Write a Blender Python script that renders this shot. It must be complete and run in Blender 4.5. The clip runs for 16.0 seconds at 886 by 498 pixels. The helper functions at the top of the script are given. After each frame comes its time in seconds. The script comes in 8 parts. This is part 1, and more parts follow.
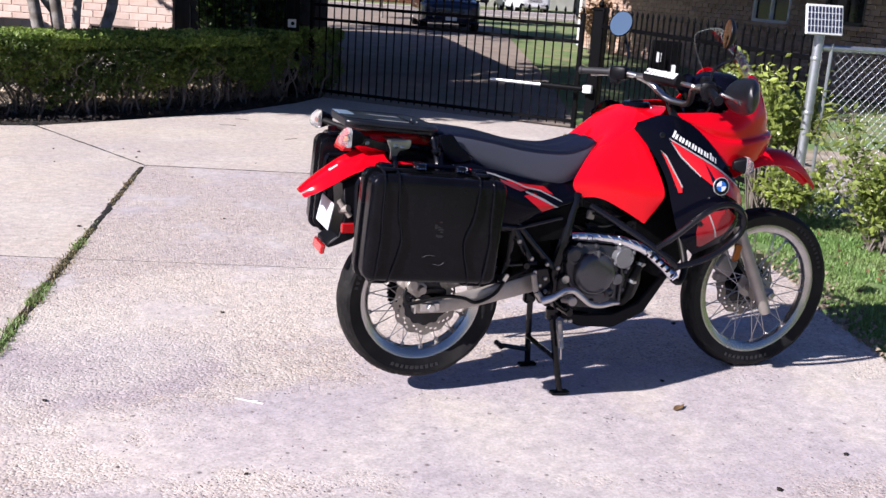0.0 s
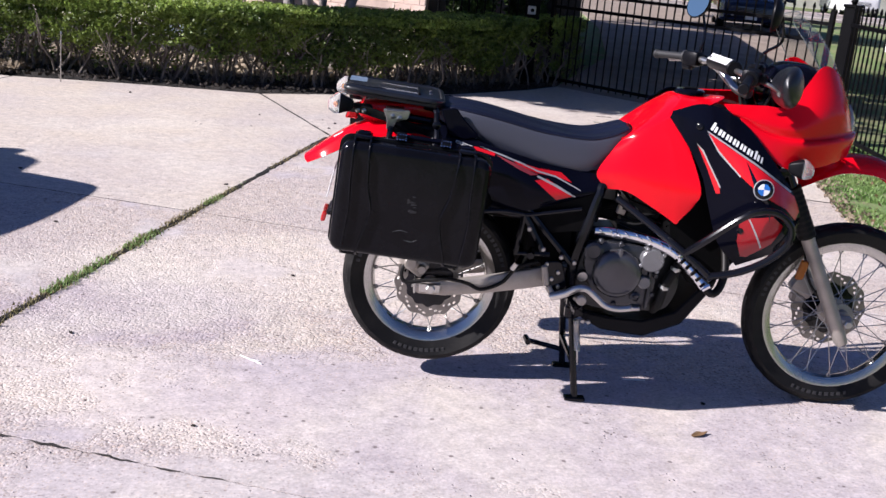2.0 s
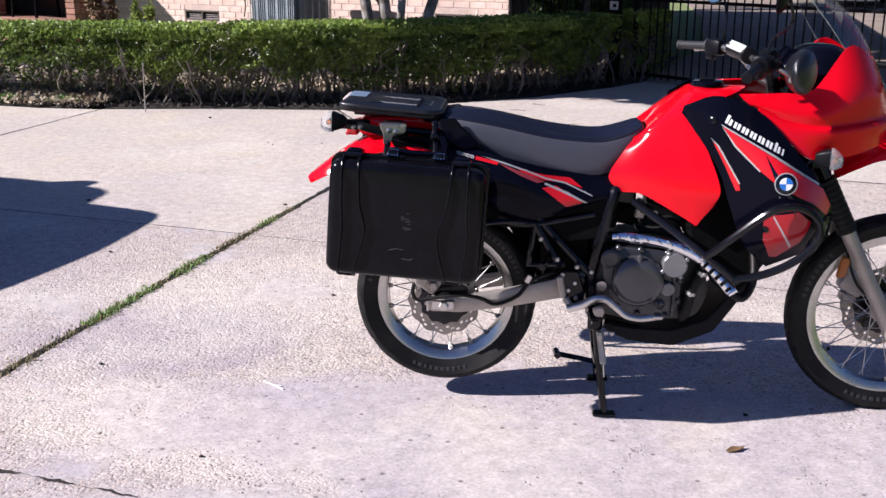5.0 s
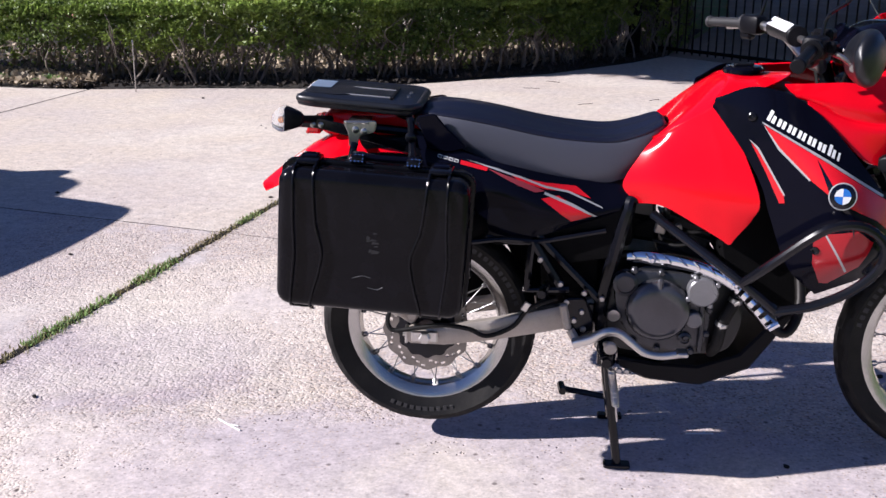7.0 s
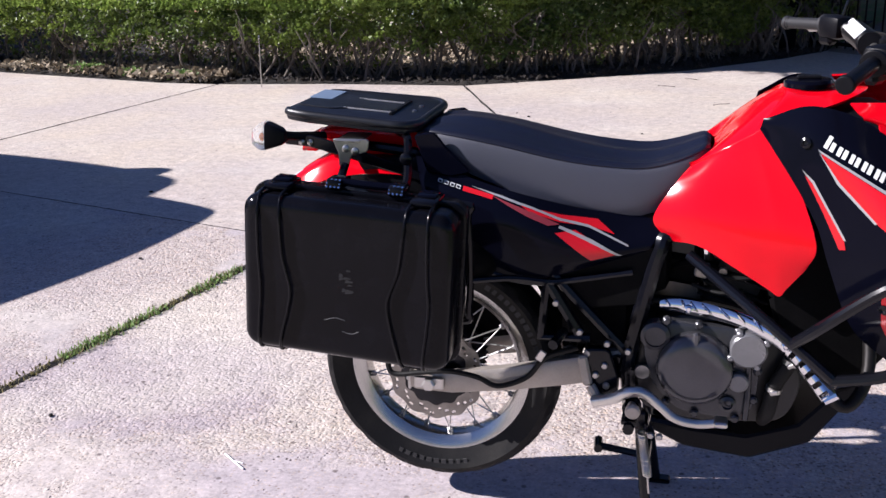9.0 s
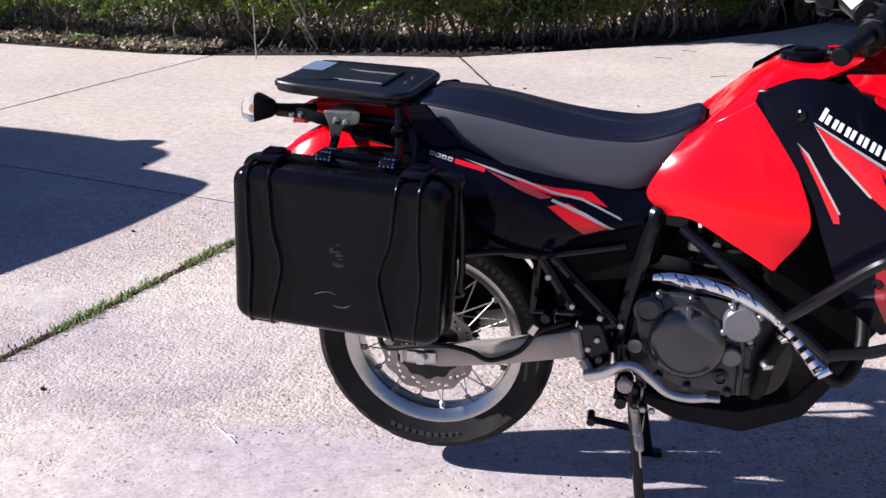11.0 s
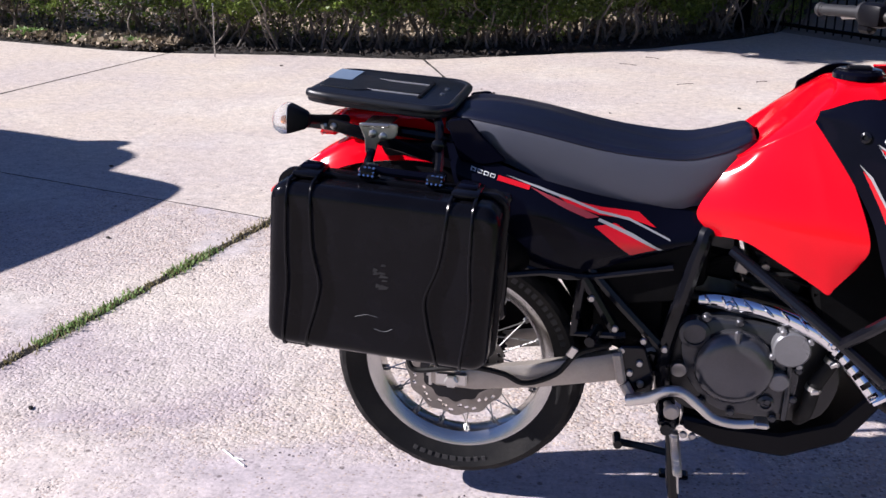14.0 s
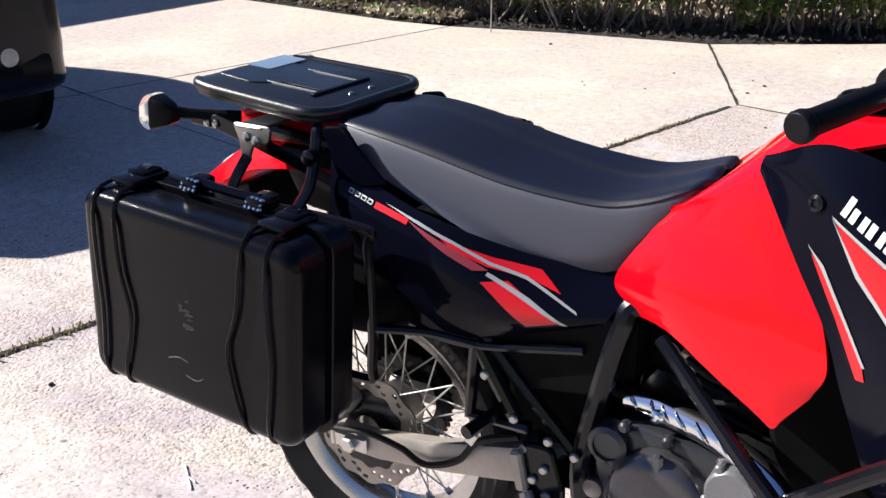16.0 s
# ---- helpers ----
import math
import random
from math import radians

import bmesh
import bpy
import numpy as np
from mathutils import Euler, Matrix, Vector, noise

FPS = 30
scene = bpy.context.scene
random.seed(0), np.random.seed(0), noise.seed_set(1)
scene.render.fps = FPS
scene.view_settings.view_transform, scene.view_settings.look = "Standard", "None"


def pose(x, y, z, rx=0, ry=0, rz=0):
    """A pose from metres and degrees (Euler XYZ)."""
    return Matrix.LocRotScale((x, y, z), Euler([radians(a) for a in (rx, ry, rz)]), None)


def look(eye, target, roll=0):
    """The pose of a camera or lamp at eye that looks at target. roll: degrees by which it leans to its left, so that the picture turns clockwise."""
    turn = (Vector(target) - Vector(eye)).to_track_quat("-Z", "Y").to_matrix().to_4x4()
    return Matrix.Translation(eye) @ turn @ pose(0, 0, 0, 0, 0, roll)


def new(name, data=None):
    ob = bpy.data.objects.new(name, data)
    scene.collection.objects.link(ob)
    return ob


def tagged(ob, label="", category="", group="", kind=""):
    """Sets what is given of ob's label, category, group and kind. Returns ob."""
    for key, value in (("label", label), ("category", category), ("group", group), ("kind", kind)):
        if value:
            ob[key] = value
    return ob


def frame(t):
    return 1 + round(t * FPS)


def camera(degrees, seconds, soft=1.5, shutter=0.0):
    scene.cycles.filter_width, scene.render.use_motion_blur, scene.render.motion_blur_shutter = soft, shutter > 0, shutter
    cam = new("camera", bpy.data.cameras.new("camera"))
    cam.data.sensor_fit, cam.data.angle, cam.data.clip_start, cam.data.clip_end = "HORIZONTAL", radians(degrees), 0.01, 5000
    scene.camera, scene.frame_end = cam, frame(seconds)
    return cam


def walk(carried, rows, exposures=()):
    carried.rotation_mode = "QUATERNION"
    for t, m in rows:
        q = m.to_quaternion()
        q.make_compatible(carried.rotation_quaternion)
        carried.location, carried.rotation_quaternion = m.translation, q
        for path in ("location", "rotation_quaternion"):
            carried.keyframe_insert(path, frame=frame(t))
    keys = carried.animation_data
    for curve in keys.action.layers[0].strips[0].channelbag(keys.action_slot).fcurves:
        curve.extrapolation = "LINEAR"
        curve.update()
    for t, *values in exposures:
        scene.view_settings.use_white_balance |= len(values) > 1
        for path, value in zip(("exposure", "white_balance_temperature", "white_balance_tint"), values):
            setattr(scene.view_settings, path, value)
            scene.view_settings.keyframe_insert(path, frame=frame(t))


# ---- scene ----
cam = camera(46.6, 16.0)
PATH = [
    (0, (-1.248, -3.45, 1.517), (-0.566, -1.64, 1.01), 3.8),
    (0.5, (-0.943, -3.482, 1.504), (-0.302, -1.652, 1.016), 7.1),
    (1, (-0.688, -3.542, 1.524), (-0.224, -1.646, 1.087), 4.4),
    (1.5, (-0.428, -3.616, 1.525), (-0.185, -1.703, 0.997), 3.6),
    (2, (-0.2, -3.502, 1.498), (-0.087, -1.585, 0.939), 5.3),
    (2.5, (-0.017, -3.452, 1.512), (-0.075, -1.527, 0.971), 2.4),
    (3, (0.224, -3.463, 1.528), (0.012, -1.535, 1.04), 0.5),
    (3.5, (0.233, -3.404, 1.515), (0.185, -1.464, 1.032), 0.4),
    (4, (0.205, -3.38, 1.511), (0.161, -1.454, 0.973), 0.7),
    (4.5, (0.173, -3.39, 1.516), (0.083, -1.472, 0.957), 0.7),
    (7, (0.249, -2.777, 1.483), (0.083, -0.88, 0.871), -0.1),
    (7.5, (0.294, -2.544, 1.477), (0.175, -0.666, 0.799), 0.9),
    (8, (0.448, -2.417, 1.482), (0.068, -0.573, 0.807), -0.3),
    (8.5, (0.568, -2.372, 1.484), (0.053, -0.538, 0.877), -1.6),
    (9, (0.591, -2.352, 1.475), (0.108, -0.514, 0.85), -1.3),
    (11.5, (0.598, -2.33, 1.47), (0.124, -0.509, 0.793), -1.2),
    (12, (0.595, -2.332, 1.47), (0.124, -0.506, 0.802), -1.4),
    (12.5, (0.591, -2.325, 1.476), (0.097, -0.509, 0.799), -1.6),
    (13, (0.553, -2.311, 1.476), (0.079, -0.497, 0.781), -0.7),
    (13.5, (0.405, -2.318, 1.472), (-0.012, -0.48, 0.802), 0.0),
    (14, (0.352, -2.278, 1.481), (-0.001, -0.43, 0.804), 0.5),
    (14.5, (0.529, -2.1, 1.48), (0.002, -0.248, 0.939), -1.4),
    (15, (0.689, -1.918, 1.465), (-0.003, -0.131, 0.894), -2.3),
    (15.5, (0.801, -1.673, 1.445), (0.072, 0.044, 0.724), -0.5),
    (16, (1.034, -1.49, 1.428), (0.038, 0.089, 0.709), -0.7),
]
walk(cam, [(t, look(eye, target, roll)) for t, eye, target, roll in PATH], [(0, 0.77, 5450, 33), (15, 0.78, 5450, 33), (15.5, 0.94, 5550, 30), (16, 1.07, 5650, 24)])

# ---------------------------------------------------------------- world and light
SUN_WAY = Vector((1.48, 0.44, -1.0)).normalized()
world = bpy.data.worlds.new("sky")
scene.world = world
world.use_nodes = True
wn = world.node_tree
sky = wn.nodes.new("ShaderNodeTexSky")
sky.sky_type, sky.sun_disc = "NISHITA", False
sky.sun_elevation = math.asin(-SUN_WAY.z)
sky.sun_rotation = math.atan2(-SUN_WAY.x, -SUN_WAY.y)
wn.links.new(sky.outputs[0], wn.nodes["Background"].inputs[0])
wn.nodes["Background"].inputs[1].default_value = 0.039
sky.ozone_density = 5.0
sky.dust_density = 0.5
sun = new("sun", bpy.data.lights.new("sun", "SUN"))
sun.data.energy, sun.data.angle, sun.data.color = 5.0, radians(0.55), (1.0, 0.95, 0.70)
sun.matrix_world = look((0, 0, 0), SUN_WAY)


# ---------------------------------------------------------------- materials
def material(name, color, rough=0.5, metal=0.0, vary=0.12, scale=6.0, fine=90.0, bump=0.0, bump_scale=None, second=None,
             amount=0.5, coat=0.0, rough_vary=0.1, spread=0.0):
    """A principled material with variation at two scales, second colour by coarse noise, fine relief."""
    m = bpy.data.materials.new(name)
    m.use_nodes = True
    nt, n = m.node_tree, m.node_tree.nodes
    b = n["Principled BSDF"]
    b.inputs["Metallic"].default_value = metal
    b.inputs["Coat Weight"].default_value = coat
    b.inputs["Coat Roughness"].default_value = 0.034
    co = n.new("ShaderNodeTexCoord")
    big, small = n.new("ShaderNodeTexNoise"), n.new("ShaderNodeTexNoise")
    big.inputs["Scale"].default_value, big.inputs["Detail"].default_value = scale, 4
    small.inputs["Scale"].default_value, small.inputs["Detail"].default_value = fine, 3
    for t in (big, small):
        nt.links.new(co.outputs["Object"], t.inputs["Vector"])
    mix = n.new("ShaderNodeMix")
    mix.data_type = "RGBA"
    two = second or tuple(c * (1 - vary * 1.6) for c in color)
    mix.inputs["A"].default_value, mix.inputs["B"].default_value = (*color, 1), (*two, 1)
    ramp = n.new("ShaderNodeMapRange")
    ramp.inputs["From Min"].default_value, ramp.inputs["From Max"].default_value = 0.62 - amount * 0.5, 0.8 - amount * 0.35
    nt.links.new(big.outputs[0], ramp.inputs[0])
    nt.links.new(ramp.outputs[0], mix.inputs["Factor"])
    hsv = n.new("ShaderNodeHueSaturation")
    val = n.new("ShaderNodeMapRange")
    val.inputs["To Min"].default_value, val.inputs["To Max"].default_value = 1 - vary, 1 + vary
    nt.links.new(small.outputs[0], val.inputs[0])
    last = val.outputs[0]
    if spread:
        info, rnd, mul = n.new("ShaderNodeObjectInfo"), n.new("ShaderNodeMapRange"), n.new("ShaderNodeMath")
        rnd.inputs["To Min"].default_value, rnd.inputs["To Max"].default_value = 1 - spread, 1 + spread
        geo, add, fr = n.new("ShaderNodeNewGeometry"), n.new("ShaderNodeMath"), n.new("ShaderNodeMath")
        add.operation, fr.operation = "ADD", "FRACT"
        nt.links.new(info.outputs["Random"], add.inputs[0])
        nt.links.new(geo.outputs["Random Per Island"], add.inputs[1])
        nt.links.new(add.outputs[0], fr.inputs[0])
        nt.links.new(fr.outputs[0], rnd.inputs[0])
        mul.operation = "MULTIPLY"
        nt.links.new(last, mul.inputs[0])
        nt.links.new(rnd.outputs[0], mul.inputs[1])
        last = mul.outputs[0]
    nt.links.new(mix.outputs["Result"], hsv.inputs["Color"])
    nt.links.new(last, hsv.inputs["Value"])
    nt.links.new(hsv.outputs[0], b.inputs["Base Color"])
    rr = n.new("ShaderNodeMapRange")
    rr.inputs["To Min"].default_value, rr.inputs["To Max"].default_value = max(rough - rough_vary, 0.02), min(rough + rough_vary, 1)
    nt.links.new(big.outputs[0], rr.inputs[0])
    nt.links.new(rr.outputs[0], b.inputs["Roughness"])
    if bump:
        bp = n.new("ShaderNodeBump")
        bp.inputs["Distance"].default_value = bump
        src = small
        if bump_scale:
            src = n.new("ShaderNodeTexNoise")
            src.inputs["Scale"].default_value, src.inputs["Detail"].default_value = bump_scale, 3
            nt.links.new(co.outputs["Object"], src.inputs["Vector"])
        nt.links.new(src.outputs[0], bp.inputs["Height"])
        nt.links.new(bp.outputs[0], b.inputs["Normal"])
    return m


def leafy(name, color, second, gloss=0.4, through_light=0.35, spread=0.35):
    """Leaves: two colours by island, light passing through."""
    m = material(name, color, gloss, vary=0.2, scale=1.2, fine=30, second=second, amount=0.5, spread=spread)
    n, nt = m.node_tree.nodes, m.node_tree
    b, out = n["Principled BSDF"], n["Material Output"]
    tr, mx = n.new("ShaderNodeBsdfTranslucent"), n.new("ShaderNodeMixShader")
    hsv = [x for x in n if x.bl_idname == "ShaderNodeHueSaturation"][0]
    nt.links.new(hsv.outputs[0], tr.inputs["Color"])
    mx.inputs[0].default_value = through_light
    nt.links.new(b.outputs[0], mx.inputs[1])
    nt.links.new(tr.outputs[0], mx.inputs[2])
    nt.links.new(mx.outputs[0], out.inputs["Surface"])
    return m


def glassy(name, color, rough=0.03, alpha=0.35):
    """A thin tinted pane: clear and glossy."""
    m = bpy.data.materials.new(name)
    m.use_nodes = True
    n, nt = m.node_tree.nodes, m.node_tree
    n.remove(n["Principled BSDF"])
    g, mx = n.new("ShaderNodeBsdfGlossy"), n.new("ShaderNodeMixShader")
    t = n.new("ShaderNodeBsdfTransparent")
    g.inputs["Roughness"].default_value = rough
    t.inputs["Color"].default_value = (*color, 1)
    mx.inputs[0].default_value = 0.10
    nt.links.new(t.outputs[0], mx.inputs[1])
    nt.links.new(g.outputs[0], mx.inputs[2])
    nt.links.new(mx.outputs[0], n["Material Output"].inputs["Surface"])
    return m


def concrete_material(sandy=0.38):
    """Old driveway concrete: worn exposed aggregate, smoother cement patches, stains."""
    m = bpy.data.materials.new("driveway concrete")
    m.use_nodes = True
    nt, n = m.node_tree, m.node_tree.nodes
    b = n["Principled BSDF"]
    co = n.new("ShaderNodeTexCoord")

    def tex(kind, scale, **kw):
        t = n.new(kind)
        t.inputs["Scale"].default_value = scale
        for k, v in kw.items():
            t.inputs[k].default_value = v
        nt.links.new(co.outputs["Object"], t.inputs["Vector"])
        return t

    def step(socket, lo, hi, to0=0.0, to1=1.0):
        r = n.new("ShaderNodeMapRange")
        for k, v in (("From Min", lo), ("From Max", hi), ("To Min", to0), ("To Max", to1)):
            r.inputs[k].default_value = v
        nt.links.new(socket, r.inputs[0])
        return r.outputs[0]

    def blend(a, bb, f):
        x = n.new("ShaderNodeMix")
        x.data_type = "RGBA"
        for s, v in (("A", a), ("B", bb), ("Factor", f)):
            if isinstance(v, (tuple, float)):
                x.inputs[s].default_value = (*v, 1) if isinstance(v, tuple) else v
            else:
                nt.links.new(v, x.inputs[s])
        return x.outputs["Result"]

    def times(a, bb):
        x = n.new("ShaderNodeMath")
        x.operation = "MULTIPLY"
        for i, v in enumerate((a, bb)):
            if isinstance(v, float):
                x.inputs[i].default_value = v
            else:
                nt.links.new(v, x.inputs[i])
        return x.outputs[0]

    worn = step(tex("ShaderNodeTexNoise", 1.35, Detail=9.0, Roughness=0.68).outputs[0], 0.40, 0.475, 0.0, 1.0 if sandy < 0.5 else 0.45)
    tone = step(tex("ShaderNodeTexNoise", 0.55, Detail=3.0).outputs[0], 0.35, 0.65)
    stones = tex("ShaderNodeTexVoronoi", 92.0)
    seams = tex("ShaderNodeTexVoronoi", 92.0)
    seams.feature = "DISTANCE_TO_EDGE"
    pits = tex("ShaderNodeTexVoronoi", 42.0)
    blotch = step(tex("ShaderNodeTexNoise", 17.0, Detail=6.0, Roughness=0.7).outputs[0], 0.34, 0.66, 0.82, 1.13)
    grains = tex("ShaderNodeTexNoise", 260.0, Detail=2.0)
    skim = blend((0.500, 0.442, 0.462), (0.600, 0.548, 0.505), tone) if sandy < 0.5 else blend((0.570, 0.515, 0.480), (0.650, 0.590, 0.510), tone)
    shade = n.new("ShaderNodeSeparateColor")
    nt.links.new(stones.outputs["Color"], shade.inputs[0])
    pebble = blend((0.47, 0.385, 0.345), (0.74, 0.665, 0.575), shade.outputs[0])
    pebble = blend(pebble, (0.60, 0.455, 0.345), times(step(shade.outputs[2], 0.74, 0.80), 0.7))
    pebble = blend(pebble, (0.24, 0.19, 0.175), times(step(shade.outputs[1], 0.86, 0.89), 0.7))
    sunk = step(tex("ShaderNodeTexNoise", 60.0, Detail=3.0).outputs[0], 0.44, 0.54)
    pebble = blend(pebble, (0.565, 0.495, 0.455), times(sunk, 0.75))
    gap = times(step(seams.outputs["Distance"], 0.10, 0.03), step(sunk, 0.0, 1.0, 1.0, 0.25))
    pebble = blend(pebble, (0.34, 0.285, 0.265), times(gap, 0.6))
    rag = tex("ShaderNodeTexNoise", 3.2, Detail=8.0, Roughness=0.65)

    def oval(x, y, rx, ry, turn):
        """A ragged oval patch of the slab."""
        mp = n.new("ShaderNodeMapping")
        mp.vector_type = "TEXTURE"
        mp.inputs["Location"].default_value = (x, y, 0)
        mp.inputs["Rotation"].default_value = (0, 0, math.radians(turn))
        mp.inputs["Scale"].default_value = (rx, ry, 1)
        nt.links.new(co.outputs["Object"], mp.inputs["Vector"])
        ln = n.new("ShaderNodeVectorMath")
        ln.operation = "LENGTH"
        nt.links.new(mp.outputs[0], ln.inputs[0])
        s = n.new("ShaderNodeMath")
        s.operation = "ADD"
        nt.links.new(ln.outputs["Value"], s.inputs[0])
        nt.links.new(rag.outputs[0], s.inputs[1])
        return step(s.outputs[0], 1.66, 1.34)

    if sandy < 0.5:
        # pale worn stretch, then thin mauve cement skims
        for patch in ((0.75, -0.46, 1.75, 0.50, -10), (-0.45, -0.42, 0.55, 0.16, -6), (-0.15, -1.05, 1.1, 0.28, -8)):
            worn = times(worn, step(oval(*patch), 0.0, 1.0, 1.0, 0.06))
        worn = step(worn, 0.0, 1.0)
    base = blend(skim, pebble, worn)
    if sandy < 0.5:
        base = blend(base, (0.77, 0.685, 0.57), times(oval(-0.45, 1.15, 1.2, 0.55, 8), 0.45))
        base = blend(base, (0.80, 0.71, 0.60), times(oval(-0.95, -0.34, 0.68, 0.3, -20), 0.55))
        base = blend(base, (0.425, 0.352, 0.388), times(oval(-1.2, 0.42, 0.55, 0.34, 5), 0.55))
        base = blend(base, (0.475, 0.415, 0.440), times(oval(0.75, -0.42, 1.75, 0.55, -10), 0.55))
    hole = times(step(pits.outputs["Distance"], 0.22, 0.10), step(tex("ShaderNodeTexNoise", 4.5, Detail=4.0).outputs[0], 0.54, 0.62))
    base = blend(base, (0.16, 0.13, 0.12), times(hole, 0.75))
    gold = tex("ShaderNodeTexVoronoi", 95.0)
    which = n.new("ShaderNodeSeparateColor")
    nt.links.new(gold.outputs["Color"], which.inputs[0])
    flint = times(step(gold.outputs["Distance"], 0.42, 0.32), step(worn, 0.0, 1.0, 0.55, 1.0))
    base = blend(base, (0.60, 0.46, 0.32), times(times(flint, step(which.outputs[0], 0.70, 0.74)), 0.6))
    base = blend(base, (0.17, 0.13, 0.12), times(times(flint, step(which.outputs[1], 0.80, 0.82)), 0.8))
    big = tex("ShaderNodeTexVoronoi", 17.0, Randomness=1.0)
    pick = n.new("ShaderNodeSeparateColor")
    nt.links.new(big.outputs["Color"], pick.inputs[0])
    pock = times(step(big.outputs["Distance"], 0.17, 0.09), step(pick.outputs[0], 0.76, 0.78))
    mid = tex("ShaderNodeTexVoronoi", 36.0, Randomness=1.0)
    some = n.new("ShaderNodeSeparateColor")
    nt.links.new(mid.outputs["Color"], some.inputs[0])
    chip = times(times(step(mid.outputs["Distance"], 0.24, 0.14), step(some.outputs[0], 0.70, 0.72)), step(worn, 0.0, 1.0, 0.35, 1.0))
    sand = step(tex("ShaderNodeTexNoise", 1.7, Detail=5.0, Roughness=0.6).outputs[0], 0.55 if sandy < 0.5 else 0.34, 0.68)
    base = blend(base, (0.64, 0.55, 0.43), times(sand, sandy))
    stain = step(tex("ShaderNodeTexNoise", 0.9, Detail=6.0, Roughness=0.7, Distortion=0.4).outputs[0], 0.60, 0.72)
    base = blend(base, (0.36, 0.32, 0.31), times(stain, 0.45))
    damp = step(tex("ShaderNodeTexNoise", 0.38, Detail=7.0, Roughness=0.6, Distortion=0.5).outputs[0], 0.44, 0.56)
    base = blend(base, (0.44, 0.385, 0.405), times(damp, 0.30))
    pale = step(tex("ShaderNodeTexNoise", 0.8, Detail=6.0, Roughness=0.6).outputs[0], 0.52, 0.62)
    base = blend(base, (0.72, 0.66, 0.57), times(pale, 0.40))
    base = blend(base, (0.20, 0.165, 0.16), times(chip, 0.8))
    base = blend(base, (0.13, 0.105, 0.10), times(pock, 0.75))
    fine = n.new("ShaderNodeHueSaturation")
    nt.links.new(base, fine.inputs["Color"])
    speck = step(tex("ShaderNodeTexNoise", 75.0, Detail=3.0, Roughness=0.7).outputs[0], 0.34, 0.66, 0.83, 1.13)
    nt.links.new(times(times(step(grains.outputs[0], 0.3, 0.7, 0.94, 1.06), speck), blotch), fine.inputs["Value"])
    nt.links.new(fine.outputs[0], b.inputs["Base Color"])
    b.inputs["Roughness"].default_value = 0.92
    b.inputs["Specular IOR Level"].default_value = 0.25
    bp = n.new("ShaderNodeBump")
    bp.inputs["Distance"].default_value, bp.inputs["Strength"].default_value = 0.0034 if sandy < 0.5 else 0.0012, 1.0
    h = n.new("ShaderNodeMath")
    h.operation = "SUBTRACT"
    nt.links.new(times(stones.outputs["Distance"], times(times(worn, step(sunk, 0.0, 1.0, 1.0, 0.45)), -0.95)), h.inputs[0])
    nt.links.new(hole, h.inputs[1])
    nt.links.new(h.outputs[0], bp.inputs["Height"])
    nt.links.new(bp.outputs[0], b.inputs["Normal"])
    return m


# ---------------------------------------------------------------- mesh tools
def curve_points(points, n):
    """n points on a smooth line through the points."""
    p = np.array(points, float)
    if len(p) < 3:
        s = np.linspace(0, 1, n)[:, None]
        return p[0] * (1 - s) + p[-1] * s
    q = np.vstack([2 * p[0] - p[1], p, 2 * p[-1] - p[-2]])
    s = np.linspace(0, len(p) - 1, n)
    i = np.minimum(s.astype(int), len(p) - 2)
    f = (s - i)[:, None]
    a, b, c, d = q[i], q[i + 1], q[i + 2], q[i + 3]
    return 0.5 * (2 * b + (c - a) * f + (2 * a - 5 * b + 4 * c - d) * f ** 2 + (3 * b - a - 3 * c + d) * f ** 3)


def surface(rows, nu, nv):
    """A smooth grid (nv x nu x 3) through rows of control points."""
    first = np.array([curve_points(r, nu) for r in rows])
    return np.stack([curve_points(first[:, k], nv) for k in range(nu)], axis=1)


def add_grid(bm, grid, thick=0.0, wrap=False):
    """Faces over a grid of points; thick: a closed shell of that thickness, towards +normal's back."""
    nv, nu, _ = grid.shape
    front = [[bm.verts.new(p) for p in row] for row in grid]
    cols = nu if wrap else nu - 1

    def skin(g, flip):
        for j in range(nv - 1):
            for k in range(cols):
                f = [g[j][k], g[j][(k + 1) % nu], g[j + 1][(k + 1) % nu], g[j + 1][k]]
                bm.faces.new(f[::-1] if flip else f)
    skin(front, False)
    if thick:
        du, dv = np.gradient(grid, axis=1), np.gradient(grid, axis=0)
        nrm = np.cross(du, dv)
        nrm /= np.linalg.norm(nrm, axis=2, keepdims=True) + 1e-9
        back = [[bm.verts.new(p) for p in row] for row in grid - nrm * thick]
        skin(back, True)
        rim = [(0, k) for k in range(nu)] + [(j, nu - 1) for j in range(1, nv)] + [(nv - 1, k) for k in range(nu - 2, -1, -1)] + [(j, 0) for j in range(nv - 2, 0, -1)]
        for (a, b), (c, d) in zip(rim, rim[1:] + rim[:1]):
            bm.faces.new((front[c][d], front[a][b], back[a][b], back[c][d]))
    return bm


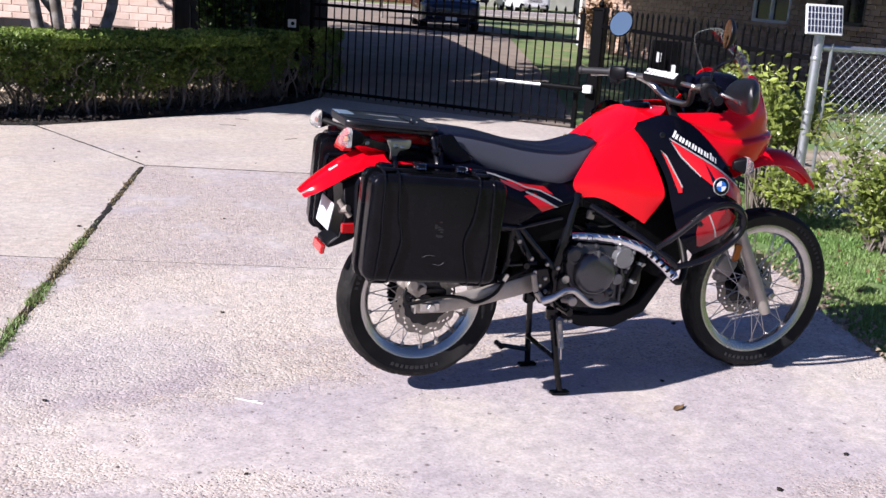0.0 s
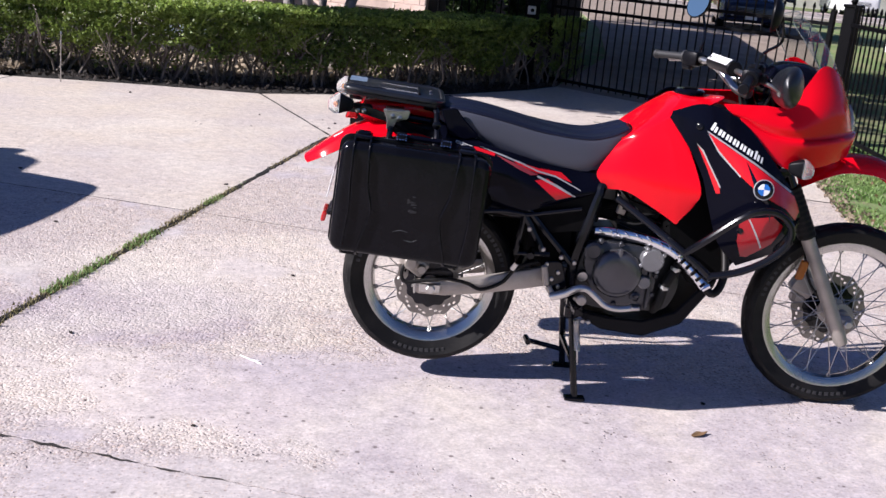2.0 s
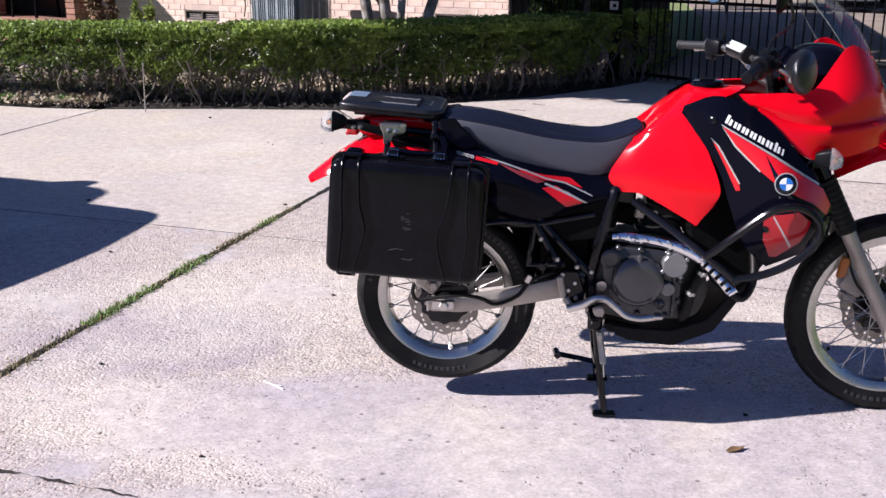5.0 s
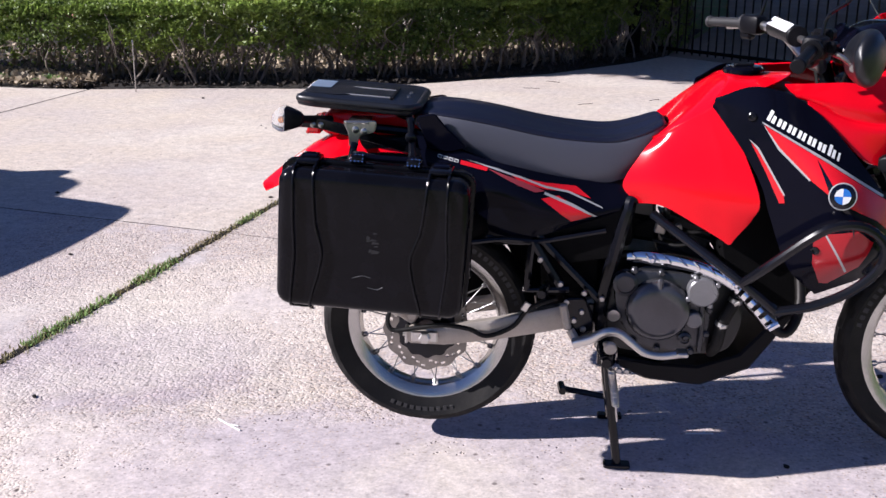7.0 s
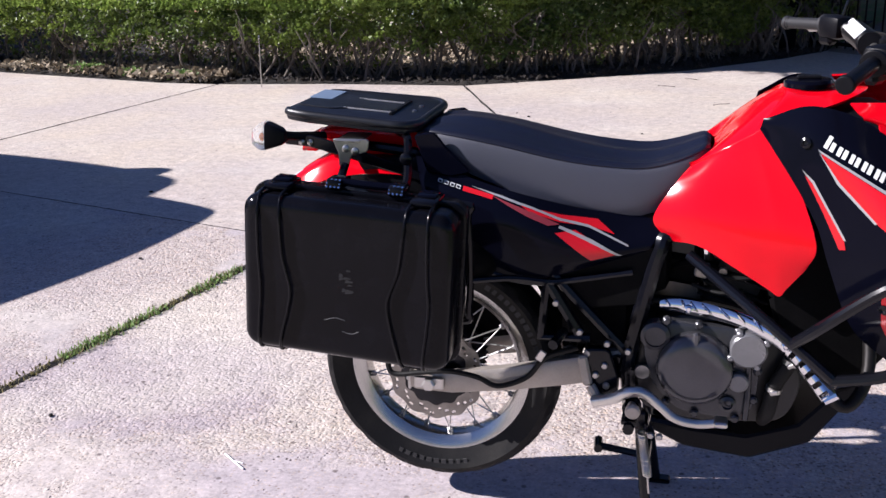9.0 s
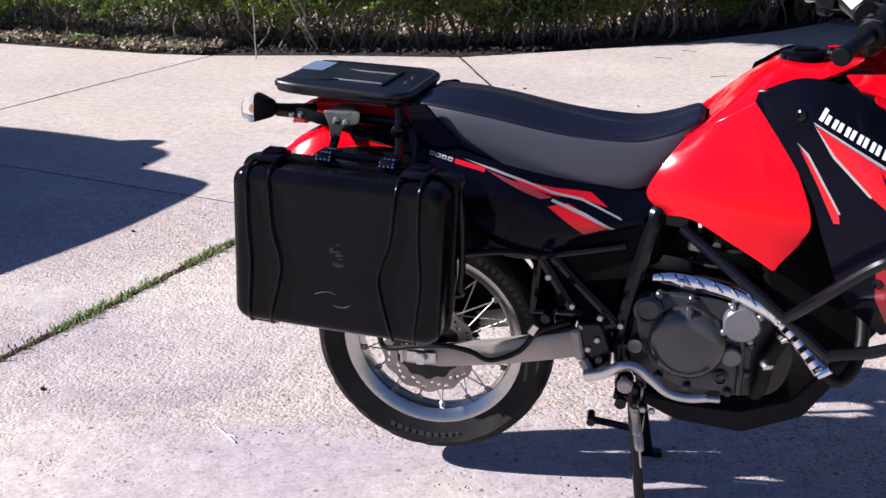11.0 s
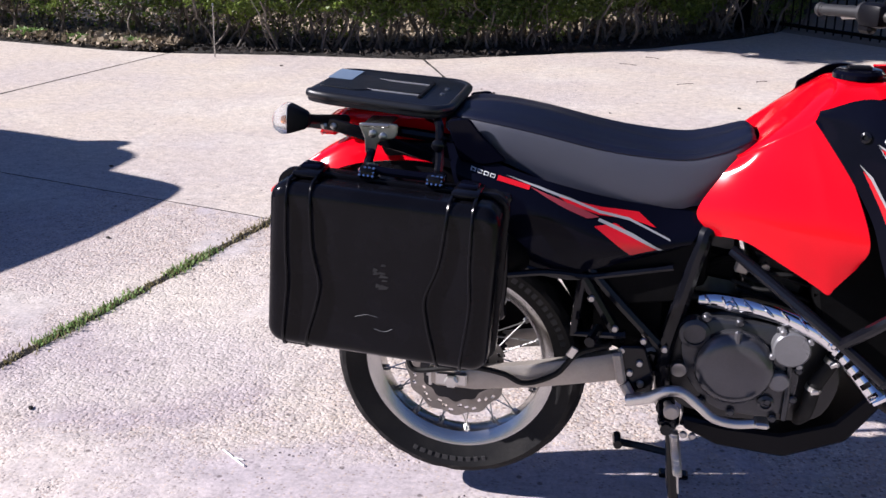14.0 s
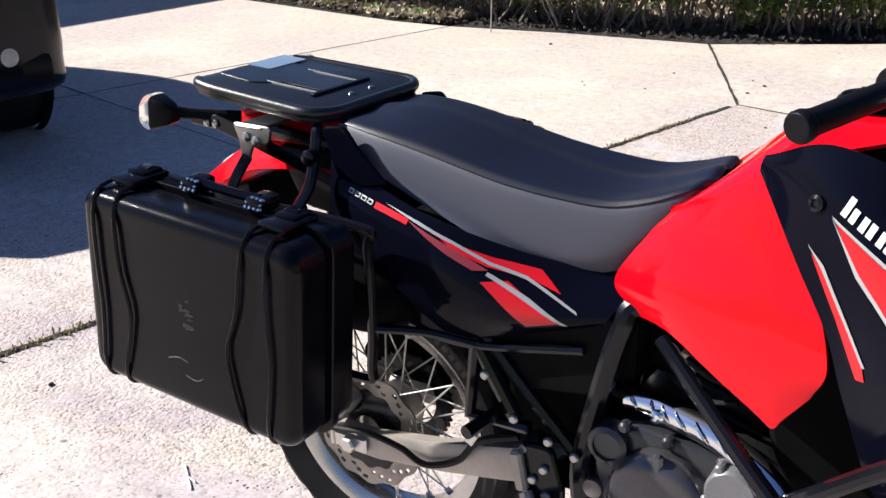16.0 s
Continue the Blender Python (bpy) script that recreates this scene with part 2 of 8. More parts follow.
def add_tube(bm, points, radius, n=10, steps=None, flat=1.0, closed=False):
    """A round bar along a smooth line; radius may be a list; flat squeezes it across."""
    steps = steps or (2 if len(points) == 2 else 6 * len(points))
    line = curve_points(points, steps)
    rad = np.interp(np.linspace(0, 1, steps), np.linspace(0, 1, len(radius)), radius) if isinstance(radius, (list, tuple)) else np.full(steps, radius)
    way = np.gradient(line, axis=0)
    way /= np.linalg.norm(way, axis=1, keepdims=True) + 1e-12
    side = np.cross(way[0], (0, 0, 1.0) if abs(way[0][2]) < 0.9 else (0, 1.0, 0))
    rings = []
    for i in range(steps):
        side = side - way[i] * side.dot(way[i])
        side /= np.linalg.norm(side)
        up = np.cross(side, way[i])
        rings.append([bm.verts.new(line[i] + rad[i] * (math.cos(a) * side + flat * math.sin(a) * up)) for a in np.arange(n) * 2 * math.pi / n])
    for a, b in zip(rings, rings[1:]):
        for k in range(n):
            bm.faces.new((a[k], b[k], b[(k + 1) % n], a[(k + 1) % n]))
    bm.faces.new(rings[0])
    bm.faces.new(rings[-1][::-1])
    return bm


def add_lathe(bm, profile, centre=(0, 0, 0), axis="y", n=32, closed=False):
    """Turn a profile of (radius, height) round an axis; open ends are capped unless closed (a ring)."""
    c = Vector(centre)
    rings = []
    for r, h in profile:
        ring = []
        for a in np.arange(n) * 2 * math.pi / n:
            u, v = r * math.cos(a), r * math.sin(a)
            ring.append(bm.verts.new(c + Vector({"y": (u, h, v), "z": (v, u, h), "x": (h, u, v)}[axis])))
        rings.append(ring)
    pairs = list(zip(rings, rings[1:])) + ([(rings[-1], rings[0])] if closed else [])
    for a, b in pairs:
        for k in range(n):
            bm.faces.new((a[k], a[(k + 1) % n], b[(k + 1) % n], b[k]))
    if not closed:
        bm.faces.new(rings[0][::-1])
        bm.faces.new(rings[-1])
    return bm


def add_box(bm, centre, size, bevel=0.0, turn=(0, 0, 0), segments=1):
    """A box with rounded edges."""
    tmp = bmesh.new()
    bmesh.ops.create_cube(tmp, size=1.0)
    for v in tmp.verts:
        v.co = Vector(v.co[i] * size[i] for i in range(3))
    if bevel:
        bmesh.ops.bevel(tmp, geom=tmp.edges[:], offset=bevel, segments=segments, affect="EDGES", profile=0.5)
    merge(bm, tmp, pose(*centre, *turn))
    return bm


def merge(bm, tmp, m=Matrix.Identity(4)):
    """Put tmp, moved by m, into bm."""
    made = {v: bm.verts.new(m @ v.co) for v in tmp.verts}
    for f in tmp.faces:
        bm.faces.new([made[v] for v in f.verts])
    tmp.free()


def add_prism(bm, outline, y0, y1, bevel=0.0, segments=1, axis="y"):
    """A flat plate with that outline in (x, z), from y0 to y1."""
    tmp = bmesh.new()
    put = (lambda a, b, d: (a, d, b)) if axis == "y" else (lambda a, b, d: (a, b, d)) if axis == "z" else (lambda a, b, d: (d, a, b))
    low = [tmp.verts.new(put(a, b, y0)) for a, b in outline]
    high = [tmp.verts.new(put(a, b, y1)) for a, b in outline]
    tmp.faces.new(low)
    tmp.faces.new(high[::-1])
    for i in range(len(low)):
        j = (i + 1) % len(low)
        tmp.faces.new((low[j], low[i], high[i], high[j]))
    bmesh.ops.recalc_face_normals(tmp, faces=tmp.faces[:])
    if bevel:
        bmesh.ops.bevel(tmp, geom=tmp.edges[:], offset=bevel, segments=segments, affect="EDGES", profile=0.5)
    merge(bm, tmp)
    return bm


def rounded(outline, r, n=4):
    """An outline with its corners rounded."""
    out = []
    p = [Vector(q) for q in outline]
    for i, c in enumerate(p):
        a, b = p[i - 1] - c, p[(i + 1) % len(p)] - c
        k = min(r, a.length * 0.45, b.length * 0.45)
        s, e = c + a.normalized() * k, c + b.normalized() * k
        for t in np.linspace(0, 1, n):
            out.append(tuple((1 - t) ** 2 * s + 2 * t * (1 - t) * c + t * t * e))
    return out


def finish(bm, mats, name, smooth=35):
    bmesh.ops.recalc_face_normals(bm, faces=bm.faces[:])
    me = bpy.data.meshes.new(name)
    bm.to_mesh(me)
    bm.free()
    for m in mats if isinstance(mats, (list, tuple)) else [mats]:
        me.materials.append(m)
    if smooth:
        me.polygons.foreach_set("use_smooth", [True] * len(me.polygons))
        me.set_sharp_from_angle(angle=radians(smooth))
    return me


def thing(name, label, category, where=(0, 0, 0), turn=0, group="", kind="", data=None):
    """A top-level thing: an empty at its base, or a mesh."""
    ob = new(name, data)
    ob.matrix_world = pose(*where, 0, 0, turn)
    return tagged(ob, label, category, group, kind)


def part(name, bm, mats, parent, label="", smooth=35, kind=""):
    """Link a bmesh as one mesh object under a thing or a part."""
    ob = new(name, finish(bm, mats, name, smooth))
    ob.parent = parent
    return tagged(ob, label, kind=kind)


def piece(name, mesh, parent, m):
    """A repeat that shares its mesh."""
    ob = new(name, mesh)
    ob.parent = parent
    ob.matrix_basis = m
    return ob


def solo(name, bm, mats, label, category, kind="", group="", smooth=35):
    return tagged(new(name, finish(bm, mats, name, smooth)), label, category, group, kind)


def cloud(name, points, size, mats, parent=None, seed=1, label="", category="", long=1.6, droop=0.0, kind="stuff", up=0.0):
    """Many small folded leaves, one at each point, as one mesh."""
    rng = np.random.default_rng(seed)
    p = np.array(points, float)
    k = len(p)
    d = rng.normal(size=(k, 3))
    d[:, 2] = d[:, 2] * 0.7 - droop + up
    d /= np.linalg.norm(d, axis=1, keepdims=True)
    s = np.cross(d, rng.normal(size=(k, 3)))
    s /= np.linalg.norm(s, axis=1, keepdims=True)
    nn = np.cross(d, s)
    z = (size * rng.uniform(0.65, 1.25, k))[:, None]
    a, b = p - d * z * long * 0.5, p + d * z * long * 0.5
    c, e = p + s * z * 0.5 + nn * z * 0.18, p - s * z * 0.5 + nn * z * 0.18
    verts = np.stack([a, c, b, e], axis=1).reshape(-1, 3)
    i = np.arange(k) * 4
    faces = np.concatenate([np.stack([i, i + 1, i + 2], 1), np.stack([i, i + 2, i + 3], 1)]).astype(np.int32)
    me = bpy.data.meshes.new(name)
    me.vertices.add(len(verts))
    me.vertices.foreach_set("co", verts.ravel())
    me.loops.add(faces.size)
    me.loops.foreach_set("vertex_index", faces.ravel())
    me.polygons.add(len(faces))
    me.polygons.foreach_set("loop_start", np.arange(len(faces), dtype=np.int32) * 3)
    me.update(calc_edges=True)
    me.materials.append(mats)
    ob = new(name, me)
    ob.parent = parent
    return tagged(ob, label, category, kind=kind)


RED = material("red gloss plastic", (0.70, 0.002, 0.006), 0.09, vary=0.02, scale=3, fine=40, coat=0.0, rough_vary=0.03)
RED.node_tree.nodes["Principled BSDF"].inputs["Specular IOR Level"].default_value = 0.32
BLACK_GLOSS = material("black gloss plastic", (0.0028, 0.0031, 0.0080), 0.09, vary=0.1, rough_vary=0.05)
BLACK_GLOSS.node_tree.nodes["Principled BSDF"].inputs["Specular IOR Level"].default_value = 0.09
BLACK_MATT = material("black textured plastic", (0.0058, 0.0058, 0.0078), 0.40, vary=0.15, scale=8, fine=500, bump=0.0002, rough_vary=0.06)
BLACK_MATT.node_tree.nodes["Principled BSDF"].inputs["Specular IOR Level"].default_value = 0.12
# Shade inside the machine's recesses is put into this extra dark base colour.
SHADED_BLACK = material("dull black plastic darkened for recess shade", (0.0046, 0.0044, 0.0048), 0.7, vary=0.3, scale=9, fine=160, bump=0.0006, rough_vary=0.1)
SHADED_BLACK.node_tree.nodes["Principled BSDF"].inputs["Specular IOR Level"].default_value = 0.06
BLACK_STEEL = material("black painted steel", (0.0050, 0.0052, 0.0080), 0.16, vary=0.15, rough_vary=0.1)
BLACK_STEEL.node_tree.nodes["Principled BSDF"].inputs["Specular IOR Level"].default_value = 0.30
RUBBER = material("tyre rubber", (0.0060, 0.0058, 0.0062), 0.6, vary=0.2, scale=9, second=(0.016, 0.015, 0.014), amount=0.35, fine=140, bump=0.0006)
VINYL_TOP = material("dark seat vinyl", (0.006, 0.008, 0.021), 0.44, vary=0.1, fine=500, bump=0.0003)
VINYL_TOP.node_tree.nodes["Principled BSDF"].inputs["Specular IOR Level"].default_value = 0.38
VINYL_SIDE = material("grey seat vinyl", (0.017, 0.019, 0.038), 0.60, vary=0.08, fine=600, bump=0.0004)
VINYL_SIDE.node_tree.nodes["Principled BSDF"].inputs["Sheen Weight"].default_value = 0.5
VINYL_SIDE.node_tree.nodes["Principled BSDF"].inputs["Sheen Tint"].default_value = (0.62, 0.68, 1.0, 1.0)
VINYL_SIDE.node_tree.nodes["Principled BSDF"].inputs["Specular IOR Level"].default_value = 1.0
RUBBER.node_tree.nodes["Principled BSDF"].inputs["Specular IOR Level"].default_value = 0.2
ALU = material("brushed aluminium", (0.62, 0.60, 0.57), 0.35, 1.0, vary=0.08, fine=200)
ALU_DULL = material("dull cast aluminium", (0.38, 0.34, 0.30), 0.40, 0.35, vary=0.1, scale=12, second=(0.31, 0.28, 0.25), amount=0.4, fine=180, bump=0.0003)
ENGINE_GREY = material("grey painted castings", (0.095, 0.095, 0.105), 0.19, 0.6, vary=0.12, scale=10, fine=250, bump=0.0003)
CHROME = material("chrome", (0.80, 0.80, 0.82), 0.07, 1.0, vary=0.02, rough_vary=0.04)
RIM_ALU = material("polished rim aluminium", (0.50, 0.49, 0.47), 0.24, 1.0, vary=0.08, scale=14)
STEEL = material("steel", (0.48, 0.47, 0.46), 0.3, 1.0, vary=0.15)
WHITE = material("white print", (0.75, 0.75, 0.75), 0.4, vary=0.03)
SILVER = material("silver print", (0.42, 0.42, 0.43), 0.35, 0.3, vary=0.06)
RED_DEC = material("red print", (0.60, 0.008, 0.012), 0.22, vary=0.04)
RED_FADED = material("faded red print", (0.26, 0.035, 0.045), 0.25, vary=0.08)
# The lower shroud's shade is put into this darker copy of the red print.
RED_SHADED = material("red print darkened for shade", (0.34, 0.006, 0.010), 0.2, vary=0.06)
NAVY = material("dark blue black print", (0.0025, 0.003, 0.010), 0.2, vary=0.05)
BLUE = material("blue enamel", (0.03, 0.16, 0.55), 0.25, vary=0.03)
LENS_CLEAR = material("clear lamp lens", (0.62, 0.61, 0.59), 0.1, vary=0.3, fine=240, bump=0.001, coat=0.8)
LENS_GLASS = material("clear ribbed lamp plastic", (0.97, 0.97, 0.96), 0.05, vary=0.02, fine=240, bump=0.0006)
LENS_GLASS.node_tree.nodes["Principled BSDF"].inputs["Transmission Weight"].default_value = 0.82
LENS_GLASS.node_tree.nodes["Principled BSDF"].inputs["IOR"].default_value = 1.12
LAMP_BOWL = material("silvered lamp bowl", (0.88, 0.88, 0.88), 0.35, 0.5, vary=0.08, fine=160, bump=0.001)
LENS_AMBER = material("amber lens", (0.75, 0.22, 0.02), 0.15, vary=0.1, fine=240, bump=0.001, coat=0.8)
LENS_RED = material("red lens", (0.45, 0.01, 0.01), 0.15, vary=0.1, fine=240, bump=0.001, coat=0.8)
SCREEN = glassy("smoked screen", (0.93, 0.95, 0.93))
MIRROR = material("mirror glass", (0.92, 1.0, 0.78), 0.02, 1.0, vary=0.0, rough_vary=0.0)
RACK = material("weathered black rack plastic", (0.010, 0.011, 0.015), 0.34, vary=0.2, scale=12, fine=300, bump=0.0003)
JOINT_FAINT = material("pale joint dirt", (0.22, 0.185, 0.16), 0.95, vary=0.3, scale=9, fine=120, bump=0.003)
SCRATCH = material("grey scratch", (0.16, 0.16, 0.17), 0.5, vary=0.2)
CASE = material("scuffed black case plastic", (0.0046, 0.0046, 0.0068), 0.15, vary=0.2, scale=14, fine=500, bump=0.00015, rough_vary=0.06)
CASE.node_tree.nodes["Principled BSDF"].inputs["Specular IOR Level"].default_value = 0.17
GRIP_GREY = material("grey grip rubber", (0.020, 0.020, 0.022), 0.6, vary=0.15, fine=300, bump=0.0004)
JOINT = material("dark joint dirt", (0.045, 0.038, 0.033), 0.95, vary=0.3, scale=9, fine=120, bump=0.003)
CONCRETE = concrete_material()
SANDY_CONCRETE = concrete_material(0.6)
# Near-black base: the shaded strip before the hedge is put into the soil colour.
SOIL = material("soil and leaf litter darkened for shade", (0.024, 0.018, 0.014), 0.95, vary=0.3, scale=5, second=(0.012, 0.010, 0.008), amount=0.6, fine=70, bump=0.012, bump_scale=40)
LAWN = material("lawn ground", (0.15, 0.235, 0.068), 0.95, vary=0.25, scale=1.9, second=(0.30, 0.26, 0.14), amount=0.36, fine=60, bump=0.01)
BRICK = material("pink tan brick", (0.64, 0.465, 0.385), 0.85, vary=0.10, scale=9, second=(0.68, 0.53, 0.45), amount=0.5, fine=120, bump=0.002, spread=0.09)
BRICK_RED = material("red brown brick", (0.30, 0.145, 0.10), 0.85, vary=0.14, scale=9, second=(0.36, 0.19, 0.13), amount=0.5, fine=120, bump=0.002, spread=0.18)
MORTAR = material("mortar", (0.60, 0.46, 0.39), 0.95, vary=0.12, scale=7, fine=150, bump=0.002)
IRON = material("black iron", (0.004, 0.004, 0.005), 0.5, vary=0.2, rough_vary=0.1)
IRON.node_tree.nodes["Principled BSDF"].inputs["Specular IOR Level"].default_value = 0.06
GALV = material("galvanised steel", (0.50, 0.53, 0.56), 0.42, 0.8, vary=0.12, scale=20)
TWIG = material("grey twig bark", (0.18, 0.152, 0.125), 0.85, vary=0.25, scale=10, fine=60)
BARK = material("pale smooth bark", (0.36, 0.33, 0.30), 0.85, vary=0.2, scale=8, second=(0.16, 0.135, 0.11), amount=0.5, fine=60, bump=0.006)
BARK_DARK = material("dark bark", (0.045, 0.036, 0.031), 0.9, vary=0.25, scale=6, fine=40, bump=0.02)
HEDGE_LEAF = leafy("hedge leaves", (0.215, 0.285, 0.048), (0.085, 0.135, 0.024), 0.45, 0.42)
BUSH_LEAF = leafy("shrub leaves", (0.35, 0.41, 0.085), (0.14, 0.20, 0.045), 0.30, 0.42, 0.5)
# Paler leaf colour that paints the bright light along the hedge's top.
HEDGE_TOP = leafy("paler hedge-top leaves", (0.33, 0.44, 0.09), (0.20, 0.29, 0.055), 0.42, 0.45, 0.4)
TREE_LEAF = leafy("tree leaves", (0.055, 0.10, 0.018), (0.035, 0.07, 0.014), 0.4, 0.35)
DRY_GRASS = leafy("dry grass blades", (0.30, 0.24, 0.12), (0.22, 0.20, 0.085), 0.6, 0.3)
GRASS = leafy("grass blades", (0.19, 0.33, 0.085), (0.27, 0.37, 0.12), 0.5, 0.4)
# This litter is coloured dark to carry the same shade under the hedge.
SHADED_LITTER = leafy("old leaf litter darkened for shade", (0.036, 0.027, 0.021), (0.018, 0.014, 0.011), 0.8, 0.1)
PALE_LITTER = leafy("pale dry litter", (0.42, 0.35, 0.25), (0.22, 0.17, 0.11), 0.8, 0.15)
DRY_LEAF = leafy("dry leaves", (0.22, 0.13, 0.06), (0.12, 0.075, 0.04), 0.7, 0.15)

# ---------------------------------------------------------------- ground
def inset(poly, d):
    """The polygon drawn in by d on every side."""
    p = [Vector(q) for q in poly]
    area = sum(a.x * b.y - b.x * a.y for a, b in zip(p, p[1:] + p[:1]))
    if area < 0:
        p.reverse()
    out = []
    for i, c in enumerate(p):
        a, b = (c - p[i - 1]).normalized(), (p[(i + 1) % len(p)] - c).normalized()
        na, nb = Vector((-a.y, a.x)), Vector((-b.y, b.x))
        k = (na + nb)
        out.append(c + k * (d / max(0.35, 1 + na.dot(nb))))
    return out


bm = bmesh.new()
lines = np.unique(np.concatenate([np.linspace(-700, -30, 8), np.linspace(-28, 60, 23), np.linspace(70, 700, 8)]))
add_grid(bm, np.array([[(x, y, -0.035) for x in lines] for y in lines]))
solo("ground", bm, LAWN, "patchy green lawn with bare soil", "ground", "structure", smooth=0)

P0, P1, P2, P3, P4 = (-1.79, -0.57), (-1.25, 1.99), (-0.69, 4.57), (-4.43, 2.845), (-5.02, 0.235)
SLABS = [
    [(-2.95, -6), (1.75, -6), (2.02, -1.53), P0],
    [P0, (2.02, -1.53), (2.16, -0.12), (2.35, 0.56), (2.55, 0.96), P1],
    [P1, (2.55, 0.96), (2.62, 1.3), (2.83, 2.9), (2.97, 3.55), P2],
    [P2, (2.97, 3.55), (3.12, 4.2), (3.5, 6.0), (4.1, 6.7), (1.75, 9.12), (1.3, 8.5), (0.4, 7.6), (-0.6, 6.98), (-1.51, 6.50)],
    [P1, P2, (-1.51, 6.50), (-2.72, 6.45), (-3.79, 6.31), P3],
    [P3, (-3.79, 6.31), (-4.4, 6.33), (-6.4, 6.76), (-8, 7.05), (-14, 8.5), (-14, 5.4)],
    [P4, P0, P1, P3],
    [P4, P3, (-14, 5.4), (-14, 2.5)],
    [(-2.95, -6), P0, P4, (-14, 2.5), (-14, -6)],
    [(1.75, 9.12), (4.1, 6.7), (6.6, 12.9), (9.2, 20), (13, 30), (14, 40), (5, 40), (5.4, 30), (4.6, 22), (3.3, 14)],
]
bm = bmesh.new()
bm.faces.new([bm.verts.new((x, y, -0.028)) for x, y in ((4.2, 2.5), (12, 1.0), (14, 5.0), (6.0, 5.6))])
solo("bare_ground", bm, material("bare tan soil", (0.42, 0.35, 0.27), 0.95, vary=0.2, scale=3, second=(0.28, 0.24, 0.16), amount=0.4, fine=50, bump=0.006), "bare tan soil behind the chain-link fence", "ground", "structure", smooth=0)
driveway = thing("driveway", "sunlit worn concrete driveway of large slabs", "driveway", kind="structure")
OLD_DRIVE = material("old tan drive concrete", (0.33, 0.265, 0.21), 0.9, vary=0.15, scale=1.5, second=(0.25, 0.20, 0.16), amount=0.5, fine=60, bump=0.003)
for outline in SLABS:
    tmp = bmesh.new()
    ring = inset(outline, 0.002)
    top = [tmp.verts.new((q.x, q.y, 0.0)) for q in ring]
    face = tmp.faces.new(top)
    down = bmesh.ops.extrude_face_region(tmp, geom=[face])
    for v in down["geom"]:
        if isinstance(v, bmesh.types.BMVert):
            v.co.z = -0.12
    part("slab", tmp, OLD_DRIVE if outline is SLABS[-1] else SANDY_CONCRETE if outline in SLABS[3:6] else CONCRETE, driveway, smooth=0)

for a, b in ((P0, (2.02, -1.53)), (P1, (2.55, 0.96)), (P2, (2.97, 3.55)), (P2, (-1.51, 6.50)), (P3, P1), (P3, (-3.79, 6.31)), (P4, P3), (P4, P0), (P3, (-14, 5.4)), (P4, (-14, 2.5)), (P0, (-2.95, -6))):
    tmp = bmesh.new()
    a, b = Vector(a), Vector(b)
    side = Vector((a.y - b.y, b.x - a.x)).normalized() * 0.0075
    worn, faint, thin = (a - Vector(P0)).length < 0.01 or (b - Vector(P0)).length < 0.01, (a - Vector(P1)).length < 0.01, (b - Vector(P1)).length < 0.01
    bend = lambda f: (0.016 if worn else 0.004) * (noise.noise((a.x + f * 9, a.y, 2)) + 0.5 * noise.noise((f * 60, a.y, 4)) + (0.45 * noise.noise((f * 190, a.y, 6)) if worn else 0)) / 0.0075
    width = lambda f: max(0.06, 0.25 + 1.6 * noise.noise((f * 44, a.x, a.y))) if worn else 0.5 if faint or thin else 1.25 + 0.6 * noise.noise((f * 14, a.x, a.y))
    add_grid(tmp, np.array([[(*(a + (b - a) * f + side * (k * width(f) + bend(f))), 0.0012) for k in (-1, 1)] for f in np.linspace(0, 1, 420 if worn else 160)]))
    part("joint_filler", tmp, JOINT_FAINT if faint else JOINT, driveway, "dark dirt in the joint")

bm = bmesh.new()
bed = [(-14, 8.45), (-8, 7.08), (-6.4, 6.79), (-4.4, 6.36), (-3.79, 6.34), (-2.72, 6.48), (-1.51, 6.53), (-0.6, 7.01), (0.4, 7.63), (1.3, 8.53), (1.75, 9.15)]
back = [(-16, 14.5), (-9, 13.4), (-7, 12.4), (-5.2, 11.7), (-4.3, 11.2), (-3.7, 11.0), (-2.7, 10.8), (-1.5, 10.7), (-0.6, 10.9), (0.2, 11.4), (2.6, 12.0)]
rows = []
for f in np.linspace(0, 1, 15):
    line = curve_points(bed, 120) * (1 - f) + curve_points(back, 120) * f
    rows.append([(x, y, -0.012 + 0.03 * min(1, f * 6) + 0.018 * noise.noise((x * 5, y * 5, 0))) for x, y in line])
add_grid(bm, np.array(rows))
solo("flower_bed", bm, SOIL, "bare soil bed with dry leaf litter, coloured dark for shade under the hedge", "flower bed", "structure")

bm = bmesh.new()
add_grid(bm, np.array([[(x, y, -0.02) for x in np.linspace(-120, 160, 30)] for y in (40.2, 47.5)]))
solo("road", bm, material("pale street concrete", (0.36, 0.32, 0.28), 0.9, vary=0.15, scale=0.6, fine=30, second=(0.28, 0.25, 0.23), bump=0.003), "pale concrete street", "road", "structure", smooth=0)
for y0 in (40.0, 47.5):
    bm = bmesh.new()
    add_box(bm, (20, y0 + 0.1, 0.03), (280, 0.18, 0.16), 0.03)
    solo("kerb", bm, CONCRETE, "pale concrete kerb along the street", "kerb", "structure")


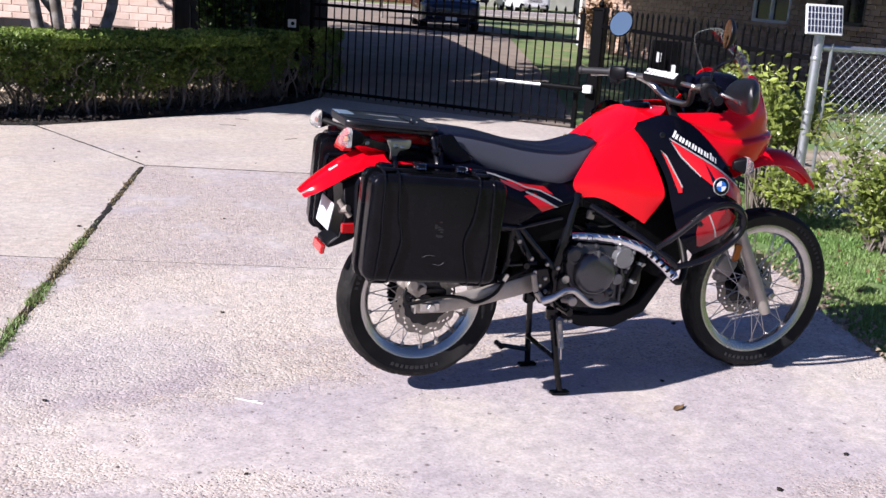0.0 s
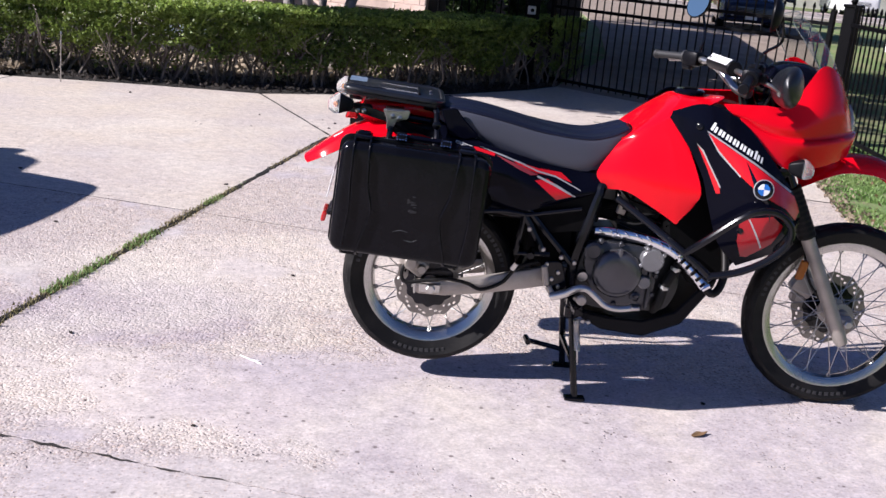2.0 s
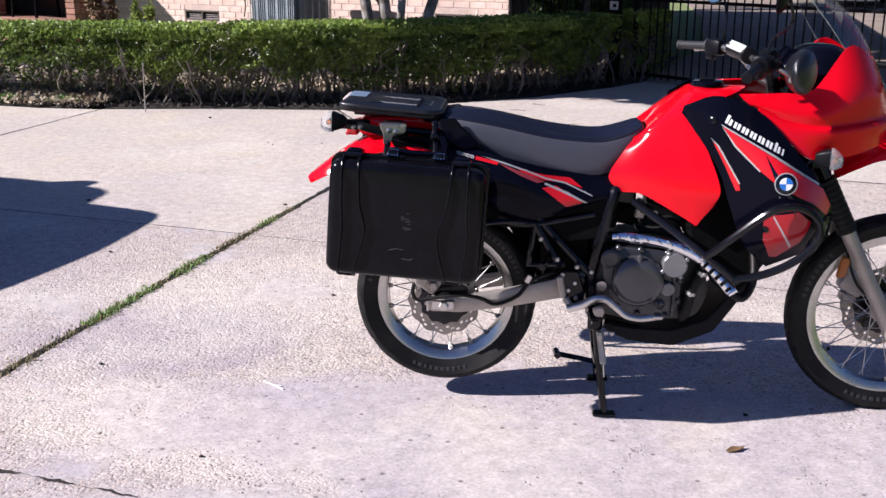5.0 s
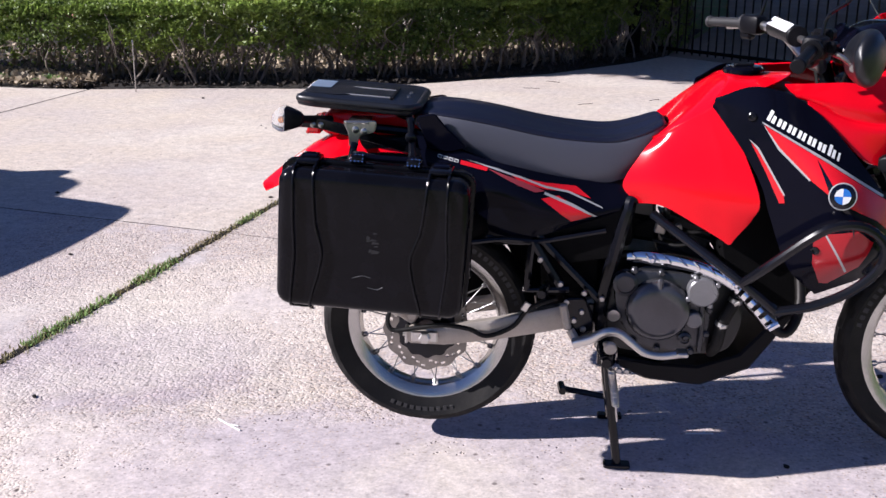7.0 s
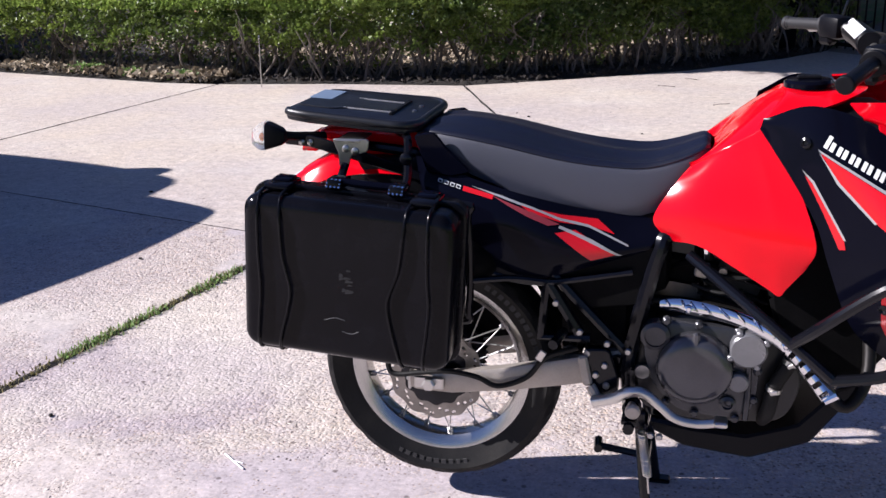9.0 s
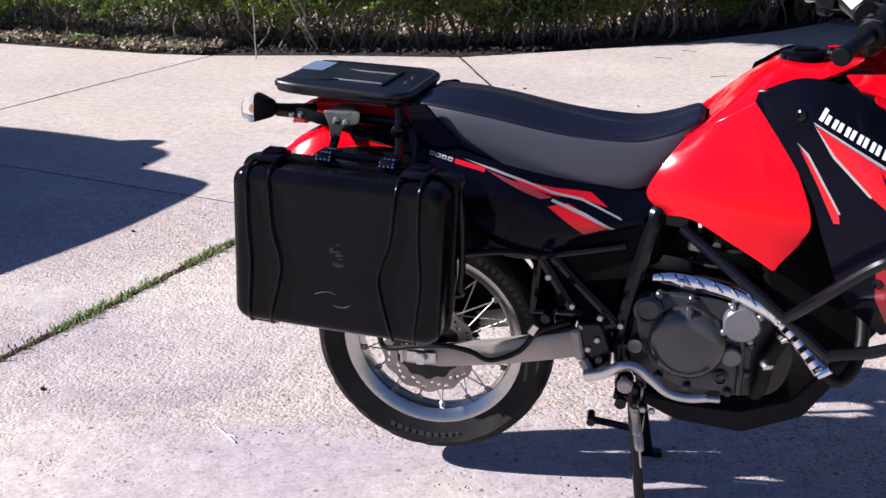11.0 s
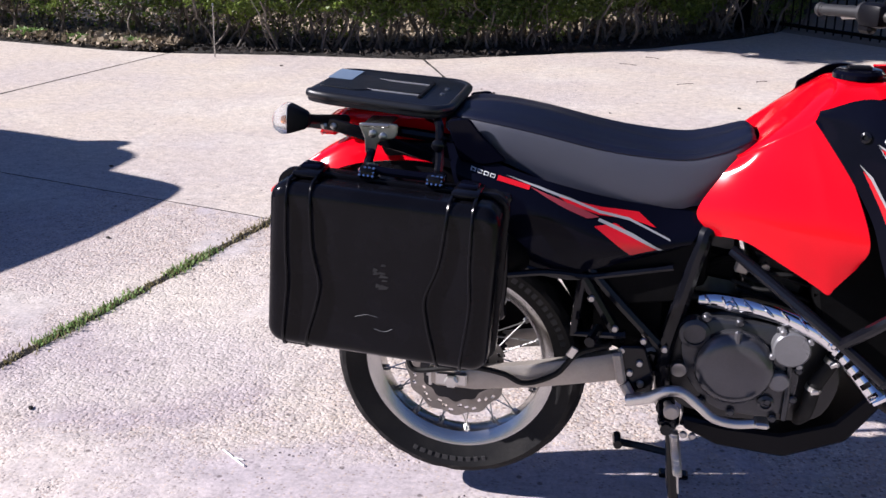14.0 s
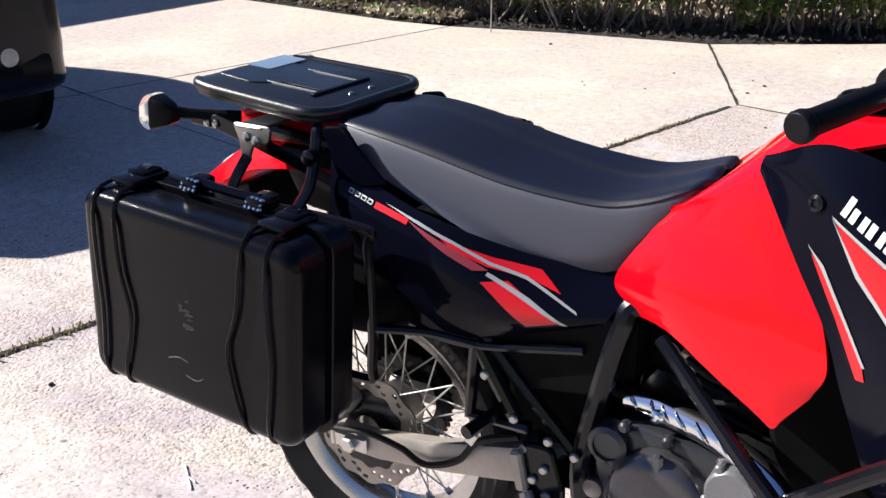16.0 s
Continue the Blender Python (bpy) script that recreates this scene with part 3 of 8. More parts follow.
# ---------------------------------------------------------------- grass
def blades(name, spots, height, mats, label, seed, width=0.006):
    """Grass blades at the spots, as one mesh."""
    rng = np.random.default_rng(seed)
    p = np.array(spots, float)
    k = len(p)
    a = rng.uniform(0, 2 * math.pi, k)
    lean = rng.uniform(0.1, 0.9, k)
    h = height * rng.uniform(0.4, 1.2, k)
    side = np.stack([np.cos(a), np.sin(a), 0 * a], 1) * width * rng.uniform(0.6, 1.4, k)[:, None]
    out = np.stack([-np.sin(a), np.cos(a), 0 * a], 1) * (lean * h)[:, None]
    up = np.stack([0 * a, 0 * a, h], 1)
    v = np.stack([p - side, p + side, p + out * 0.35 + up * 0.6 + side * 0.7, p + out * 0.35 + up * 0.6 - side * 0.7, p + out + up], 1).reshape(-1, 3)
    i = (np.arange(k) * 5)[:, None]
    f = np.concatenate([i + [[0, 1, 2]], i + [[0, 2, 3]], i + [[3, 2, 4]]]).astype(np.int32)
    me = bpy.data.meshes.new(name)
    me.vertices.add(len(v))
    me.vertices.foreach_set("co", v.ravel())
    me.loops.add(f.size)
    me.loops.foreach_set("vertex_index", f.ravel())
    me.polygons.add(len(f))
    me.polygons.foreach_set("loop_start", np.arange(len(f), dtype=np.int32) * 3)
    me.update(calc_edges=True)
    me.materials.append(mats)
    return tagged(new(name, me), label, "grass", kind="stuff")


rng = np.random.default_rng(5)
spots = []
for k in range(7500):
    y = rng.uniform(-0.5, 4.4)
    thick = 0.5 + 0.5 * noise.noise((y * 2.3, 1.7, 0)) + (0.25 if 0.0 < y < 2.6 else -0.42)
    if rng.random() < thick:
        spots.append((-1.625 + 0.2125 * (y - 0.25) + rng.normal(0, 0.015 + 0.014 * max(0, thick - 0.4)), y, 0.002))
near_ = [q for q in spots if q[1] < 2.9 + 0.25 * math.sin(17 * q[0])]
green = [q for q in near_[::2] + near_[1::4] if noise.noise((q[1] * 3.1, 8.2, 0)) > (0.12 if q[1] < 0.55 or q[1] > 1.5 else -0.45)]
blades("joint_grass", green, 0.020, GRASS, "green grass growing in the driveway joint", 6, 0.003)
blades("dry_joint_grass", [(x + 0.006 * math.sin(900 * y), y, z) for x, y, z in near_[1::2] + [q for q in spots if q[1] >= 2.9]], 0.015, DRY_GRASS, "dry brown grass blades in the driveway joint", 9, 0.003)
bm = bmesh.new()
add_grid(bm, np.array([[(-1.625 + 0.2125 * (y - 0.25) + d + 0.008 * noise.noise((y * 9, d * 50, 3)), y, 0.004 + 0.006 * noise.noise((y * 14, d * 60, 0)) - 8 * d * d) for d in np.linspace(-0.03, 0.03, 5)] for y in np.linspace(-0.55, 4.5, 160)]))
solo("joint_soil", bm, SOIL, "dark soil packed in the driveway joint", "soil", "structure")

EDGE = [(1.75, -6), (2.02, -1.53), (2.16, -0.12), (2.35, 0.56), (2.55, 0.96), (2.62, 1.3), (2.83, 2.9), (2.97, 3.55), (3.12, 4.2), (3.5, 6.0), (4.1, 6.7)]
ey, ex = [q[1] for q in EDGE], [q[0] for q in EDGE]
spots = []
for k in range(130000):
    y = rng.uniform(-4.5, 6.4)
    x = np.interp(y, ey, ex) + abs(rng.normal(0, 0.9)) - 0.02
    if x < 5.4 and noise.noise((x * 1.5, y * 1.5, 2)) + 0.5 * noise.noise((x * 5, y * 5, 7)) > -0.30 and rng.random() < min(0.95, 0.25 + 4.0 * (x - np.interp(y, ey, ex))):
        spots.append((x, y, -0.035))
blades("lawn_grass", spots, 0.032, GRASS, "short green lawn grass beside the driveway", 7, 0.004)
spots = [(rng.uniform(2.4, 5.2), rng.uniform(-0.5, 6.2), -0.012) for k in range(500)]
cloud("fallen_leaves", [q for q in spots if q[0] > np.interp(q[1], ey, ex) - 0.05], 0.026, DRY_LEAF, seed=8, label="brown dry leaves scattered on the lawn", category="leaves")
spots = []
for k in range(1500):
    y = rng.uniform(-1.0, 6.3)
    spots.append((np.interp(y, ey, ex) + abs(rng.normal(0, 0.12)) - 0.03, y, 0.004 + 0.012 * rng.random()))
cloud("edge_litter", spots, 0.019, PALE_LITTER, seed=12, label="pale dry leaves lying along the lawn's edge", category="leaves", up=0)
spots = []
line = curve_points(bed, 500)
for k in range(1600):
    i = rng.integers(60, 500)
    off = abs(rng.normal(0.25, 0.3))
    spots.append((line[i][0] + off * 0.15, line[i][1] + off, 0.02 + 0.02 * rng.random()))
cloud("leaf_litter", spots, 0.032, SHADED_LITTER, seed=9, label="brown leaf litter under the hedge, darkened for shade", category="leaves", up=0)


spots = []
for k in range(6000):
    i = rng.integers(60, 500)
    off = rng.uniform(0.75, 2.6)
    spots.append((line[i][0] + off * 0.2, line[i][1] + off, 0.035 + 0.05 * rng.random() ** 2))
for k in range(1800):
    i = rng.integers(90, 195)
    off = rng.uniform(0.05, 0.7)
    spots.append((line[i][0] + off * 0.2, line[i][1] + off, 0.02 + 0.06 * rng.random() ** 2))
cloud("dry_litter", spots, 0.04, PALE_LITTER, seed=10, label="pale dry leaves lying behind the hedge", category="leaves", up=0)


# ---------------------------------------------------------------- hedge
HEDGE = [(-13.5, 9.1), (-9.0, 7.95), (-6.2, 7.32), (-3.9, 6.92), (-2.3, 6.98), (-1.1, 7.38), (0.0, 8.05), (0.85, 8.75), (1.15, 9.0)]


def hedge(line, stems, leaves, top, label, seed, half=0.36):
    base = thing("hedge", label, "hedge", where=(*line[len(line) // 2], 0.0))
    bx, by = line[len(line) // 2]
    pts = curve_points(line, 400)
    way = np.gradient(pts, axis=0)
    way /= np.linalg.norm(way, axis=1, keepdims=True)
    nor = np.stack([-way[:, 1], way[:, 0]], 1)
    r = np.random.default_rng(seed)
    bmh = bmesh.new()
    for k in range(stems):
        i = int(r.integers(0, 400))
        c = pts[i] + nor[i] * r.normal(0, 0.13) - (bx, by)
        z, q, th = 0.0, np.array([c[0], c[1]]), r.uniform(0.004, 0.014)
        trail = [(q[0], q[1], -0.02)]
        for s in range(4):
            z += r.uniform(0.09, 0.15)
            q = q + r.normal(0, 0.05, 2)
            trail.append((q[0], q[1], z))
        add_tube(bmh, trail, [th * 1.2, th, th * 0.6], n=5, steps=9)
        for b in range(2):
            s = trail[2 + b]
            add_tube(bmh, [s, (s[0] + r.normal(0, 0.06), s[1] + r.normal(0, 0.06), s[2] + 0.1), (s[0] + r.normal(0, 0.1), s[1] + r.normal(0, 0.1), s[2] + 0.24)], [th * 0.6, th * 0.3], n=4, steps=5)
    part("stem", bmh, TWIG, base, "grey twiggy bare stems", kind="stuff")
    out = []
    while len(out) < leaves:
        i = r.integers(0, 400, 4000)
        u = r.uniform(-1, 1, 4000)
        v = r.random(4000)
        shell = r.random(4000)
        for a, uu, vv, sh in zip(i, u, v, shell):
            x, y = pts[a] + way[a] * r.uniform(-0.03, 0.03)
            lump = noise.noise((x * 2.6, y * 2.6, vv * 2)) * 0.09 + noise.noise((x * 7, y * 7, vv * 6)) * 0.085
            low = 0.23 + 0.13 * min(1, max(0, (-1.5 - x) / 2)) + 0.24 * noise.noise((x * 2.3, y * 2.3, 5)) + 0.08 * noise.noise((x * 11, y * 9, 5))
            high = top - 0.03 * min(1, max(0, (-2.5 - x) / 2.5)) + 0.02 * noise.noise((x * 4, y * 4, 8)) + 0.012 * noise.noise((x * 15, y * 15, 8))
            ww = half + lump
            if uu > 0.25 and x < -2.3:
                low = 0.04
            if sh < 0.62:
                uu = math.copysign(1 - 0.28 * (1 - abs(uu)) ** 2, uu) if vv < 0.88 else uu
            z = low + (high - low) * vv ** 0.8
            if sh > 0.93:
                z = high
            if noise.noise((x * 6, uu * 3, z * 7)) < -0.22:
                continue
            out.append((x + nor[a][0] * uu * ww - bx, y + nor[a][1] * uu * ww - by, z + r.normal(0, 0.008)))
    cloud("leaves", out[:leaves], 0.026, HEDGE_LEAF, base, seed, label="small glossy green leaves, clipped flat on top", long=1.5, up=0.25)
    # Highlights on the top and upper front edge, laid on as paler leaves.
    lit_top = []
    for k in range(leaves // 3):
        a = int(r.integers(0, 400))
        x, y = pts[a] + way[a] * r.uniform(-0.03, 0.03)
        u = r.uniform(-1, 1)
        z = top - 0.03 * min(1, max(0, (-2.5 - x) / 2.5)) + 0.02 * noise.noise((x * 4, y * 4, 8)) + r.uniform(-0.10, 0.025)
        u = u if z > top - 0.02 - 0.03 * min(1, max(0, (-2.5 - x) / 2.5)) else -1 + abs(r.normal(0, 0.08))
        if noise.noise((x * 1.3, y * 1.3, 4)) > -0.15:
            lit_top.append((x + nor[a][0] * u * half - bx, y + nor[a][1] * u * half - by, z))
    cloud("new_growth", lit_top, 0.029, HEDGE_TOP, base, seed + 3, label="clipped top leaves coloured pale yellow-green for their highlights", long=1.5, up=0.5)
    return base


hedge(HEDGE, 420, 100000, 0.775, "clipped green privet hedge with bare stems below", 11)
hedge([(1.45, 9.15), (1.65, 9.35), (1.9, 9.6)], 22, 4200, 0.80, "short green hedge behind the iron gate post", 12, 0.25)
bm = bmesh.new()
add_tube(bm, [(-3.31, 6.2, -0.02), (-3.3, 6.2, 0.44)], 0.006, n=8)
add_lathe(bm, [(0.009, 0.43), (0.010, 0.45), (0.006, 0.462)], (-3.3, 6.2, 0), "z", 10)
solo("sprinkler_riser", bm, STEEL, "thin grey metal riser standing in front of the hedge", "garden pipe")
for x, y, s, seed in ((-5.55, 6.90, 0.07, 31), (-4.9, 6.72, 0.05, 32), (-4.3, 6.60, 0.06, 33)):
    r = np.random.default_rng(seed)
    cloud("ground_plant", r.normal(0, 1, (420, 3)) * (s, s * 0.5, s * 0.35) + (x, y, s * 0.5), 0.03, GRASS, seed=seed, label="low green weeds at the edge of the bed", category="plant", kind="stuff", up=0.3)

# ---------------------------------------------------------------- motorcycle
from mathutils.bvhtree import BVHTree

bike = thing("motorcycle", "red and black dual-sport motorcycle propped on its centre stand", "motorcycle")
REAR, FRONT = Vector((-0.033, 0, 0.373)), Vector((1.462, 0, 0.344))


def flip(points):
    """The same points on the other side of the machine."""
    return [(x, -y, z) for x, y, z in points]


def both(rows):
    """Rows that end at the middle, carried on to the other side."""
    return [list(r) + flip(r[:-1])[::-1] for r in rows]


def add_holed(bm, grid, thick, keep, wrap=False):
    """A plate over a grid with some of its faces left open."""
    nv, nu, _ = grid.shape
    du, dv = np.gradient(grid, axis=1), np.gradient(grid, axis=0)
    if wrap:
        du = np.roll(grid, -1, 1) - np.roll(grid, 1, 1)
    nrm = np.cross(du, dv)
    nrm /= np.linalg.norm(nrm, axis=2, keepdims=True) + 1e-9
    top = [[bm.verts.new(p) for p in row] for row in grid]
    low = [[bm.verts.new(p) for p in row] for row in grid - nrm * thick]
    cols = nu if wrap else nu - 1
    on = {(j, k): keep(j, k) for j in range(nv - 1) for k in range(cols)}
    for (j, k), yes in on.items():
        if not yes:
            continue
        q = [(j, k), (j, (k + 1) % nu), (j + 1, (k + 1) % nu), (j + 1, k)]
        bm.faces.new([top[a][b] for a, b in q])
        bm.faces.new([low[a][b] for a, b in q[::-1]])
        near = [(j - 1, k), (j, (k + 1) % nu if wrap else k + 1), (j + 1, k), (j, (k - 1) % nu if wrap else k - 1)]
        for (a, b), (c, d), o in zip(q, q[1:] + q[:1], near):
            if not on.get(o, False):
                bm.faces.new((top[c][d], top[a][b], low[a][b], low[c][d]))
    loose = [v for v in bm.verts if not v.link_faces]
    for v in loose:
        bm.verts.remove(v)
    return bm


def wheel(name, centre, outer, rim_r, width, label, disc_r, disc_y, seed):
    w = new(name)
    w.parent = bike
    w.matrix_basis = Matrix.Translation(centre)
    tagged(w, label)
    # tyre with a grooved tread
    ang, sec = 144, 17
    depth = outer - rim_r
    grid = np.zeros((sec, ang, 3))
    for j, f in enumerate(np.linspace(-1, 1, sec)):
        th = f * 2.45
        yy = width * math.sin(th) * (1.0 if abs(f) < 0.75 else 0.93)
        least = 0.5 + 0.5 * math.cos(2.45)
        rr = rim_r + depth * max(0.0, (0.5 + 0.5 * math.cos(th) - least) / (1 - least)) ** 0.60
        for k in range(ang):
            cut = 0.0
            a = abs(f)
            if a < 0.12 and (k // 2) % 5 == 0:
                cut = 0.004
            elif 0.12 <= a < 0.45 and (k + int(a * 26) * (1 if f > 0 else -1)) % 8 in (0, 1):
                cut = 0.006
            elif 0.45 <= a < 0.62 and k % 8 in (3, 4):
                cut = 0.008
            r = rr - cut
            t = 2 * math.pi * k / ang
            grid[j, k] = (r * math.cos(t), yy, r * math.sin(t))
    b = bmesh.new()
    add_grid(b, grid, wrap=True)
    part("tyre", b, RUBBER, w, "worn black rubber tyre", smooth=28)
    # raised letters on the tyre wall, too worn to read
    b = bmesh.new()
    rmid, r_ = rim_r + depth * 0.46, np.random.default_rng(seed)
    for side in (-1, 1):
        for start, count in ((0.3, 11), (2.4, 8), (4.3, 10)):
            for k in range(count):
                a = start + k * 0.075
                turn_ = Matrix.Rotation(-a, 4, "Y") @ Matrix.Translation((rmid, side * width * 0.893, 0))
                tmp = bmesh.new()
                add_box(tmp, (0, 0, 0), (0.022, 0.002, 0.009 + 0.006 * r_.random()), 0.0006)
                merge(b, tmp, turn_)
    part("wall_lettering", b, GRIP_GREY, w, "worn raised letters", kind="stuff")
    hw = width * 0.62
    b = bmesh.new()
    add_lathe(b, [(rim_r + 0.004, -hw), (rim_r + 0.004, -hw + 0.006), (rim_r - 0.012, -hw * 0.6), (rim_r - 0.016, 0), (rim_r - 0.012, hw * 0.6), (rim_r + 0.004, hw - 0.006),
                  (rim_r + 0.004, hw), (rim_r - 0.010, hw * 0.93), (rim_r - 0.028, hw * 0.62), (rim_r - 0.034, 0), (rim_r - 0.028, -hw * 0.62), (rim_r - 0.010, -hw * 0.93)], n=72, closed=True)
    part("rim", b, RIM_ALU, w, "polished aluminium rim")
    b = bmesh.new()
    add_lathe(b, [(0.018, -0.062), (0.030, -0.060), (0.034, -0.045), (0.052, -0.042), (0.052, -0.034), (0.028, -0.026), (0.026, 0.026), (0.052, 0.034), (0.052, 0.042), (0.034, 0.045), (0.030, 0.060), (0.018, 0.062)], n=28)
    part("hub", b, ALU_DULL, w)
    meshes = []
    for side in (-1, 1):
        for lean in (-1, 1):
            b = bmesh.new()
            a0, a1 = lean * 0.95, lean * 0.06
            add_tube(b, [(0.048 * math.cos(a0), side * 0.037, 0.048 * math.sin(a0)), ((rim_r - 0.022) * math.cos(a1), side * 0.007, (rim_r - 0.022) * math.sin(a1))], 0.0019, n=5)
            add_tube(b, [((rim_r - 0.042) * math.cos(a1 * 1.1), side * 0.008, (rim_r - 0.042) * math.sin(a1 * 1.1)), ((rim_r - 0.022) * math.cos(a1), side * 0.007, (rim_r - 0.022) * math.sin(a1))], 0.0034, n=5)
            meshes.append(finish(b, STEEL, "spoke"))
    for k in range(36):
        piece("spoke", meshes[k % 4], w, Matrix.Rotation(2 * math.pi * k / 36, 4, "Y"))
    # petal brake disc with holes
    n = 120
    g = np.zeros((6, n, 3))
    for j, rr in enumerate((disc_r * 0.70, disc_r * 0.77, disc_r * 0.83, disc_r * 0.89, disc_r * 0.95, disc_r)):
        for k in range(n):
            t = 2 * math.pi * k / n
            r = rr + (0.0035 * math.cos(t * 12) if j in (0, 5) else 0)
            g[j, k] = (r * math.cos(t), disc_y, r * math.sin(t))
    b = bmesh.new()
    add_holed(b, g, 0.004, lambda j, k: not ((j == 1 and k % 10 in (1, 2)) or (j == 2 and k % 10 in (4, 5)) or (j == 3 and k % 10 in (7, 8))), wrap=True)
    part("brake_disc", b, material("worn brake disc", (0.26, 0.24, 0.22), 0.42, 1.0, vary=0.15, scale=20), w, "wavy drilled steel brake disc", smooth=20)
    b = bmesh.new()
    add_lathe(b, [(0.030, disc_y - 0.006), (disc_r * 0.60, disc_y - 0.005), (disc_r * 0.73, disc_y - 0.003), (disc_r * 0.73, disc_y + 0.004), (disc_r * 0.60, disc_y + 0.006), (0.030, disc_y + 0.008)], n=36, closed=True)
    part("disc_carrier", b, BLACK_STEEL, w)
    return w


rear_wheel = wheel("rear_wheel", REAR, 0.310, 0.230, 0.063, "rear spoked wheel", 0.122, -0.078, 1)
front_wheel = wheel("front_wheel", FRONT, 0.3445, 0.2745, 0.044, "large front spoked wheel", 0.138, 0.068, 2)
b = bmesh.new()
n = 129
g = np.zeros((3, n, 3))
for j, rr in enumerate((0.062, 0.085, 0.098)):
    for k in range(n):
        t = 2 * math.pi * k / n
        r = rr + (0.006 * (k % 3 == 0) if j == 2 else 0)
        g[j, k] = (r * math.cos(t), 0.075, r * math.sin(t))
add_holed(b, g, 0.006, lambda j, k: True, wrap=True)
part("sprocket", b, BLACK_STEEL, rear_wheel)

# swing arm, axle, brake
b = bmesh.new()
for s in (-1, 1):
    rows = []
    for x, z, h, y in ((-0.088, 0.370, 0.016, 0.112), (-0.073, 0.371, 0.024, 0.112), (0.02, 0.373, 0.027, 0.114), (0.16, 0.397, 0.030, 0.116), (0.30, 0.428, 0.033, 0.116), (0.40, 0.452, 0.036, 0.112), (0.46, 0.462, 0.036, 0.10)):
        rows.append([(x, s * y + dy * 0.016, z + dz * h) for dy, dz in ((-1, -0.7), (-0.7, -1), (0.7, -1), (1, -0.7), (1, 0.7), (0.7, 1), (-0.7, 1), (-1, 0.7))])
    grid = np.array(rows)
    add_grid(b, grid, wrap=True)
    for row in (grid[0], grid[-1]):
        b.faces.new([b.verts.new(p) for p in row])
add_tube(b, [(0.42, -0.11, 0.456), (0.42, 0.11, 0.456)], 0.032, n=14)
add_tube(b, [(0.30, -0.11, 0.43), (0.30, 0.11, 0.43)], 0.026, n=10)
part("swing_arm", b, ALU_DULL, bike, "bare aluminium swing arm")
for s in (-1, 1):
    b = bmesh.new()
    add_box(b, (-0.035, s * 0.136, 0.373), (0.075, 0.010, 0.034), 0.004)
    add_lathe(b, [(0.017, s * 0.140), (0.017, s * 0.152), (0.013, s * 0.155)], (-0.033, 0, 0.373), "y", 6)
    add_tube(b, [(-0.098, s * 0.112, 0.370), (-0.063, s * 0.112, 0.371)], 0.006, n=6)
    add_box(b, (-0.087, s * 0.112, 0.370), (0.008, 0.034, 0.046), 0.002)
    part("axle_adjuster", b, ALU, bike, "bright axle block and nut")
b = bmesh.new()
add_box(b, (-0.095, -0.098, 0.450), (0.10, 0.05, 0.060), 0.012, (0, 35, 0), 2)
add_lathe(b, [(0.019, -0.150), (0.022, -0.146), (0.022, -0.12)], (-0.108, 0, 0.458), "y", 16)
add_lathe(b, [(0.013, -0.146), (0.015, -0.142), (0.015, -0.12)], (-0.068, 0, 0.438), "y", 14)
part("rear_brake_caliper", b, ALU_DULL, bike)
b = bmesh.new()
add_tube(b, [(-0.07, -0.125, 0.475), (-0.13, -0.14, 0.445), (-0.125, -0.145, 0.395), (-0.05, -0.15, 0.405), (0.02, -0.15, 0.415), (0.09, -0.148, 0.405), (0.14, -0.145, 0.385), (0.21, -0.145, 0.415), (0.255, -0.145, 0.47), (0.33, -0.14, 0.50)], 0.0065, n=8)
part("brake_hose", b, RUBBER, bike)
b = bmesh.new()
add_box(b, (0.245, -0.155, 0.478), (0.018, 0.006, 0.028), 0.002, (0, 30, 0))
part("hose_clip", b, ALU, bike)

# frame tubes
b = bmesh.new()
for s in (-1, 1):
    add_tube(b, [(1.02, s * 0.04, 1.0), (0.86, s * 0.08, 0.95), (0.66, s * 0.10, 0.86), (0.53, s * 0.125, 0.79), (0.505, s * 0.14, 0.745), (0.475, s * 0.146, 0.62), (0.447, s * 0.14, 0.48), (0.455, s * 0.13, 0.36)], 0.019, n=10)
    add_tube(b, [(0.50, s * 0.10, 0.80), (0.3, s * 0.09, 0.86), (0.0, s * 0.09, 0.93), (-0.22, s * 0.085, 0.955)], 0.012, n=8)
    add_tube(b, [(0.445, s * 0.145, 0.50), (0.33, s * 0.15, 0.62), (0.22, s * 0.15, 0.74), (0.05, s * 0.12, 0.90)], 0.013, n=8)
    add_tube(b, [(0.335, s * 0.158, 0.545), (0.258, s * 0.158, 0.67)], 0.0135, n=8)
    add_tube(b, [(0.36, s * 0.158, 0.535), (0.245, s * 0.158, 0.53), (0.258, s * 0.16, 0.665)], 0.012, n=8, steps=3)
    add_tube(b, [(1.0, s * 0.05, 0.95), (0.955, s * 0.09, 0.62), (0.93, s * 0.095, 0.45), (0.85, s * 0.10, 0.325), (0.72, s * 0.105, 0.285), (0.5, s * 0.11, 0.315)], 0.0155, n=10)
    add_tube(b, [(0.12, s * 0.17, 0.685), (0.24, s * 0.165, 0.665), (0.45, s * 0.155, 0.70)], 0.008, n=8)
add_tube(b, [(0.42, -0.14, 0.456), (0.42, 0.14, 0.456)], 0.028, n=12)
part("frame", b, BLACK_STEEL, bike, "black painted tubular frame")
head = finish(add_lathe(bmesh.new(), [(0.0085, 0.0), (0.0085, -0.005), (0.006, -0.008)], n=10), STEEL, "bolt")
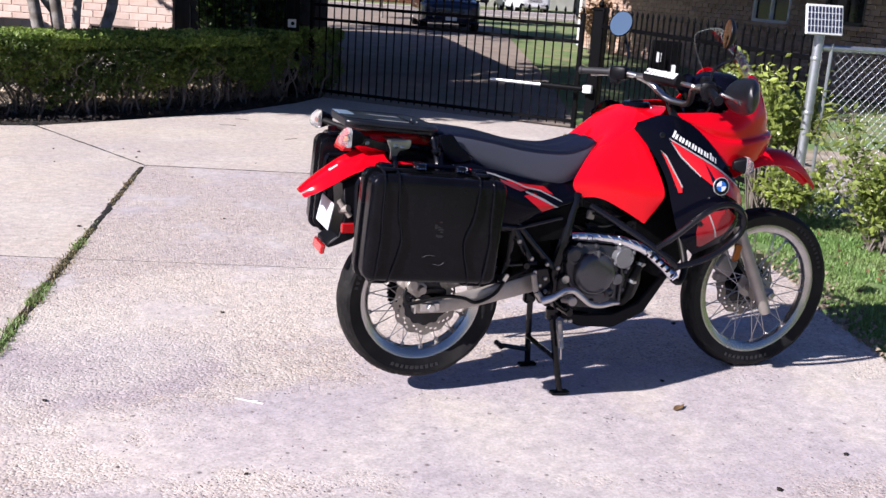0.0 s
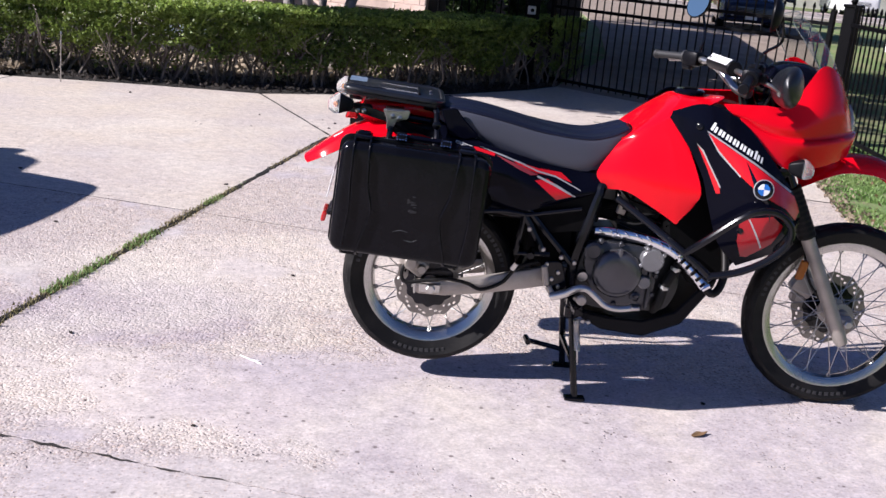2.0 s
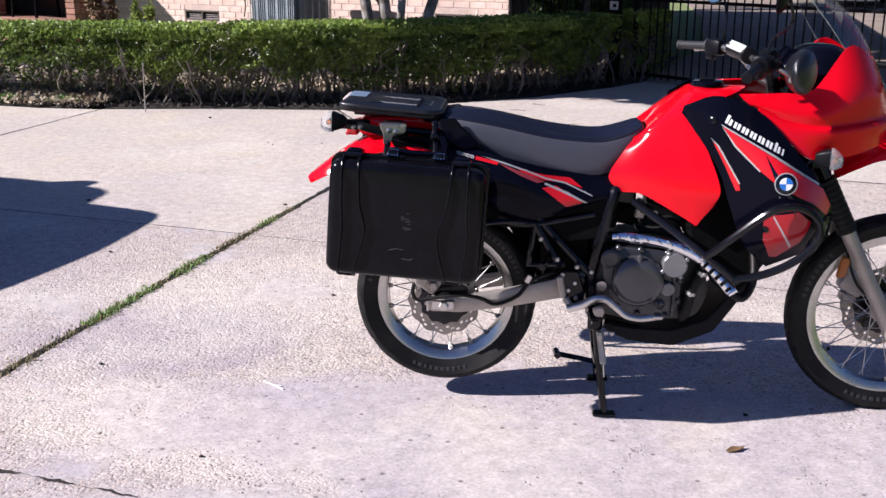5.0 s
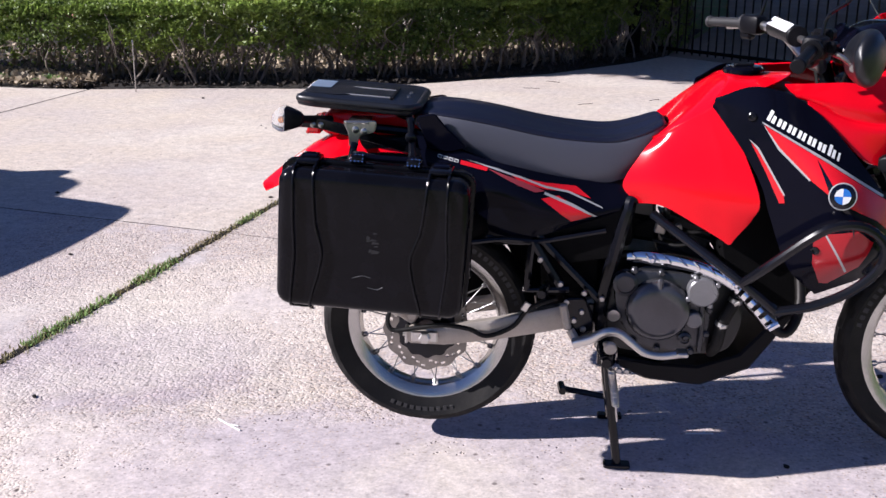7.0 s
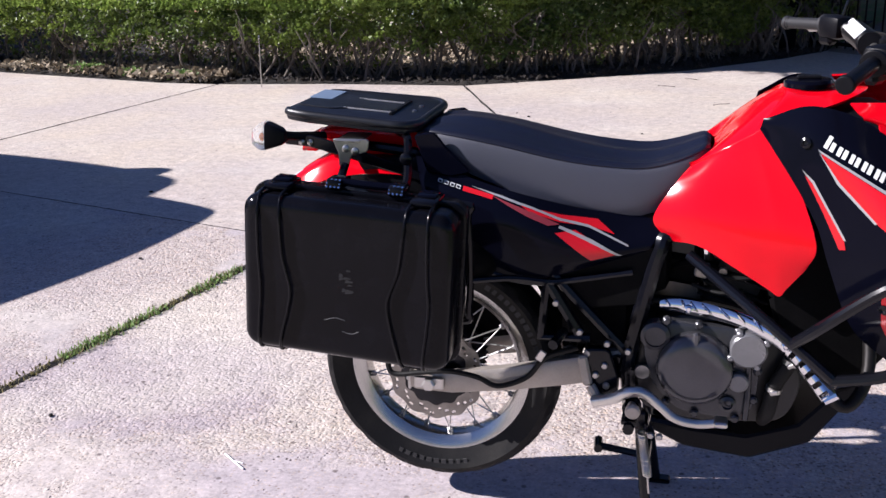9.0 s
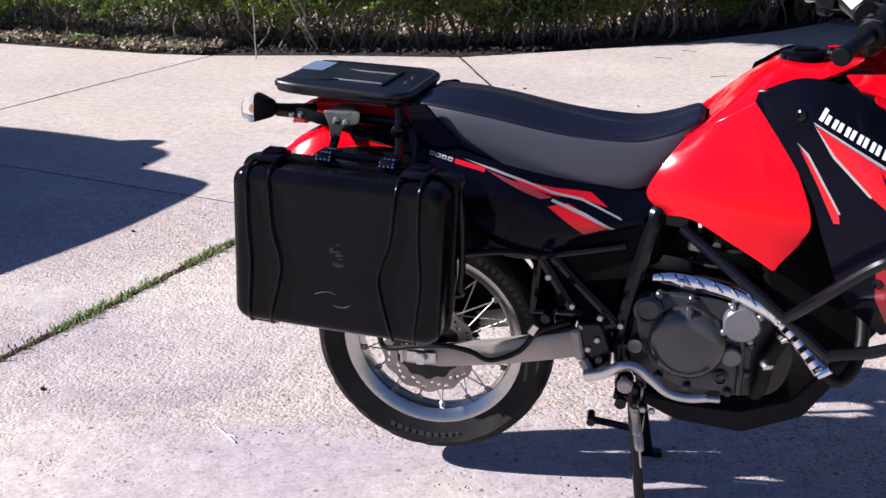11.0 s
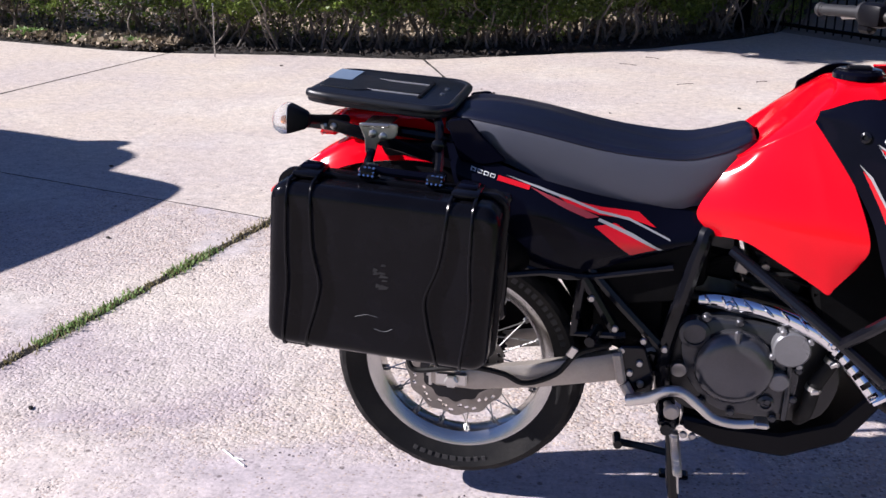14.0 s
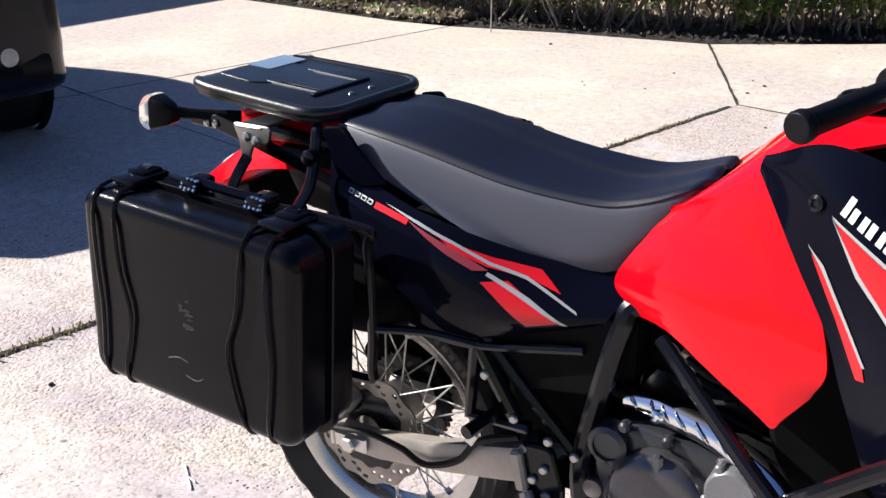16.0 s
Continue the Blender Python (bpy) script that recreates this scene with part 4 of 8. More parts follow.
for x, y, z in ((0.281, -0.168, 0.619), (0.336, -0.168, 0.552), (0.40, -0.168, 0.528), (0.447, -0.166, 0.512), (0.355, -0.165, 0.50), (0.395, -0.172, 0.475), (0.40, -0.172, 0.425), (0.375, -0.172, 0.45), (0.505, -0.155, 0.30), (0.525, -0.155, 0.298)):
    piece("bolt", head, bike, Matrix.Translation((x, y, z)))

# engine
FIN_DARK = material("dark engine castings", (0.018, 0.018, 0.020), 0.36, 0.3, vary=0.2)
b = bmesh.new()
add_prism(b, rounded([(0.47, 0.36), (0.60, 0.335), (0.80, 0.35), (0.835, 0.45), (0.80, 0.56), (0.74, 0.60), (0.55, 0.60), (0.475, 0.57), (0.455, 0.46)], 0.04), -0.135, 0.135, 0.012, 2)
part("crankcase", b, FIN_DARK, bike, "grey engine crankcase")
b = bmesh.new()
add_prism(b, rounded([(0.475, 0.535), (0.52, 0.595), (0.68, 0.588), (0.725, 0.57), (0.738, 0.47), (0.728, 0.385), (0.67, 0.365), (0.56, 0.375), (0.50, 0.44)], 0.03), -0.168, -0.13, 0.008, 2)
add_lathe(b, [(0.034, -0.15), (0.033, -0.182), (0.024, -0.186), (0.023, -0.181), (0.001, -0.181)], (0.507, 0, 0.560), "y", 28)
for x, z in ((0.488, 0.575), (0.53, 0.595), (0.60, 0.59), (0.685, 0.582), (0.732, 0.49), (0.727, 0.42), (0.69, 0.37), (0.60, 0.375), (0.535, 0.395), (0.675, 0.41)):
    add_lathe(b, [(0.010, -0.16), (0.010, -0.174), (0.006, -0.178)], (x, 0, z), "y", 8)
add_lathe(b, [(0.019, -0.15), (0.019, -0.174), (0.012, -0.177), (0.011, -0.171), (0.001, -0.171)], (0.672, 0, 0.405), "y", 20)
add_tube(b, [(0.712, -0.172, 0.37), (0.714, -0.172, 0.44), (0.712, -0.172, 0.51)], 0.007, n=8)
part("side_case", b, material("dark cast side case", (0.050, 0.051, 0.058), 0.24, 0.4, vary=0.15, scale=14, fine=200), bike, "grey cast engine side case")
b = bmesh.new()
add_lathe(b, [(0.086, -0.150), (0.086, -0.178), (0.0845, -0.187), (0.080, -0.195), (0.072, -0.201), (0.060, -0.2045), (0.035, -0.206), (0.001, -0.2065)], (0.596, 0, 0.489), "y", 48)
add_box(b, (0.596, -0.196, 0.558), (0.016, 0.014, 0.05), 0.005)
part("clutch_cover", b, ENGINE_GREY, bike, "round grey clutch cover with a scuffed rim")
b = bmesh.new()
add_lathe(b, [(0.040, -0.15), (0.040, -0.196), (0.036, -0.200), (0.001, -0.201)], (0.708, 0, 0.548), "y", 32)
add_lathe(b, [(0.022, -0.15), (0.022, -0.186), (0.018, -0.189), (0.001, -0.189)], (0.692, 0, 0.465), "y", 20)
for a in range(4):
    add_lathe(b, [(0.008, -0.16), (0.008, -0.196), (0.005, -0.199)], (0.708 + 0.042 * math.cos(a * 1.57 + 0.5), 0, 0.548 + 0.042 * math.sin(a * 1.57 + 0.5)), "y", 8)
part("oil_filter_cover", b, material("lighter grey casting", (0.20, 0.20, 0.21), 0.3, 0.4, vary=0.1, scale=14, fine=220), bike, "lighter grey filter cover")
FIN = material("dark finned cylinder", (0.024, 0.024, 0.026), 0.42, 0.4, vary=0.2)
for k in range(7):
    b = bmesh.new()
    add_box(b, (0.665 + 0.010 * k, 0, 0.615 + 0.030 * k), (0.155, 0.19, 0.008), 0.003, (0, 18, 0))
    part("cooling_fin", b, FIN, bike)
b = bmesh.new()
add_box(b, (0.69, 0, 0.70), (0.125, 0.155, 0.23), 0.01, (0, 18, 0))
add_box(b, (0.735, 0, 0.845), (0.15, 0.17, 0.09), 0.02, (0, 18, 0), 2)
part("cylinder", b, FIN, bike, "dark finned engine cylinder")
b = bmesh.new()
add_tube(b, [(0.62, 0, 0.80), (0.55, 0, 0.78), (0.47, 0, 0.76)], [0.035, 0.040, 0.045], n=14)
add_box(b, (0.555, -0.02, 0.735), (0.07, 0.08, 0.09), 0.01)
part("carburettor", b, FIN, bike)
b = bmesh.new()
add_box(b, (0.545, 0.0, 0.685), (0.11, 0.15, 0.07), 0.012, (0, 8, 0))
add_tube(b, [(0.50, -0.06, 0.66), (0.56, -0.075, 0.70), (0.63, -0.08, 0.70)], 0.011, n=8)
part("intake_boot", b, SHADED_BLACK, bike)
b = bmesh.new()
add_box(b, (0.33, 0, 0.735), (0.40, 0.25, 0.20), 0.03, segments=2)
add_box(b, (0.37, 0, 0.58), (0.17, 0.22, 0.18), 0.02)
part("airbox", b, SHADED_BLACK, bike)
b = bmesh.new()
add_grid(b, surface([[(0.355, y, 0.40), (0.335, y, 0.52), (0.275, y, 0.63), (0.17, y, 0.72), (0.0, y, 0.77), (-0.16, y, 0.77)] for y in (-0.10, -0.05, 0.05, 0.10)], 30, 8), 0.005)
part("inner_mudguard", b, SHADED_BLACK, bike)
b = bmesh.new()
add_tube(b, [(0.30, 0, 0.44), (0.40, 0, 0.76)], 0.028, n=12)
part("shock_absorber", b, BLACK_STEEL, bike)
b = bmesh.new()
pts = [(math.cos(a) * 0.042, math.sin(a) * 0.042, s) for s, a in zip(np.linspace(0, 0.24, 90), np.linspace(0, 2 * math.pi * 6, 90))]
ax = Matrix.Translation((0.315, 0, 0.49)) @ Vector((0.30, 0, 0.95)).to_track_quat("Z", "Y").to_matrix().to_4x4()
add_tube(b, [tuple(ax @ Vector(p)) for p in pts], 0.006, n=5, steps=180)
part("shock_spring", b, BLACK_STEEL, bike)

b = bmesh.new()
add_tube(b, [(0.84, -0.10, 0.60), (0.818, -0.145, 0.55), (0.790, -0.160, 0.495), (0.770, -0.160, 0.450), (0.760, -0.155, 0.385), (0.752, -0.12, 0.35)], 0.0165, n=12)
hose = part("coolant_hose", b, RUBBER, bike, "black rubber coolant hose")
for x, z, lean in ((0.769, 0.447, -14), (0.800, 0.515, -28)):
    b = bmesh.new()
    add_tube(b, [(x - 0.0015, -0.160, z - 0.005), (x + 0.0015, -0.160, z + 0.005)], 0.0182, n=20)
    add_box(b, (x, -0.182, z), (0.018, 0.008, 0.010), 0.002, (0, lean, 0))
    part("hose_clamp", b, ALU, hose, "bright hose clamp")
b = bmesh.new()
add_tube(b, [(0.60, -0.11, 0.705), (0.655, -0.125, 0.69), (0.72, -0.13, 0.70), (0.78, -0.11, 0.73)], 0.006, n=8)
add_tube(b, [(0.58, -0.10, 0.66), (0.64, -0.13, 0.655), (0.69, -0.135, 0.665)], 0.0045, n=8)
part("fuel_line", b, RUBBER, bike)
b = bmesh.new()
add_box(b, (0.60, -0.095, 0.695), (0.03, 0.02, 0.035), 0.004, (0, 12, 0))
add_lathe(b, [(0.009, -0.12), (0.009, -0.10)], (0.645, 0, 0.70), "y", 10)
part("carburettor_fitting", b, ALU_DULL, bike, "small cast carburettor fitting")

# exhaust and its pierced shield
PIPE = [(0.516, -0.115, 0.617), (0.558, -0.124, 0.620), (0.60, -0.137, 0.620), (0.68, -0.165, 0.616), (0.757, -0.200, 0.596), (0.80, -0.228, 0.570), (0.838, -0.257, 0.535), (0.872, -0.282, 0.497)]
b = bmesh.new()
add_tube(b, [(0.80, -0.06, 0.80), (0.92, -0.12, 0.72), (0.95, -0.22, 0.55), (0.905, -0.270, 0.470)] + [(x, y + 0.012, z) for x, y, z in PIPE[::-1]][1:] + [(0.48, -0.095, 0.620), (0.43, -0.06, 0.65)], 0.0135, n=12)
part("exhaust_pipe", b, material("heat stained exhaust steel", (0.018, 0.016, 0.015), 0.5, 0.6, vary=0.25), bike, "dark heat-stained exhaust pipe")
b = bmesh.new()
add_tube(b, [(0.14, -0.12, 0.70), (0.05, -0.185, 0.715), (-0.28, -0.19, 0.80), (-0.30, -0.19, 0.805)], [0.02, 0.062, 0.066, 0.04], n=20)
part("muffler", b, SHADED_BLACK, bike)
b = bmesh.new()
add_prism(b, rounded([(-0.17, 0.44), (-0.10, 0.53), (0.02, 0.575), (0.14, 0.555), (0.24, 0.50), (0.37, 0.475), (0.37, 0.415), (0.16, 0.425), (0.02, 0.40), (-0.13, 0.40)], 0.02), 0.088, 0.094, 0.002)
part("chain_guard", b, SHADED_BLACK, bike)
b = bmesh.new()
add_prism(b, rounded([(0.17, 0.60), (0.40, 0.66), (0.44, 0.37), (0.33, 0.385), (0.25, 0.46)], 0.02), 0.096, 0.102, 0.002)
part("frame_plate", b, SHADED_BLACK, bike)
line = curve_points(PIPE, 145)
way = np.gradient(line, axis=0)
way /= np.linalg.norm(way, axis=1, keepdims=True)
out = np.array((0, -1.0, 0)) - way * way.dot((0, -1.0, 0))[:, None]
out /= np.linalg.norm(out, axis=1, keepdims=True)
upw = np.cross(way, out)
b = bmesh.new()
for lo, hi in ((0, 98), (100, 145)):
    rows = [line[lo:hi] + 0.0215 * (math.cos(a) * out[lo:hi] - math.sin(a) * upw[lo:hi]) for a in np.linspace(-1.45, 0.95, 15)]
    add_holed(b, np.array(rows), 0.0022, lambda j, k: lo == 0 or not (4 <= j <= 9 and k % 9 in (3, 4, 5, 6)))
part("heat_shield", b, CHROME, bike, "chrome exhaust heat shield pierced with slots", smooth=50)
for k0 in (8, 26, 37, 46, 55, 64, 73, 82):
    b = bmesh.new()
    lip = []
    for a, dk in ((-0.15, 4.5), (0.10, 3.0), (0.35, 1.2), (0.60, -0.6), (0.82, -2.4)):
        k = min(97, max(0, int(round(k0 + dk))))
        lip.append(tuple(line[k] + 0.0225 * (math.cos(a) * out[k] - math.sin(a) * upw[k])))
    add_tube(b, lip, [0.0012, 0.0030, 0.0032, 0.0030, 0.0012], n=8)
    part("louvre", b, CHROME, bike, "raised chrome louvre")
clamp = finish(add_lathe(bmesh.new(), [(0.011, 0.0), (0.011, -0.007), (0.006, -0.010), (0.004, -0.006)], n=12), CHROME, "shield_screw")
for k in (34, 97):
    p = line[k] + out[k] * 0.0225
    piece("shield_screw", clamp, bike, Matrix.Translation(p))
b = bmesh.new()
add_tube(b, [tuple(line[-1] + (-0.012, 0, -0.008)), tuple(line[-1] + (0.012, 0, 0.008))], 0.012, n=8)
part("shield_end", b, CHROME, bike)

# skid plate and crash bars
b = bmesh.new()
add_prism(b, [(0.50, 0.325), (0.505, 0.298), (0.58, 0.262), (0.73, 0.247), (0.86, 0.302), (0.955, 0.445), (0.985, 0.56), (0.955, 0.575), (0.925, 0.46), (0.83, 0.345), (0.72, 0.305), (0.60, 0.310)], -0.125, 0.125, 0.006)
part("skid_plate", b, BLACK_MATT, bike, "black belly skid plate")
b = bmesh.new()
add_prism(b, rounded([(0.738, 0.70), (0.748, 0.63), (0.79, 0.56), (0.84, 0.47), (0.92, 0.45), (1.01, 0.58), (1.05, 0.78), (0.95, 0.90), (0.80, 0.82)], 0.03), -0.175, 0.175, 0.01)
part("radiator", b, SHADED_BLACK, bike)
bars = new("crash_bars")
bars.parent = bike
tagged(bars, "black tubular engine crash bars")
for s in (-1, 1):
    b = bmesh.new()
    q = [(0.570, s * 0.142, 0.744), (0.65, s * 0.195, 0.695), (0.76, s * 0.26, 0.625), (0.862, s * 0.292, 0.548), (0.884, s * 0.25, 0.515), (0.885, s * 0.13, 0.47)]
    add_tube(b, q, 0.0125, n=10)
    part("down_bar", b, BLACK_STEEL, bars)
    b = bmesh.new()
    q = [(0.79, s * 0.275, 0.605), (0.84, s * 0.315, 0.665), (0.93, s * 0.35, 0.755), (0.985, s * 0.36, 0.785), (1.045, s * 0.36, 0.782), (1.095, s * 0.352, 0.74), (1.095, s * 0.348, 0.68), (1.04, s * 0.335, 0.615), (0.96, s * 0.315, 0.565), (0.87, s * 0.29, 0.535)]
    add_tube(b, q, 0.0125, n=10)
    part("loop_bar", b, BLACK_STEEL, bars)

# centre stand, pedal, pegs
stand = new("centre_stand")
stand.parent = bike
tagged(stand, "black steel centre stand")
for s in (-1, 1):
    b = bmesh.new()
    add_tube(b, [(0.475, s * 0.10, 0.31), (0.492, s * 0.125, 0.16), (0.512, s * 0.15, 0.012)], 0.0125, n=10)
    add_box(b, (0.512, s * 0.152, 0.007), (0.075, 0.034, 0.014), 0.004)
    add_box(b, (0.472, s * 0.105, 0.315), (0.05, 0.03, 0.05), 0.008)
    part("stand_leg", b, BLACK_STEEL, stand)
b = bmesh.new()
add_tube(b, [(0.490, -0.125, 0.14), (0.490, 0.125, 0.14)], 0.010, n=8)
part("stand_crossbar", b, BLACK_STEEL, stand)
b = bmesh.new()
add_tube(b, [(0.50, 0.14, 0.075), (0.43, 0.125, 0.095), (0.36, 0.105, 0.115)], 0.010, n=8)
add_tube(b, [(0.362, 0.085, 0.115), (0.358, 0.135, 0.116)], 0.012, n=8)
part("stand_tang", b, BLACK_STEEL, stand)
b = bmesh.new()
turns = [(0.484 + 0.018 * f + 0.0095 * math.cos(a), -0.148 + 0.0095 * math.sin(a), 0.300 - 0.112 * f) for f, a in zip(np.linspace(0, 1, 220), np.linspace(0, 2 * math.pi * 22, 220))]
add_tube(b, turns, 0.0022, n=5, steps=440)
add_tube(b, [(0.502, -0.148, 0.188), (0.507, -0.148, 0.14)], 0.003, n=6)
part("stand_spring", b, ALU, stand, "steel coil spring")
b = bmesh.new()
add_tube(b, [(0.375, -0.20, 0.395), (0.42, -0.215, 0.415), (0.455, -0.225, 0.438), (0.49, -0.228, 0.440), (0.525, -0.23, 0.415), (0.56, -0.232, 0.388), (0.605, -0.233, 0.380), (0.655, -0.235, 0.388)], [0.013, 0.011, 0.0095, 0.0095], n=10, flat=1.1)
add_box(b, (0.658, -0.238, 0.392), (0.030, 0.040, 0.014), 0.004)
part("brake_pedal", b, ALU, bike, "bright bent brake pedal")
b = bmesh.new()
add_prism(b, rounded([(0.345, 0.51), (0.405, 0.515), (0.43, 0.44), (0.425, 0.385), (0.38, 0.375), (0.36, 0.42)], 0.012), -0.172, -0.155, 0.004)
part("peg_bracket", b, BLACK_STEEL, bike)
b = bmesh.new()
add_box(b, (0.352, -0.178, 0.462), (0.022, 0.018, 0.075), 0.005, (0, -12, 0))
add_tube(b, [(0.365, -0.18, 0.425), (0.385, -0.19, 0.395)], 0.012, n=8)
part("master_cylinder", b, ALU_DULL, bike, "small cast brake master cylinder")
for s in (-1, 1):
    b = bmesh.new()
    add_tube(b, [(0.46, s * 0.155, 0.365), (0.46, s * 0.27, 0.368)], 0.013, n=10)
    for k in range(6):
        add_box(b, (0.46, s * (0.18 + 0.016 * k), 0.380), (0.034, 0.005, 0.01), 0.001)
    add_lathe(b, [(0.022, s * 0.15), (0.022, s * 0.175)], (0.46, 0, 0.372), "y", 16)
    part("foot_peg", b, BLACK_STEEL if s < 0 else ALU_DULL, bike)
    if s < 0:
        b = bmesh.new()
        add_lathe(b, [(0.001, -0.274), (0.013, -0.274), (0.017, -0.270), (0.017, -0.262), (0.012, -0.258)], (0.468, 0, 0.412), "y", 24)
        add_tube(b, [(0.468, -0.262, 0.412), (0.462, -0.20, 0.395)], 0.009, n=10)
        part("peg_end", b, ALU_DULL, bike, "grey worn peg end")
        b = bmesh.new()
        add_lathe(b, [(0.006, -0.172), (0.016, -0.172), (0.018, -0.168), (0.018, -0.155)], (0.481, 0, 0.466), "y", 24)
        part("bolt_head", b, STEEL, bike)
    b = bmesh.new()
    add_tube(b, [(0.30, s * 0.17, 0.55), (0.285, s * 0.24, 0.545)], 0.012, n=8)
    part("pillion_peg", b, BLACK_STEEL, bike)

# seat
b = bmesh.new()
ST = [(a, b_, c, d, e * 0.93) for a, b_, c, d, e in [(-0.062, 0.992, 0.962, 0.960, 0.10), (-0.03, 1.007, 0.943, 0.983, 0.135), (0.045, 1.011, 0.913, 0.974, 0.150), (0.145, 0.997, 0.873, 0.957, 0.152), (0.286, 0.963, 0.820, 0.928, 0.150),
      (0.40, 0.943, 0.802, 0.917, 0.144), (0.47, 0.943, 0.813, 0.922, 0.139), (0.53, 0.958, 0.860, 0.937, 0.132), (0.570, 0.974, 0.912, 0.951, 0.120), (0.590, 0.981, 0.942, 0.957, 0.104), (0.602, 0.977, 0.952, 0.955, 0.068)]]
rows = []
for x, top, low, brk, w in ST:
    brk = min(brk + 0.017, top - 0.010)
    half = [(x, -w * 0.86, low), (x, -w, low * 0.65 + brk * 0.35), (x, -w * 0.97, brk), (x, -w * 0.74, top * 0.55 + brk * 0.45), (x, -w * 0.38, top - 0.006), (x, 0, top)]
    rows.append(half + flip(half[:-1])[::-1])
g = surface(rows, 41, 60)
add_grid(b, g)
seat = part("seat", b, [VINYL_TOP, VINYL_SIDE], bike, "dark vinyl seat with grey sides", smooth=60)
for p in seat.data.polygons:
    col = p.index % 40
    p.material_index = 1 if min(col, 39 - col) < 8 else 0
b = bmesh.new()
for s in (8, 32):
    add_tube(b, [tuple(q) for q in g[:, s, :]], 0.0022, n=5, steps=60)
part("seat_piping", b, VINYL_TOP, bike)
b = bmesh.new()
add_grid(b, surface([[(x, y * w * 0.84, low - 0.001) for y in np.linspace(-1, 1, 5)] for x, top, low, brk, w in ST], 9, 20))
part("seat_base", b, BLACK_MATT, bike)

# tank
b = bmesh.new()
T = [[(0.527, -0.137, 0.772), (0.59, -0.178, 0.776), (0.67, -0.204, 0.738), (0.759, -0.218, 0.688), (0.806, -0.226, 0.752)],
     [(0.489, -0.142, 0.823), (0.575, -0.180, 0.835), (0.66, -0.205, 0.825), (0.745, -0.222, 0.806), (0.822, -0.234, 0.806)],
     [(0.532, -0.128, 0.900), (0.592, -0.157, 0.918), (0.652, -0.176, 0.928), (0.722, -0.195, 0.922), (0.788, -0.208, 0.905)],
     [(0.560, -0.118, 0.938), (0.600, -0.138, 0.966), (0.640, -0.152, 0.992), (0.690, -0.162, 1.022), (0.728, -0.169, 1.040)],
     [(0.606, -0.060, 0.968), (0.652, -0.080, 1.018), (0.700, -0.088, 1.058), (0.748, -0.095, 1.085), (0.85, -0.10, 1.078)],
     [(0.610, 0, 0.976), (0.655, 0, 1.024), (0.703, 0, 1.066), (0.755, 0, 1.097), (0.92, 0, 1.098)]]
# two more columns close to the lower tip keep it pointed
T = [r[:3] + [tuple(Vector(r[2]).lerp(Vector(r[3]), 0.72)), r[3], tuple(Vector(r[3]).lerp(Vector(r[4]), 0.30)), r[4]] for r in T]
crease = T.pop(3)
soft = [min(1.0, 0.15 + 0.35 * k) for k in range(7)]
T[3:3] = [[(x, y - 0.006 * f, z - 0.014 * f) for (x, y, z), f in zip(crease, soft)], [(x + 0.004, y + 0.010 * f, z + 0.007 * f + 0.004) for (x, y, z), f in zip(crease, soft)]]
full = T + [flip(r) for r in T[:-1][::-1]]
g = surface(full, 40, 150)
add_grid(b, g, 0.006)
tank = part("fuel_tank", b, RED, bike, "glossy red fuel tank", smooth=60)
b = bmesh.new()
add_box(b, (0.70, 0, 0.88), (0.20, 0.24, 0.20), 0.05, segments=2)
add_box(b, (0.86, 0, 1.0), (0.22, 0.24, 0.12), 0.03, segments=2)
part("tank_core", b, BLACK_MATT, bike)
cap = new("fuel_cap")
cap.parent = bike
cap.matrix_basis = pose(0.800, 0, 1.097, 0, -1, 0)
b = bmesh.new()
add_lathe(b, [(0.052, 0.0), (0.052, 0.010), (0.046, 0.016), (0.001, 0.018)], (0, 0, 0), "z", 32)
part("cap_rim", b, BLACK_GLOSS, cap)
b = bmesh.new()
add_box(b, (0, 0, 0.02), (0.05, 0.022, 0.008), 0.003)
part("cap_flap", b, BLACK_MATT, cap)


# side panels, with their printed shapes laid on them
def panel(name, rows, nu, nv, mats, label, side=-1, thick=0.004):
    rows = rows if side < 0 else [flip(r) for r in rows]
    bb = bmesh.new()
    add_grid(bb, surface(rows, nu, nv), thick)
    bmesh.ops.recalc_face_normals(bb, faces=bb.faces[:])
    tree = BVHTree.FromBMesh(bb)
    return part(name, bb, mats, bike, label, smooth=50), tree


def decal(name, outline, tree, mats, parent, side=-1, lift=0.0016, cuts=3):
    """A thin printed shape with that outline in (x, z), pressed on to a panel."""
    bb = bmesh.new()
    f = bb.faces.new([bb.verts.new((x, 0, z)) for x, z in outline])
    bmesh.ops.triangulate(bb, faces=[f])
    for k in range(cuts):
        bmesh.ops.subdivide_edges(bb, edges=[e for e in bb.edges if e.calc_length() > 0.018], cuts=1, use_grid_fill=True)
        bmesh.ops.triangulate(bb, faces=bb.faces[:])
    lost = []
    for v in bb.verts:
        hit, nrm, _, _ = tree.ray_cast(Vector((v.co.x, side * 1.0, v.co.z)), Vector((0, -side, 0)))
        if hit is None:
            lost.append(v)
        else:
            v.co = hit + Vector((0, side * lift, 0))
    bmesh.ops.delete(bb, geom=lost, context="VERTS")
    if not bb.faces:
        bb.free()
        return None
    ob = part(name, bb, mats, parent, smooth=60)
    return ob


